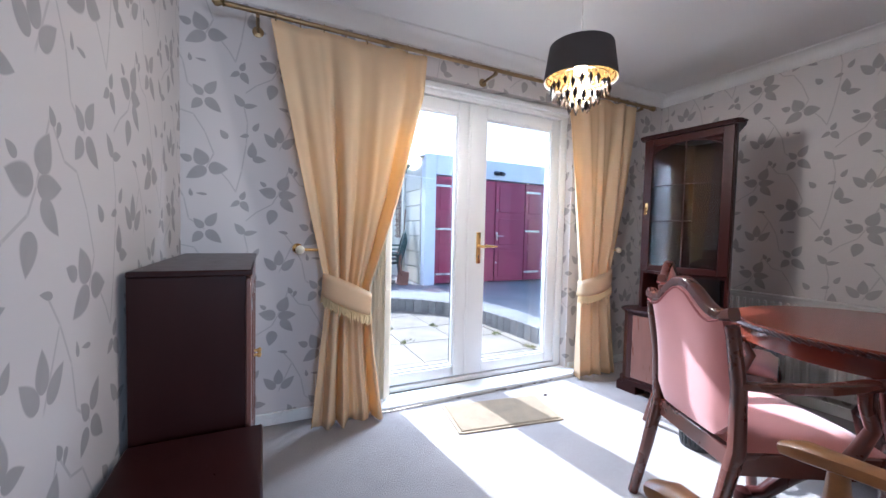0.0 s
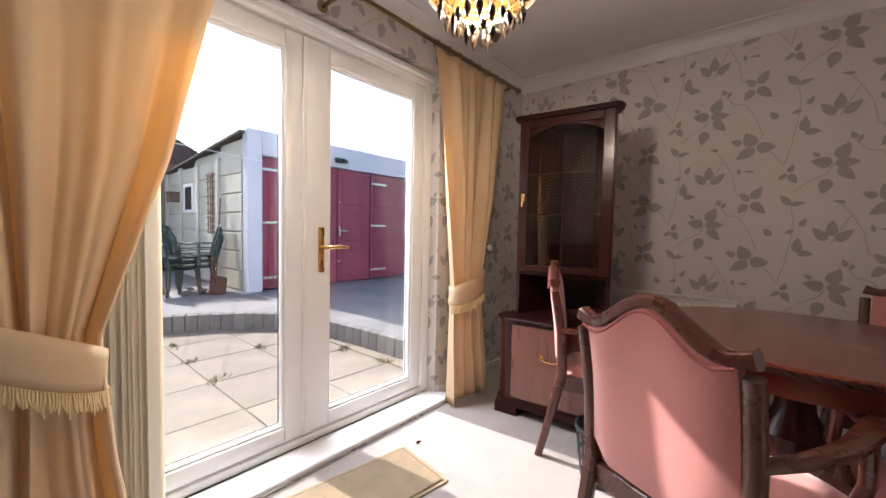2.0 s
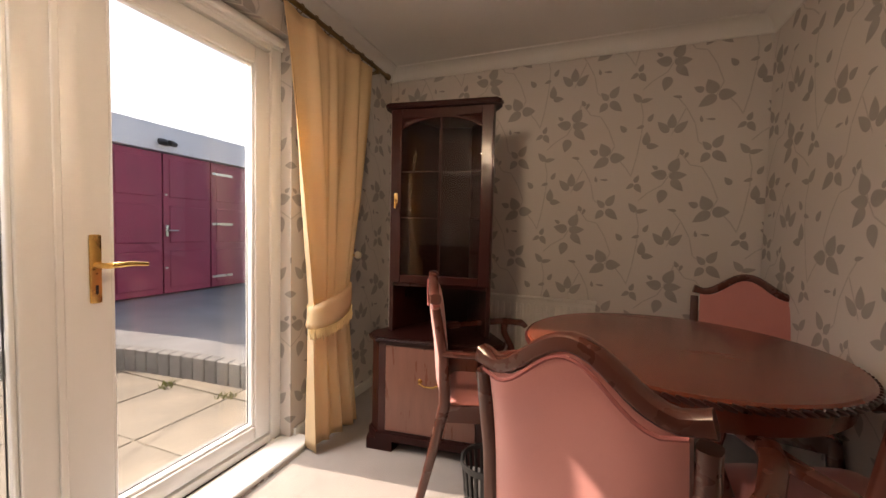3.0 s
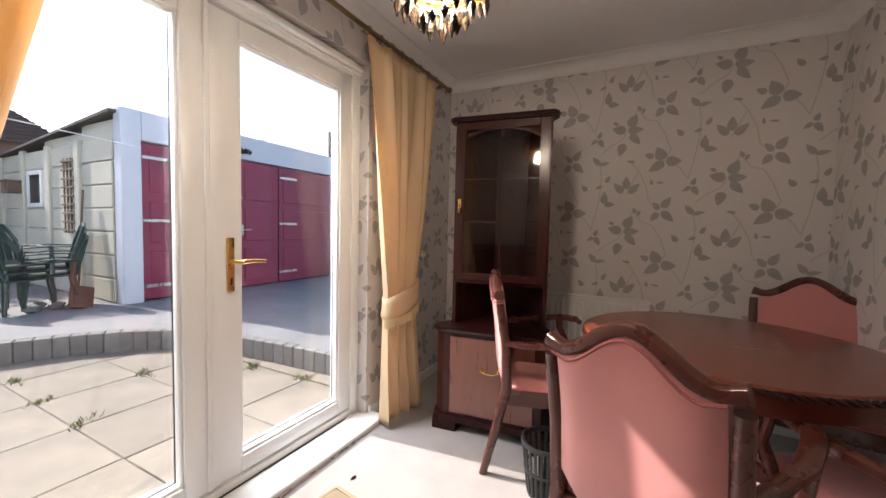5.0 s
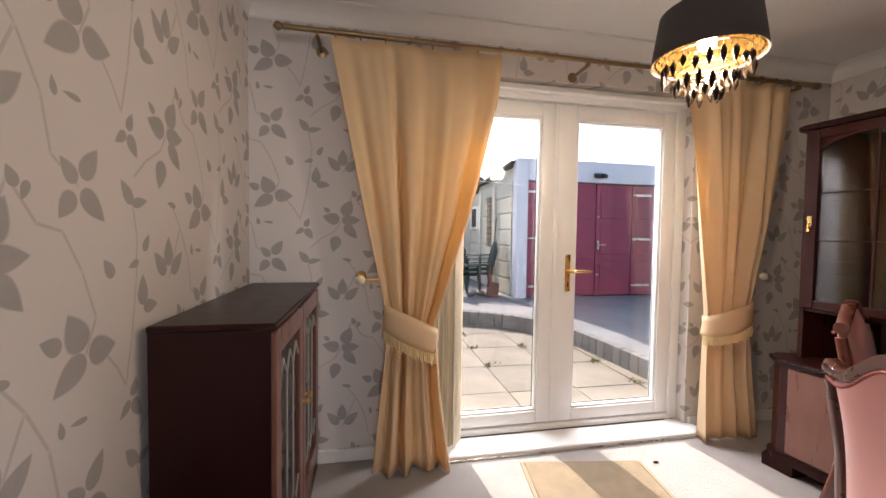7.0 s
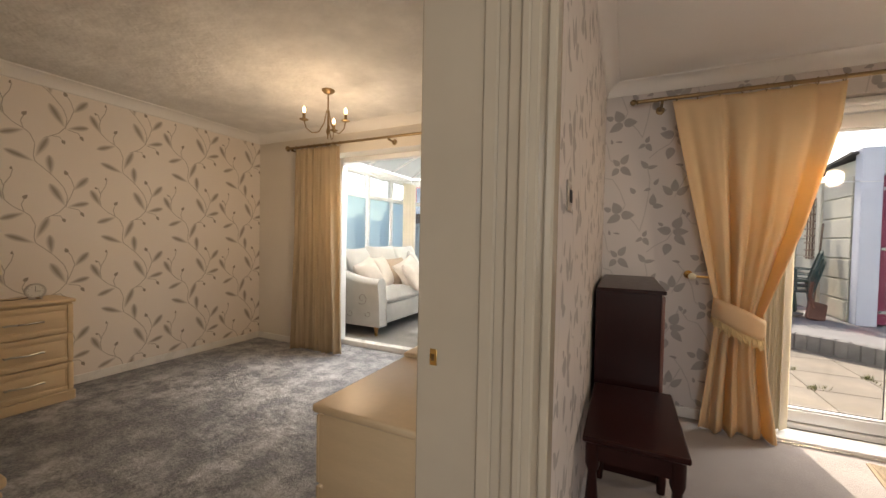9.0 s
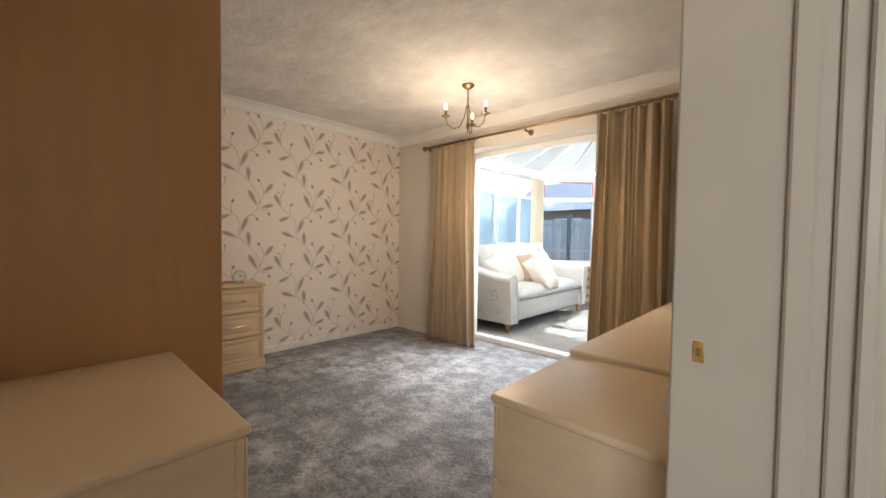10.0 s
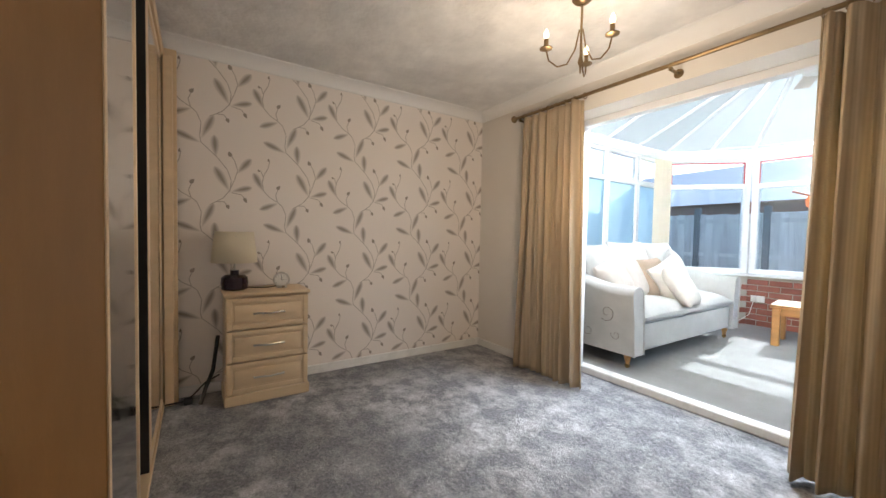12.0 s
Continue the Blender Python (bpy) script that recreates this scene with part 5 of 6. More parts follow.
for i in range(2):
    y0 = 0.004 + i * 0.434
    d = part("door", boxes(((LD_, y0, 0.09), (LD_ + 0.016, y0 + 0.065, LH - 0.01)), ((LD_, y0 + 0.365, 0.09), (LD_ + 0.016, y0 + 0.43, LH - 0.01)), ((LD_, y0 + 0.065, 0.09), (LD_ + 0.016, y0 + 0.365, 0.17)), ((LD_, y0 + 0.065, LH - 0.085), (LD_ + 0.016, y0 + 0.365, LH - 0.01)), bevel=0.003), MAHOGANY_LIGHT, lc, "mid-brown door with leaded glass")
    part("pane", boxes(((LD_ + 0.004, y0 + 0.065, 0.17), (LD_ + 0.007, y0 + 0.365, LH - 0.085))), GLASS, d, smooth=False)
    came = bmesh.new()
    for x in (0.165, 0.265):
        tube([(LD_ + 0.009, y0 + x, 0.30), (LD_ + 0.009, y0 + x, 0.76)], 0.0035, 6, came)
    for z0, z1 in ((0.30, 0.24), (0.76, 0.82)):
        tube([(LD_ + 0.009, y0 + 0.068, z0), (LD_ + 0.009, y0 + 0.115, z1), (LD_ + 0.009, y0 + 0.165, z0), (LD_ + 0.009, y0 + 0.215, z1), (LD_ + 0.009, y0 + 0.265, z0), (LD_ + 0.009, y0 + 0.315, z1), (LD_ + 0.009, y0 + 0.362, z0)], 0.0035, 6, came)
    part("leading", came, LEAD, d, "grey lead strips")
    yk = y0 + (0.40 if i == 0 else 0.03)
    part("knob", turned(lathe([(0.006, 0), (0.006, 0.012), (0.012, 0.018), (0.012, 0.026), (0.004, 0.03)], 12), pose(LD_ + 0.016, yk, 0.56, 0, 90, 0)), BRASS, d, "small brass knob")

# low dark side table in front of it
st = thing("side_table", "low very dark wooden side table against the wall", "table", pose(DL + 0.025, 1.03, 0))
part("tabletop", boxes(((0, 0, 0.45), (0.345, 0.61, 0.472)), bevel=0.005), DARK_WOOD, st)
part("apron", boxes(((0.02, 0.02, 0.38), (0.035, 0.59, 0.45)), ((0.31, 0.02, 0.38), (0.325, 0.59, 0.45)), ((0.035, 0.02, 0.38), (0.31, 0.035, 0.45)), ((0.035, 0.575, 0.38), (0.31, 0.59, 0.45))), DARK_WOOD, st)
for x in (0.035, 0.31):
    for y in (0.035, 0.575):
        part("leg", turned(lathe([(0.018, 0), (0.022, 0.06), (0.014, 0.12), (0.024, 0.22), (0.016, 0.33), (0.026, 0.36), (0.026, 0.45)], 14), pose(x, y, 0)), DARK_WOOD, st)

# radiator under the leaf paper
rad = thing("radiator", "white ribbed panel radiator on the wall", "radiator")
part("panel", boxes(((3.705, 1.10, 0.12), (3.735, 2.05, 0.70)), bevel=0.006), RADIATOR, rad)
for k in range(22):
    part("rib", boxes(((3.694, 1.125 + k * 0.042, 0.15), (3.706, 1.145 + k * 0.042, 0.67)), bevel=0.005), RADIATOR, rad)
part("top_grille", boxes(((3.69, 1.095, 0.70), (3.75, 2.055, 0.715)), bevel=0.004), RADIATOR, rad)
for y in (1.25, 1.9):
    part("bracket", boxes(((3.735, y, 0.3), (DR, y + 0.04, 0.5))), RADIATOR, rad)
part("valve", tube([(3.72, 1.08, 0.0), (3.72, 1.08, 0.15), (3.72, 1.10, 0.16)], 0.008), STEEL, rad)

# mat, basket, switch
mt = thing("doormat", "worn tan door mat on the carpet", "mat", pose(1.835, 2.205, 0, 0, 0, -8.5))
part("mat_surface", boxes(((-0.31, -0.155, 0.0), (0.31, 0.155, 0.012)), bevel=0.006), MAT_PILE, mt)
bh = bmesh.new()
for s in (-1, 1):
    box(bh, (s * 0.32 - 0.008, -0.165, 0.0), (s * 0.32 + 0.008, 0.165, 0.007))
    box(bh, (-0.312, s * 0.164 - 0.006, 0.0), (0.312, s * 0.164 + 0.006, 0.007))
part("binding", bh, surf("brown binding tape", (0.25, 0.19, 0.12), 0.9), mt)
solid("crumb", turned(lathe([(0.003, 0), (0.012, 0.004), (0.004, 0.009)], 8), Matrix.Diagonal((1.6, 0.7, 1, 1))), DARK_WOOD, "tiny dark scrap lying on the carpet", "scrap", at=pose(2.26, 2.30, 0))
bk = thing("waste_basket", "black plastic basket with slatted sides under the chair", "basket", pose(2.60, 1.50, 0))
part("rim", lathe([(0.105, 0.225), (0.113, 0.225), (0.113, 0.245), (0.105, 0.245), (0.105, 0.225)], 24, cap=False), BLACK_PLASTIC, bk)
part("base", lathe([(0.03, 0.0), (0.082, 0.0), (0.084, 0.02), (0.03, 0.02)], 24), BLACK_PLASTIC, bk)
for k in range(24):
    a = 2 * math.pi * k / 24
    part("slat", sweep([(0.083 * math.cos(a), 0.083 * math.sin(a), 0.015), (0.108 * math.cos(a), 0.108 * math.sin(a), 0.23)], [(0.014, 0.004)] * 2, up=(math.cos(a), math.sin(a), 0)), BLACK_PLASTIC, bk)
part("hoop", lathe([(0.093, 0.11), (0.099, 0.11), (0.1, 0.125), (0.094, 0.125), (0.093, 0.11)], 24, cap=False), BLACK_PLASTIC, bk)
sw = thing("light_switch", "brushed steel light switch on the leaf wallpaper", "switch", pose(DL, 0.655, 1.32))
part("plate", boxes(((0, -0.043, -0.043), (0.006, 0.043, 0.043)), bevel=0.003), STEEL, sw)
part("rocker", boxes(((0.006, -0.012, -0.018), (0.011, 0.012, 0.018)), bevel=0.002), BLACK_PLASTIC, sw)

# pendant lamp
LX, LY = 1.846, 1.672
pl = thing("pendant_lamp", "charcoal drum shade pendant with gold lining and smoked crystal drops", "ceiling lamp", pose(LX, LY, -0.03))
part("cord", tube([(0, 0, 1.99), (0, 0, CEIL)], 0.0028, 8), WHITE_PLASTIC, pl)
part("ceiling_rose", lathe([(0.045, CEIL + 0.03), (0.045, CEIL + 0.018), (0.02, CEIL - 0.005)], 20), WHITE_PLASTIC, pl)
part("shade", lathe([(0.165, 1.835), (0.142, 1.99)], 48, cap=False), SHADE_OUT, pl, "charcoal fabric drum")
part("lining", lathe([(0.162, 1.837), (0.139, 1.988)], 48, cap=False), SHADE_IN, pl, "gold foil lining")
part("shade_ring", tube([(0.1615 * math.cos(k * math.pi / 24), 0.1615 * math.sin(k * math.pi / 24), 1.84) for k in range(49)], 0.0025, 6), SHADE_OUT, pl)
part("spider", join(tube([(-0.139, 0, 1.975), (0.139, 0, 1.975)], 0.002, 6), tube([(0, -0.139, 1.975), (0, 0.139, 1.975)], 0.002, 6)), STEEL, pl)
# Disc is not a known part; it weakens the lamp's spot on the ceiling.
part("added_diffuser", lathe([(0.022, 1.978), (0.138, 1.978), (0.138, 1.982), (0.022, 1.982)], 40), OPAL_CLOTH, pl, "unseen pale cloth disc added to soften ceiling light")
part("lamp_holder", lathe([(0.015, 2.0), (0.02, 1.99), (0.02, 1.945), (0.016, 1.935)], 16), BLACK_PLASTIC, pl)
part("bulb", lathe([(0.012, 1.935), (0.016, 1.925), (0.028, 1.90), (0.026, 1.875), (0.010, 1.86)], 18), BULB, pl, "lit warm bulb")
cr = random.Random(5)
for ringr, nn, z0 in ((0.125, 22, 1.80), (0.085, 15, 1.755), (0.045, 9, 1.725)):
    part("crystal_ring", tube([(ringr * math.cos(k * math.pi / 18), ringr * math.sin(k * math.pi / 18), z0 + 0.045) for k in range(37)], 0.002, 6), OLD_BRASS, pl)
    for k in range(nn):
        a = 2 * math.pi * k / nn + ringr * 9
        ln = cr.uniform(0.035, 0.06)
        part("crystal_drop", lathe([(0.002, 0.0), (0.009, -0.25 * ln), (0.010, -0.5 * ln), (0.002, -ln)], 6), CRYSTAL, pl, at=pose(ringr * math.cos(a), ringr * math.sin(a), z0 + 0.03 - cr.uniform(0, 0.02)), smooth=False)
        part("chain", tube([(0, 0, 0), (0, 0, 0.03)], 0.001, 4), OLD_BRASS, pl, at=pose(ringr * math.cos(a), ringr * math.sin(a), z0 + 0.02), smooth=False)
for k in range(4):
    a = k * math.pi / 2 + 0.4
    part("hanger", tube([(0.125 * math.cos(a), 0.125 * math.sin(a), 1.845), (0.13 * math.cos(a), 0.13 * math.sin(a), 1.975)], 0.0014, 5), OLD_BRASS, pl)
bead = bmesh.new()
for rr_ in range(5):
    for k in range(40):
        a = 2 * math.pi * (k + 0.5 * (rr_ % 2)) / 40
        r0 = 0.150 - 0.004 * rr_
        c = Vector((r0 * math.cos(a), r0 * math.sin(a), 1.845 + rr_ * 0.026))
        q = [bead.verts.new(c + Vector(v) * 0.0055) for v in ((1, 0, 0), (0, 1, 0), (-1, 0, 0), (0, -1, 0), (0, 0, 1.2), (0, 0, -1.2))]
        for i in range(4):
            bead.faces.new((q[i], q[(i + 1) % 4], q[4]))
            bead.faces.new((q[(i + 1) % 4], q[i], q[5]))
part("bead_net", bead, surf("amber glass beads", (0.05, 0.027, 0.007), 0.15, var=0.2, bump=0.0), pl, "rows of tiny glass beads", smooth=False)


# ---- bedroom ----
wd = thing("wardrobe", "fitted wardrobe with honey wood end panel and sliding mirror doors", "wardrobe", pose(-1.585, 0.012, 0, 0, 0, 180))
WL, WZ = 1.93, 2.24
part("end_panel", boxes(((0.0, 0.0, 0.0), (0.022, 0.62, WZ)), bevel=0.002), OAK_SIDE, wd, "honey-coloured wood end panel")
part("edge_strip", boxes(((-0.001, -0.004, 0.0), (0.023, -0.0005, WZ)), bevel=0.001), BEECH, wd)
# Black sheet puts the shade of the wardrobe interior into the colour.
part("dark_interior", boxes(((0.022, 0.60, 0.0), (WL, 0.615, WZ))), BLACK_PLASTIC, wd)
part("top_track", boxes(((0.022, 0.005, WZ - 0.06), (WL - 0.03, 0.10, WZ)), bevel=0.004), BEECH, wd)
part("top_board", boxes(((0.022, 0.10, WZ - 0.02), (WL - 0.03, 0.60, WZ))), OAK_SIDE, wd)
part("floor_track", boxes(((0.022, 0.01, 0.0), (WL - 0.03, 0.095, 0.02)), bevel=0.004), BEECH, wd)
part("end_post", boxes(((WL - 0.03, -0.06, 0.0), (WL, 0.10, WZ)), bevel=0.003), BEECH, wd, "pale beech end post")
part("end_post", boxes(((WL - 0.075, -0.04, 0.0), (WL - 0.035, 0.012, WZ - 0.06)), bevel=0.003), BEECH, wd)
for x0, x1, stile in ((0.03, 0.72, 0.035), (1.06, WL - 0.095, 0.085)):
    y = 0.018
    dr = part("mirror_door", boxes(((x0, y, 0.025), (x0 + stile, y + 0.03, WZ - 0.065)), ((x1 - 0.035, y, 0.025), (x1, y + 0.03, WZ - 0.065)), ((x0 + stile, y, 0.025), (x1 - 0.035, y + 0.03, 0.08)), ((x0 + stile, y, WZ - 0.11), (x1 - 0.035, y + 0.03, WZ - 0.065)), bevel=0.004), BEECH, wd, "beech-framed sliding mirror door")
    part("mirror", boxes(((x0 + stile, y + 0.004, 0.08), (x1 - 0.035, y + 0.008, WZ - 0.11))), MIRROR, dr, "plain mirror", smooth=False)
    part("edge_seal", boxes(((x0 - 0.012, y + 0.002, 0.025), (x0 - 0.001, y + 0.034, WZ - 0.065))), BLACK_PLASTIC, dr, "black brush seal", smooth=False)


def chest(name, label, length, depth, height, drawers, at, plinth=0.07, lip=0.012, group=""):
    """Drawers face local +y; length along x."""
    c = thing(name, label, "chest of drawers", at, group)
    part("carcass", boxes(((-length / 2, 0, 0), (length / 2, depth - 0.02, height - 0.024)), bevel=0.002), BEECH, c)
    part("top", boxes(((-length / 2 - lip, -0.0, height - 0.024), (length / 2 + lip, depth + lip, height)), bevel=0.008, seg=3), BEECH, c)
    part("plinth", boxes(((-length / 2 - lip * 0.7, 0.0, 0), (length / 2 + lip * 0.7, depth + 0.008, plinth)), bevel=0.006), BEECH, c)
    h = (height - 0.03 - plinth) / drawers
    for k in range(drawers):
        z0 = plinth + 0.004 + k * h
        d = part("drawer", boxes(((-length / 2 + 0.004, depth - 0.02, z0), (length / 2 - 0.004, depth, z0 + h - 0.010)), bevel=0.002), BEECH, c)
        fr = 0.036
        a, b, e, f = -length / 2 + fr, length / 2 - fr, z0 + fr * 0.9, z0 + h - 0.010 - fr * 0.9
        part("moulding", boxes(((-length / 2 + 0.004, depth, z0), (a, depth + 0.009, z0 + h - 0.010)), ((b, depth, z0), (length / 2 - 0.004, depth + 0.009, z0 + h - 0.010)), ((a, depth, z0), (b, depth + 0.009, e)), ((a, depth, f), (b, depth + 0.009, z0 + h - 0.010)), bevel=0.004, seg=2), BEECH, d)
        part("field", boxes(((a + 0.012, depth, e + 0.012), (b - 0.012, depth + 0.006, f - 0.012)), bevel=0.004, seg=2), BEECH, d)
        hw_ = min(0.09, length * 0.19)
        zc = (e + f) / 2
        part("handle", tube([(-hw_, depth + 0.004, zc), (-hw_, depth + 0.022, zc - 0.002), (-hw_ * 0.8, depth + 0.03, zc + 0.003), (0, depth + 0.032, zc - 0.003), (hw_ * 0.8, depth + 0.03, zc + 0.003), (hw_, depth + 0.022, zc - 0.002), (hw_, depth + 0.004, zc)], [0.005, 0.006, 0.0065, 0.0055, 0.0065, 0.006, 0.005], 8), STEEL, d, "brushed metal bar handle")
    return c


chest("bedside_chest", "pale beech bedside chest with three panelled drawers", 0.50, 0.325, 0.722, 3, pose(BL + 0.006, 0.572, 0, 0, 0, -90))
chest("low_chest", "pale beech chest of drawers beside the wardrobe", 0.76, 0.45, 0.705, 3, pose(-1.185, BF + 0.003, 0, 0, 0, 0))
chest("chest_of_drawers", "pale beech chest of drawers against the partition", 0.475, 0.44, 0.723, 3, pose(-0.03, 0.59, 0, 0, 0, 90))
dt = chest("dressing_chest", "long pale beech dressing chest with raised back edge", 1.48, 0.445, 0.738, 3, pose(-0.03, 1.59, 0, 0, 0, 90))
part("upstand", boxes(((-0.70, 0.008, 0.738), (0.72, 0.026, 0.83)), bevel=0.004), BEECH, dt, "raised beech back edge")

tl = thing("table_lamp", "ivory shaded lamp with squat dark glazed base on the bedside chest", "lamp", pose(-3.40, 0.385, 0.722))
part("base", lathe([(0.062, 0.0), (0.078, 0.01), (0.082, 0.05), (0.078, 0.085), (0.06, 0.10), (0.026, 0.105), (0.026, 0.13), (0.03, 0.132)], 28), CERAMIC, tl, "shiny aubergine ceramic base")
part("stem", lathe([(0.006, 0.13), (0.006, 0.24)], 10), STEEL, tl)
part("shade", lathe([(0.138, 0.185), (0.116, 0.388)], 40, cap=False), IVORY_SHADE, tl, "ivory fabric shade").modifiers.new("thickness", "SOLIDIFY").thickness = 0.002
part("shade_spider", join(tube([(-0.12, 0, 0.36), (0.12, 0, 0.36)], 0.002, 6), tube([(0, 0, 0.24), (0, 0, 0.36)], 0.003, 6)), STEEL, tl)
part("flex", tube([(-0.07, 0.02, 0.012), (-0.02, 0.12, 0.006), (0.0, 0.2, 0.006), (-0.06, 0.28, 0.006)], 0.003, 6), BLACK_PLASTIC, tl)
ck = thing("alarm_clock", "round silver alarm clock with white dial on the bedside chest", "clock", pose(-3.38, 0.675, 0.722, 0, 0, -15))
part("case", turned(lathe([(0.045, -0.02), (0.052, -0.012), (0.055, 0.01), (0.05, 0.02), (0.043, 0.02)], 30), pose(0, 0, 0.058, 0, 90, 0)), STEEL, ck)
part("dial", turned(lathe([(0.001, 0.0), (0.042, 0.0), (0.042, 0.004), (0.001, 0.004)], 30), pose(0.0165, 0, 0.058, 0, 90, 0)), WHITE_PLASTIC, ck, "white dial")
part("hand", boxes(((0.021, -0.0012, 0.058), (0.0222, 0.0012, 0.09))), BLACK_PLASTIC, ck)
part("hand", boxes(((0.0225, -0.0012, 0.057), (0.0235, 0.022, 0.0595))), BLACK_PLASTIC, ck)
for k in range(12):
    a = k * math.pi / 6
    part("hour_mark", boxes(((0.021, 0.036 * math.sin(a) - 0.0014, 0.058 + 0.036 * math.cos(a) - 0.0014), (0.0216, 0.036 * math.sin(a) + 0.0014, 0.058 + 0.036 * math.cos(a) + 0.0014))), BLACK_PLASTIC, ck, smooth=False)
part("foot", boxes(((-0.018, -0.035, 0.0), (0.018, 0.035, 0.008)), bevel=0.003), STEEL, ck)
cb = thing("mains_lead", "black mains leads and plug trailing beside the bedside chest", "cable")
part("lead", tube([(-3.42, 0.29, 0.42), (-3.43, 0.275, 0.3), (-3.40, 0.26, 0.2), (-3.38, 0.22, 0.1), (-3.34, 0.19, 0.012)], 0.012, 8), BLACK_PLASTIC, cb)
part("lead", tube([(-3.45, 0.30, 0.15), (-3.43, 0.22, 0.12), (-3.42, 0.15, 0.05), (-3.42, 0.10, 0.02), (-3.44, 0.0, 0.01)], 0.005, 6), BLACK_PLASTIC, cb)
part("plug", boxes(((-3.44, 0.10, 0.0), (-3.39, 0.15, 0.04)), bevel=0.01, seg=2), BLACK_PLASTIC, cb)

ch3 = thing("chandelier", "three-armed antique brass ceiling light with lit candle bulbs", "ceiling lamp", pose(-1.816, 1.83, 0))
part("rose", lathe([(0.05, CEIL), (0.05, CEIL - 0.008), (0.036, CEIL - 0.022), (0.012, CEIL - 0.034)], 24), OLD_BRASS, ch3)
part("stem", lathe([(0.006, CEIL - 0.03), (0.006, 2.05), (0.012, 2.03), (0.014, 2.015), (0.006, 1.995), (0.003, 1.96)], 12), OLD_BRASS, ch3)
for k in range(3):
    a = math.radians(238 + 120 * k)
    c, s = math.cos(a), math.sin(a)
    am = part("arm", tube([(0.01 * c, 0.01 * s, 2.18), (0.03 * c, 0.03 * s, 2.08), (0.07 * c, 0.07 * s, 2.005), (0.12 * c, 0.12 * s, 1.99), (0.165 * c, 0.165 * s, 2.02), (0.18 * c, 0.18 * s, 2.075)], 0.004, 8), OLD_BRASS, ch3)
    part("drip_pan", lathe([(0.008, 2.068), (0.032, 2.078), (0.033, 2.082), (0.01, 2.082)], 18), OLD_BRASS, am, at=pose(0.18 * c, 0.18 * s, 0))
    part("candle_tube", lathe([(0.0115, 2.082), (0.0115, 2.128), (0.005, 2.13)], 14), OLD_BRASS, am, at=pose(0.18 * c, 0.18 * s, 0))
    part("candle_bulb", lathe([(0.006, 2.13), (0.011, 2.14), (0.013, 2.152), (0.008, 2.168), (0.002, 2.18)], 14), BULB, am, "lit warm candle bulb", at=pose(0.18 * c, 0.18 * s, 0))

vr = thing("column_radiator", "tall anthracite radiator of round vertical tubes", "radiator")
for k in range(8):
    part("tube", lathe([(0.024, 0.33), (0.0275, 0.345), (0.0275, 1.915), (0.024, 1.93)], 16), ANTHRACITE, vr, at=pose(-0.482 + k * 0.0615, 2.53, 0))
for z in (0.42, 1.84):
    part("header", boxes(((-0.51, 2.545, z - 0.02), (-0.025, 2.575, z + 0.02)), bevel=0.006), ANTHRACITE, vr)
    for x in (-0.45, -0.1):
        part("bracket", boxes(((x, 2.575, z - 0.015), (x + 0.03, BACK, z + 0.015))), ANTHRACITE, vr)
part("valve", tube([(-0.46, 2.54, 0.0), (-0.46, 2.54, 0.34)], 0.009), STEEL, vr)
ul = thing("uplighter", "black floor uplighter with a white opal glass bowl, unlit", "floor lamp", pose(-0.255, 2.40, 0))
part("base", lathe([(0.13, 0.0), (0.13, 0.012), (0.04, 0.03), (0.012, 0.05)], 28), BLACK_PLASTIC, ul)
part("pole", lathe([(0.011, 0.04), (0.011, 1.56), (0.02, 1.58), (0.014, 1.61), (0.028, 1.65), (0.032, 1.67)], 16), BLACK_PLASTIC, ul)
part("bowl", lathe([(0.045, 1.665), (0.075, 1.68), (0.105, 1.715), (0.135, 1.755), (0.185, 1.79), (0.19, 1.796), (0.18, 1.794), (0.13, 1.762), (0.10, 1.725), (0.07, 1.69), (0.02, 1.68)], 36), OPAL, ul, "flared white opal glass bowl")
af = thing("air_freshener", "white plastic air freshener on the beech chest", "air freshener", pose(-0.085, 0.575, 0.723, 0, 0, 60))
part("body", turned(sweep([(0, 0, 0.0), (0.0, 0, 0.03), (0.01, 0, 0.08), (0.025, 0, 0.12), (0.03, 0, 0.132)], [(0.055, 0.07), (0.055, 0.068), (0.05, 0.06), (0.042, 0.05), (0.03, 0.036)], up=(1, 0, 0)), pose(0, 0, 0)), WHITE_PLASTIC, af)
part("nozzle", turned(lathe([(0.007, 0.0), (0.007, 0.004)], 12), pose(-0.003, -0.024, 0.105, 90, 0, 0)), STEEL, af)

curtain_rail("curtain_rail", "antique brass curtain pole with rings and ball finials", -2.97, -0.42, 2.505, 2.137, OLD_BRASS, (-2.93, -1.7, -0.47),
             [-2.88 + 0.085 * k for k in range(8)] + [-1.06 + 0.075 * k for k in range(8)], ball=0.03)
curtain("curtain", "tan and brown vertically striped curtain hanging open", CURTAIN_B, 2.50, [(2.115, -2.88, -2.30, 0.6), (1.2, -2.885, -2.28, 0.9), (0.015, -2.91, -2.24, 1.2)], 7, 0.055, "bedroom curtains", seed=12)
curtain("curtain", "tan and brown vertically striped curtain hanging open", CURTAIN_B, 2.50, [(2.115, -1.065, -0.545, 0.6), (1.2, -1.08, -0.54, 0.9), (0.015, -1.10, -0.53, 1.2)], 6, 0.055, "bedroom curtains", seed=15)

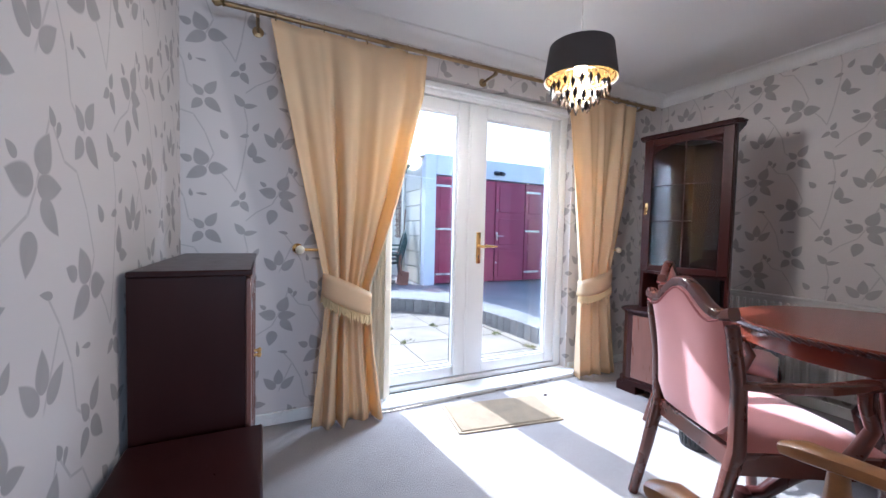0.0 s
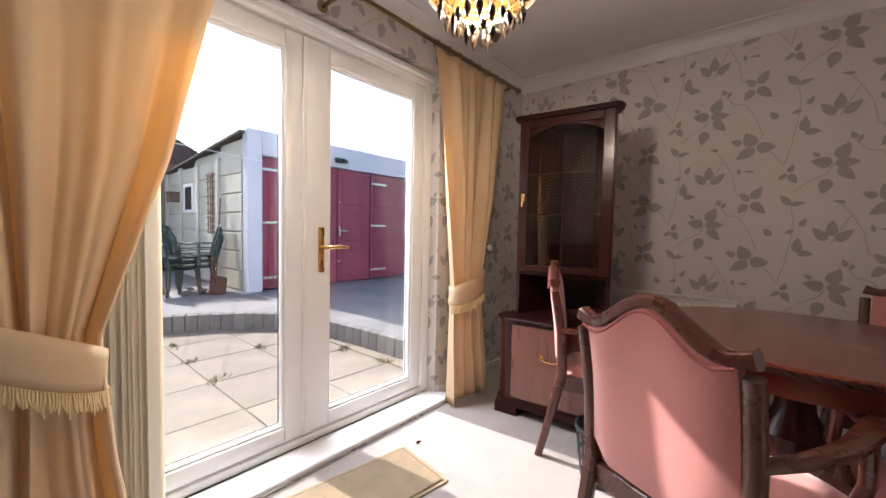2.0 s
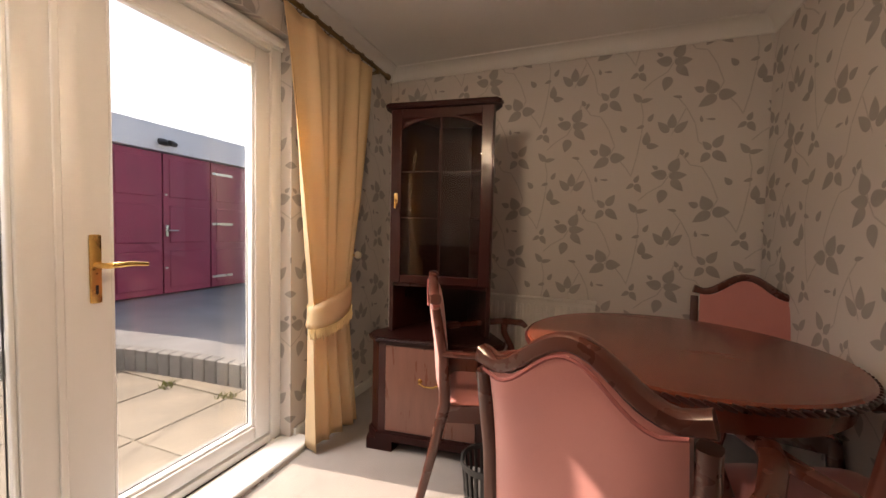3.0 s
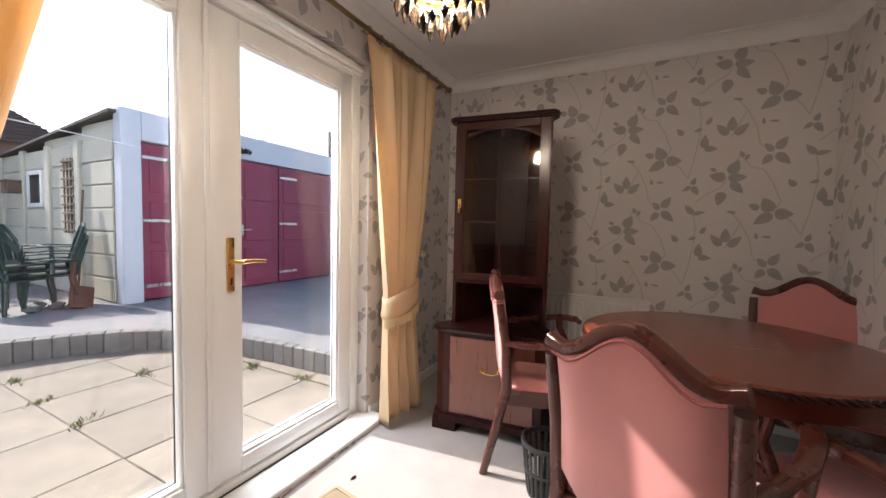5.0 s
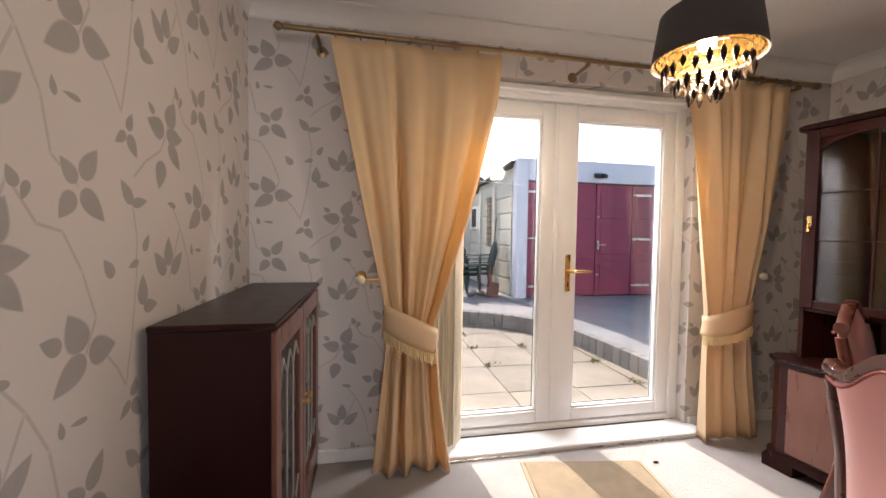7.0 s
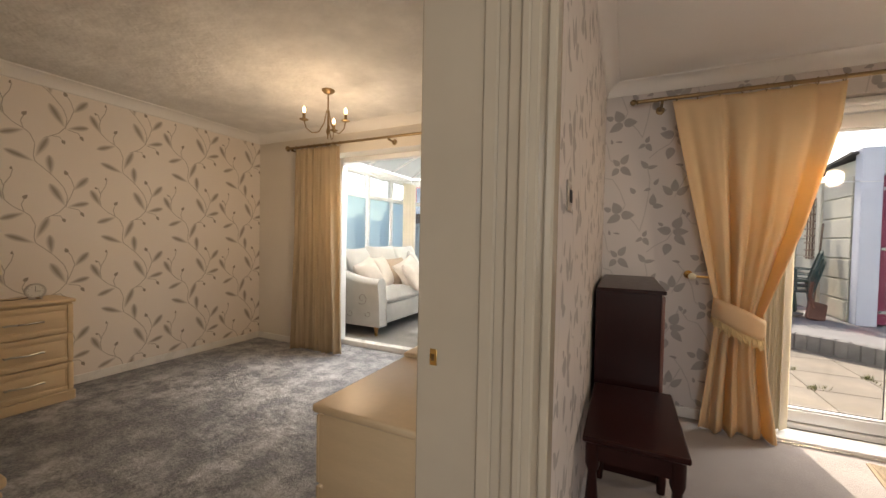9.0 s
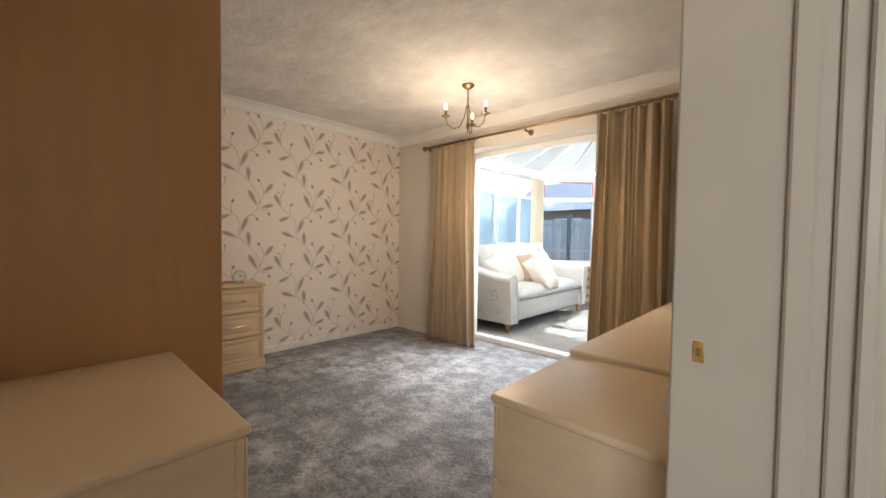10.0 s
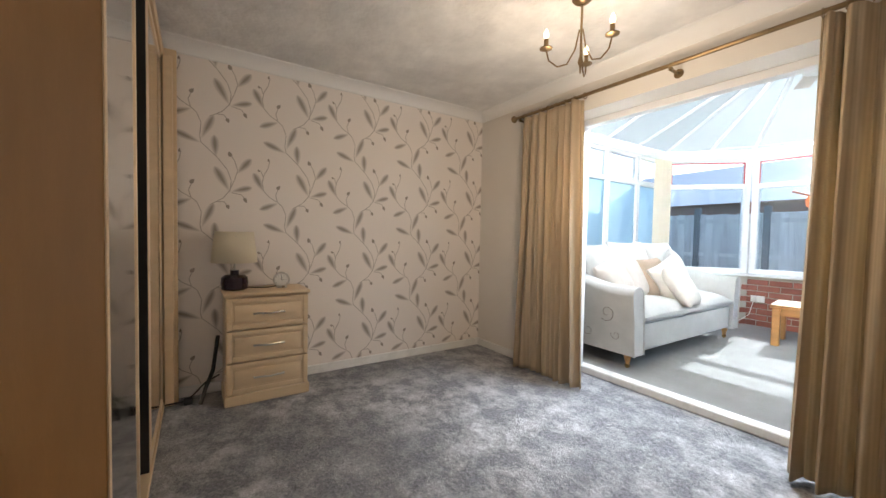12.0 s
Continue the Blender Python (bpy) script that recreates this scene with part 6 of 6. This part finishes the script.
# opening frame and step to the conservatory
structure("trim_opening", boxes(((OP_L, 2.80, 0.06), (OP_L + 0.06, 2.88, OP_T)), ((OP_R - 0.06, 2.80, 0.06), (OP_R, 2.88, OP_T)), ((OP_L + 0.06, 2.80, OP_T - 0.05), (OP_R - 0.06, 2.88, OP_T)), bevel=0.005), UPVC, "white frame of the conservatory opening")
structure("trim_step", boxes(((OP_L, 2.84, 0.0), (OP_R, 2.93, 0.06)), bevel=0.008), WHITE_GLOSS, "low white step up to the conservatory")

# ---- conservatory ----
CF = 0.055
CP = [(-3.12, OUT), (-3.12, 5.37), (-2.42, 6.07), (-0.78, 6.07), (-0.08, 5.37), (-0.08, OUT)]
structure("floor_conservatory", prism(CP, -0.3, CF), CONS_CARPET, "pale grey carpet of the conservatory")
EAVE, SILL, TRANSOM, HEADZ = 2.24, 0.70, 1.78, 2.15
brick_walls = []


def facet(a, b, bays, obscure, red):
    """One side of the conservatory: low wall, sill, framed panes with top lights."""
    a, b = Vector((*a, 0)), Vector((*b, 0))
    n, ang = (b - a).length, math.degrees(math.atan2(b.y - a.y, b.x - a.x))
    w = thing("window_conservatory", "white plastic framed conservatory window over a brick wall", "window", pose(a.x, a.y, 0, 0, 0, ang), kind="structure")
    core = part("dwarf_wall", boxes(((0, 0.0, -0.2), (n, 0.11, SILL - 0.03))), MORTAR, w, smooth=False)
    brick_walls.append((core, n))
    part("sill", boxes(((0.0, -0.07, SILL - 0.03), (n, 0.13, SILL)), bevel=0.006), UPVC, w)
    fb = bmesh.new()
    step = n / bays
    for k in range(bays + 1):
        x = min(max(k * step, 0.035), n - 0.035)
        box(fb, (x - 0.035, 0.02, SILL), (x + 0.035, 0.09, HEADZ + 0.03), 0.005)
    box(fb, (0.0, 0.015, HEADZ + 0.0), (n, 0.095, EAVE), 0.005)
    for k in range(bays):
        x0, x1 = k * step + (0.07 if k == 0 else 0.035), (k + 1) * step - (0.07 if k == bays - 1 else 0.035)
        box(fb, (x0, 0.022, TRANSOM), (x1, 0.088, TRANSOM + 0.06), 0.004)
        box(fb, (x0, 0.022, SILL), (x1, 0.088, SILL + 0.06), 0.004)
        box(fb, (x0, 0.024, HEADZ - 0.04), (x1, 0.086, HEADZ), 0.004)
        g = part("pane", boxes(((x0, 0.05, SILL + 0.06), (x1, 0.06, TRANSOM))), OBSCURE if obscure else DIMMING_GLASS, w, smooth=False)
        g = part("pane", boxes(((x0, 0.05, TRANSOM + 0.06), (x1, 0.06, HEADZ - 0.04))), DIMMING_GLASS, w, smooth=False)
        if red:
            part("seal", boxes(((x0, 0.018, HEADZ - 0.05), (x1, 0.022, HEADZ - 0.035)), ((x1 - 0.012, 0.018, TRANSOM + 0.06), (x1, 0.022, HEADZ - 0.05)), ((x0, 0.018, TRANSOM + 0.06), (x0 + 0.008, 0.022, HEADZ - 0.05))), RED_BAND, w, "red sealing strip")
            part("catch", boxes((((x0 + x1) / 2 - 0.05, 0.0, TRANSOM + 0.02), ((x0 + x1) / 2 + 0.05, 0.02, TRANSOM + 0.04)), bevel=0.005), WHITE_PLASTIC, w)
    part("frame", fb, UPVC, w)
    return w


for (a, b), bays, ob_, red in zip(zip(CP, CP[1:]), (4, 1, 2, 1, 4), (True, False, False, False, True), (False, True, True, True, False)):
    facet(a, b, bays, ob_, red)
HUB, RZ = (-1.6, 4.75), 2.98
ribs = [((x, y), (HUB[0], min(y, HUB[1]))) for x in (-3.16, -0.04) for y in (OUT + 0.02, 3.5, 4.12, 4.75)] + [((x, y), HUB) for x, y in ((-3.15, 5.39), (-2.77, 5.74), (-2.43, 6.11), (-1.6, 6.11), (-0.77, 6.11), (-0.43, 5.74), (-0.05, 5.39))]
rf = thing("conservatory_roof", "opal sheet conservatory roof with white ribs", "roof", kind="structure")
for e, h in ribs:
    part("rib", sweep([(e[0], e[1], EAVE + 0.035), (h[0], h[1], RZ)], [(0.045, 0.05)] * 2), UPVC, rf)
part("ridge", boxes(((HUB[0] - 0.05, OUT + 0.002, RZ - 0.04), (HUB[0] + 0.05, HUB[1] + 0.05, RZ + 0.05)), bevel=0.008), UPVC, rf)


def sheet(pts):
    bm = bmesh.new()
    lo = [bm.verts.new(p) for p in pts]
    hi = [bm.verts.new((p[0], p[1], p[2] + 0.016)) for p in pts]
    bm.faces.new(lo)
    bm.faces.new(hi)
    for k in range(len(lo)):
        bm.faces.new((lo[k], lo[(k + 1) % len(lo)], hi[(k + 1) % len(lo)], hi[k]))
    part("roof_sheet", bm, POLYCARB, rf, smooth=False)


for x in (-3.16, -0.04):
    ys = (OUT + 0.02, 3.5, 4.12, 4.75)
    for y0, y1 in zip(ys, ys[1:]):
        sheet([(x, y0, EAVE + 0.03), (x, y1, EAVE + 0.03), (HUB[0], y1, RZ), (HUB[0], y0, RZ)])
eaves = [(-3.16, 4.75), (-3.15, 5.39), (-2.77, 5.74), (-2.43, 6.11), (-1.6, 6.11), (-0.77, 6.11), (-0.43, 5.74), (-0.05, 5.39), (-0.04, 4.75)]
for p, q in zip(eaves, eaves[1:]):
    sheet([(*p, EAVE + 0.03), (*q, EAVE + 0.03), (*HUB, RZ)])
structure("wall_conservatory_head", boxes(((-3.2, OUT - 0.1, CEIL), (0.1, OUT, 3.4))), CREAM_WALL)
structure("roof_house", boxes(((BL - 0.4, -2.6, CEIL + 0.202), (DR + 0.4, OUT - 0.102, CEIL + 0.4))), ROOF_FELT, "dark roof covering over the rooms")
cvb = thing("vertical_blind", "cream vertical blind bunched in the conservatory corner", "blind")
for k in range(9):
    part("slat", turned(boxes(((-0.045, -0.001, SILL + 0.02), (0.045, 0.001, EAVE - 0.12))), pose(-3.05 + 0.004 * k, 5.02 + 0.026 * k, 0, 0, 0, 60 + 8 * (k % 3))), BLIND, cvb, smooth=False)
part("head_rail", sweep([(-3.05, 3.0, EAVE - 0.11), (-3.05, 5.26, EAVE - 0.11)], [(0.03, 0.025)] * 2), UPVC, cvb)

fanl = thing("ceiling_fan", "white ceiling fan with pale wooden blades at the roof hub", "fan", pose(HUB[0] + 0.05, HUB[1] - 0.1, 0))
part("rod", lathe([(0.012, 2.66), (0.012, RZ - 0.04)], 12), WHITE_PLASTIC, fanl)
part("motor", lathe([(0.03, 2.56), (0.09, 2.58), (0.10, 2.62), (0.08, 2.66), (0.03, 2.68)], 24), WHITE_PLASTIC, fanl)
for k in range(4):
    part("blade", turned(boxes(((0.12, -0.06, 2.60), (0.48, 0.06, 2.608)), bevel=0.003), pose(0, 0, 0, 0, 0, 25 + 90 * k)), CUSHION, fanl)
orn = thing("hanging_ornament", "orange paper bird ornament hanging on a thread", "ornament", pose(-1.50, 4.55, 0))
part("thread", tube([(0, 0, 1.56), (0.05, 0.1, 2.6)], 0.0015, 5), WHITE_PLASTIC, orn)
part("body", turned(lathe([(0.004, 0.0), (0.05, 0.04), (0.06, 0.09), (0.03, 0.15), (0.008, 0.19)], 14), pose(0, 0, 1.38)), surf("orange paper", (0.6, 0.16, 0.05), 0.7), orn)
for s in (-1, 1):
    part("wing", turned(boxes(((0.0, -0.05, -0.003), (0.15, 0.05, 0.003)), bevel=0.002), pose(0, 0, 1.50, 0, -20 if s > 0 else 200, 15)), surf("orange paper", (0.6, 0.16, 0.05), 0.7), orn)


# sofa
def cushion(name, w, h, d, mat, parent=None, at=None, label="", category="cushion"):
    bm = bmesh.new()
    n = 14
    top, bot = [], []
    for sgn, store in ((1, top), (-1, bot)):
        for j in range(n + 1):
            row = []
            for k in range(n + 1):
                u, v = -1 + 2 * k / n, -1 + 2 * j / n
                puff = ((1 - u ** 4) * (1 - v ** 4)) ** 0.55
                row.append(bm.verts.new((u * w / 2 * (1 - 0.06 * (1 - v * v)), v * h / 2 * (1 - 0.06 * (1 - u * u)), sgn * (0.012 + d / 2 * puff))))
            store.append(row)
    for store in (top, bot):
        for j in range(n):
            for k in range(n):
                bm.faces.new((store[j][k], store[j][k + 1], store[j + 1][k + 1], store[j + 1][k]))
    ring = lambda g: g[0] + [r[-1] for r in g[1:]] + g[-1][-2::-1] + [r[0] for r in g[-2:0:-1]]
    a, b = ring(top), ring(bot)
    for k in range(len(a)):
        bm.faces.new((a[k], a[(k + 1) % len(a)], b[(k + 1) % len(a)], b[k]))
    if parent is not None:
        return part(name, turned(bm, at), mat, parent, label)
    return solid(name, bm, mat, label, category, "sofa cushions", at=at)


sf = thing("sofa", "pale embroidered two-seat sofa with rolled arms and wooden feet", "sofa", pose(-3.0, 3.03, CF))
SL = 2.06
STITCH = surf("grey-brown stitching", (0.20, 0.17, 0.15), 0.9, var=0.1)
part("base", boxes(((0.08, 0.14, 0.13), (0.80, SL - 0.14, 0.36)), bevel=0.02, seg=2), SOFA, sf)


def sofa_arm(y_in, y_out):
    """A tall arm that leans outward, with a rounded top that dips towards the front."""
    ar = bmesh.new()
    rows = []
    for j in range(15):
        t = j / 14
        x = 0.0 + 0.83 * t
        top = 0.675 + 0.115 * (0.5 + 0.5 * math.cos(math.pi * min(1.0, t * 1.15)))
        lean = (y_out - y_in) * (0.18 + 0.10 * t)
        half = abs(y_out - y_in) / 2 + 0.005
        mid = (y_in + y_out) / 2 + lean
        sgn = 1 if y_out > y_in else -1
        row = [(x, y_in, 0.12), (x, y_in + lean * 0.3, 0.40)]
        row += [(x, mid - sgn * half * math.cos(math.pi * k / 12), top - half + half * math.sin(math.pi * k / 12)) for k in range(13)]
        row += [(x, y_out + lean * 0.45, 0.42), (x, y_out, 0.12)]
        rows.append([ar.verts.new(v) for v in row])
    for lo, hi in zip(rows, rows[1:]):
        for k in range(len(lo)):
            q = (k + 1) % len(lo)
            ar.faces.new((lo[k], lo[q], hi[q], hi[k]))
    ar.faces.new(rows[0])
    ar.faces.new(rows[-1][::-1])
    edge = [v.co.copy() + Vector((0.004, 0, 0)) for v in rows[-1]]
    o = part("arm", ar, SOFA, sf)
    part("piping", tube(edge, 0.006, 6), SOFA, o)
    for cx, cz, r, turns, a0 in ((0.22, 0.36, 0.085, 1.2, 0.3), (0.42, 0.26, 0.06, 1.1, 2.0), (0.60, 0.44, 0.075, 1.2, 4.0), (0.36, 0.52, 0.05, 1.0, 1.0), (0.16, 0.56, 0.05, 1.1, 5.0), (0.68, 0.27, 0.045, 1.0, 3.0), (0.52, 0.58, 0.04, 1.0, 0.0)):
        pts = []
        for v in range(14):
            g = v / 13
            z = cz + r * (1 - 0.75 * g) * math.sin(a0 + turns * 6.283 * g)
            f = max(0.0, min(1.0, (z - 0.12) / 0.30))
            pts.append((cx + r * (1 - 0.75 * g) * math.cos(a0 + turns * 6.283 * g), y_out + (y_out - y_in) * 0.23 * 0.45 * f + (0.005 if y_out > y_in else -0.005) * (1 + f), z))
        part("stitching", tube(pts, 0.0022, 5), STITCH, o, "grey-brown stitched scrolls")


sofa_arm(0.17, 0.03)
sofa_arm(SL - 0.17, SL - 0.03)
part("back", turned(boxes(((-0.02, 0.14, 0.2), (0.14, SL - 0.14, 0.80)), bevel=0.06, seg=4), pose(0, 0, 0, 0, -6, 0)), SOFA, sf)
for k in range(2):
    cushion("seat_cushion", 0.70, 0.85, 0.18, SOFA, sf, pose(0.49, 0.605 + 0.85 * k, 0.43, 0, 3, 0))
for x in (0.10, 0.74):
    for y in (0.10, SL - 0.10):
        ft = part("foot", turned(lathe([(0.016, 0.035), (0.02, 0.06), (0.034, 0.11), (0.036, 0.14)], 14), pose(x, y, 0)), PINE, sf, "turned wooden foot")
        part("castor", turned(lathe([(0.004, -0.009), (0.019, -0.009), (0.019, 0.009), (0.004, 0.009)], 14), pose(x, y, 0.019, 90, 0, 0)), BRASS, ft, "small brass castor")
for x, y, z, rx, ry, rz, w, mat, lab in ((-2.73, 3.45, 0.80, 0, 66, 10, 0.56, SOFA, "pale back cushion leaning on the sofa back"), (-2.74, 3.98, 0.81, 0, 68, -3, 0.58, SOFA, "pale back cushion leaning on the sofa back"), (-2.74, 4.55, 0.80, 0, 66, -5, 0.60, SOFA, "pale back cushion leaning on the sofa back"),
                                         (-2.54, 3.36, 0.73, 30, 60, 35, 0.40, CUSHION, "oatmeal scatter cushion on the sofa"), (-2.57, 3.68, 0.74, 0, 62, 12, 0.44, CUSHION, "oatmeal scatter cushion on the sofa"), (-2.53, 3.98, 0.73, 4, 60, -4, 0.42, BROWN_CUSHION, "brown ribbed scatter cushion on the sofa"),
                                         (-2.38, 4.06, 0.71, 40, 58, 30, 0.42, CUSHION, "oatmeal scatter cushion on the sofa"), (-2.27, 4.02, 0.67, -6, 55, 8, 0.40, CUSHION, "oatmeal scatter cushion on the sofa"), (-2.50, 4.42, 0.76, -38, 62, -10, 0.44, SOFA, "pale scatter cushion standing on its corner")):
    cushion("cushion", w, w, 0.15, mat, None, pose(x, y, z, rx, ry, rz), lab)
ct = thing("coffee_table", "square orange pine coffee table on the conservatory carpet", "table", pose(-1.62, 5.35, CF, 0, 0, 8))
part("tabletop", boxes(((-0.32, -0.25, 0.385), (0.32, 0.25, 0.42)), bevel=0.006), PINE, ct)
part("apron", boxes(((-0.28, -0.21, 0.31), (0.28, -0.19, 0.385)), ((-0.28, 0.19, 0.31), (0.28, 0.21, 0.385)), ((-0.28, -0.19, 0.31), (-0.26, 0.19, 0.385)), ((0.26, -0.19, 0.31), (0.28, 0.19, 0.385)), bevel=0.003), PINE, ct)
for x in (-0.27, 0.27):
    for y in (-0.2, 0.2):
        part("leg", boxes(((x - 0.033, y - 0.033, 0), (x + 0.033, y + 0.033, 0.385)), bevel=0.005), PINE, ct)
so_ = thing("wall_socket", "white double wall socket with plug low on the brick wall", "socket", pose(-2.28, 5.985, 0.40))
part("plate", boxes(((-0.07, 0, -0.04), (0.07, 0.012, 0.04)), bevel=0.003), WHITE_PLASTIC, so_)
part("plug", boxes(((-0.05, -0.03, -0.025), (-0.01, 0.0, 0.02)), bevel=0.006), WHITE_PLASTIC, so_)
part("lead", tube([(-0.03, -0.03, -0.02), (-0.06, -0.06, -0.2), (-0.2, -0.08, -0.33)], 0.004, 6), WHITE_PLASTIC, so_)

# fence and ground outside the conservatory
fn = thing("garden_fence", "weathered grey close-boarded garden fence", "fence")
for x0, y0, x1, y1 in ((-5.2, 8.6, 1.6, 8.9), (-5.0, 2.0, -5.2, 8.6)):
    n = math.hypot(x1 - x0, y1 - y0)
    m = pose(x0, y0, PATIO, 0, 0, math.degrees(math.atan2(y1 - y0, x1 - x0)))
    for k in range(int(n / 1.1) + 1):
        part("post", turned(boxes(((k * 1.1 - 0.05, -0.05, 0), (k * 1.1 + 0.05, 0.05, 1.95)), bevel=0.008), m), CONCRETE, fn)
    for z in (0.35, 1.0, 1.65):
        part("rail", turned(boxes(((0, -0.04, z), (n, -0.014, z + 0.07))), m), FENCE, fn)
    k = 0
    while k * 0.125 < n:
        part("board", turned(boxes(((k * 0.125, -0.012 + 0.006 * (k % 2), 0.02), (k * 0.125 + 0.122, 0.004 + 0.006 * (k % 2), 1.82 + 0.01 * math.sin(k * 2.3)))), m), FENCE, fn, smooth=False)
        k += 1
ns = thing("neighbour_bungalow", "brick bungalow with a blue-grey roof beyond the fence", "house", pose(-4.5, 18.0, 0, 0, 0, -6))
part("wall", boxes(((-8, 0, -0.2), (7, 6, 2.7))), HOUSE_WALL, ns, smooth=False)
nr = bmesh.new()
q = [nr.verts.new(c) for c in ((-8.4, -0.5, 2.6), (7.4, -0.5, 2.6), (7.4, 6.5, 2.6), (-8.4, 6.5, 2.6), (-8.4, 3, 4.6), (7.4, 3, 4.6))]
for f in ((0, 1, 5, 4), (2, 3, 4, 5), (1, 2, 5), (3, 0, 4)):
    nr.faces.new([q[i] for i in f])
part("roof", nr, SLATE, ns, "blue-grey tiled roof", smooth=False)
for x in (-5, -1.5, 2.5):
    wv = part("window", boxes(((x, -0.06, 0.9), (x + 1.6, 0.0, 2.2)), bevel=0.01), UPVC, ns)
    part("pane", boxes(((x + 0.1, -0.075, 1.0), (x + 0.75, -0.062, 2.1)), ((x + 0.85, -0.075, 1.0), (x + 1.5, -0.062, 2.1))), BLACK_PLASTIC, wv, smooth=False)

# ---- pieces: bricks, paving slabs, kerb blocks ----
bmesh_brick = mesh_of("brick", boxes(((0, -0.012, 0), (0.212, 0.03, 0.062)), bevel=0.003), BRICK)
half_brick = mesh_of("brick", boxes(((0, -0.012, 0), (0.10, 0.03, 0.062)), bevel=0.003), BRICK)
for core, n in brick_walls[1:4]:
    for c in range(9):
        x = 0.004 - (0.112 if c % 2 else 0)
        z = -0.02 + 0.0735 * c
        while x < n - 0.09:
            whole = x >= 0 and x + 0.212 <= n
            b = new("brick", bmesh_brick if whole else half_brick)
            b.parent = core
            b.location = (max(x, 0.004) if whole or x < 0 else n - 0.104, 0, z)
            x += 0.224
slab_mesh = [mesh_of("slab", turned(boxes(((0.003, 0.003, -0.03), (0.651, 0.651, 0.0)), bevel=0.004), pose(0, 0, 0.002 * i, 0.2 * (i - 1), 0.15 * (1 - i), 0)), SLAB) for i in range(3)]
base_p = structure("pavement_patio", boxes(((-8.0, OUT, -0.5), (3.62, 7.0, PATIO - 0.008))), surf("joint grit", (0.16, 0.145, 0.11), 0.95, var=0.3, scale=20), "sandstone paved patio with weedy joints")
for i in range(8):
    for j in range(7):
        x0, y0 = -1.3 + 0.66 * i - 0.02, 2.42 + 0.66 * j
        if y0 + 0.64 < OUT + 0.1:
            continue
        s = new("slab", slab_mesh[(i * 5 + j * 3) % 3])
        s.parent = base_p
        s.location = (x0, max(y0, OUT + 0.07), PATIO)
kerb_mesh = mesh_of("kerb_block", boxes(((-0.062, -0.05, -0.22), (0.062, 0.06, 0.0)), bevel=0.008), KERB)
kb = thing("kerb", "grey block kerb curving between patio and drive", "kerb", kind="structure")
for p, a in along(KX[1:], 0.13):
    k = new("kerb_block", kerb_mesh)
    k.parent = kb
    k.matrix_basis = Matrix.Translation((p.x, p.y, DRIVE + 0.004)) @ Matrix.Rotation(a, 4, "Z")
wr = random.Random(9)
for i, (x, y) in enumerate(((1.36, 4.4), (2.02, 4.42), (2.68, 4.4), (1.36, 5.05), (2.01, 5.06), (2.67, 5.05), (3.3, 3.75), (0.72, 5.05), (3.25, 4.38), (2.05, 5.72))):
    wb = bmesh.new()
    for k in range(46):
        px, py = wr.gauss(0, 0.05), wr.gauss(0, 0.025)
        a, h = wr.uniform(0, 6.3), wr.uniform(0.015, 0.05)
        d = Vector((math.cos(a), math.sin(a), 0))
        o = Vector((px, py, 0))
        wb.faces.new([wb.verts.new(v) for v in (o - d * 0.006, o + d * 0.006, o + d * 0.02 + Vector((0, 0, h)))])
    tagged(new("weed", mesh_of("weed", wb, MOSS)), "small tuft of weeds in a paving joint", "weed", "weeds in the paving").matrix_basis = pose(x, y, PATIO, 0, 0, i * 50)
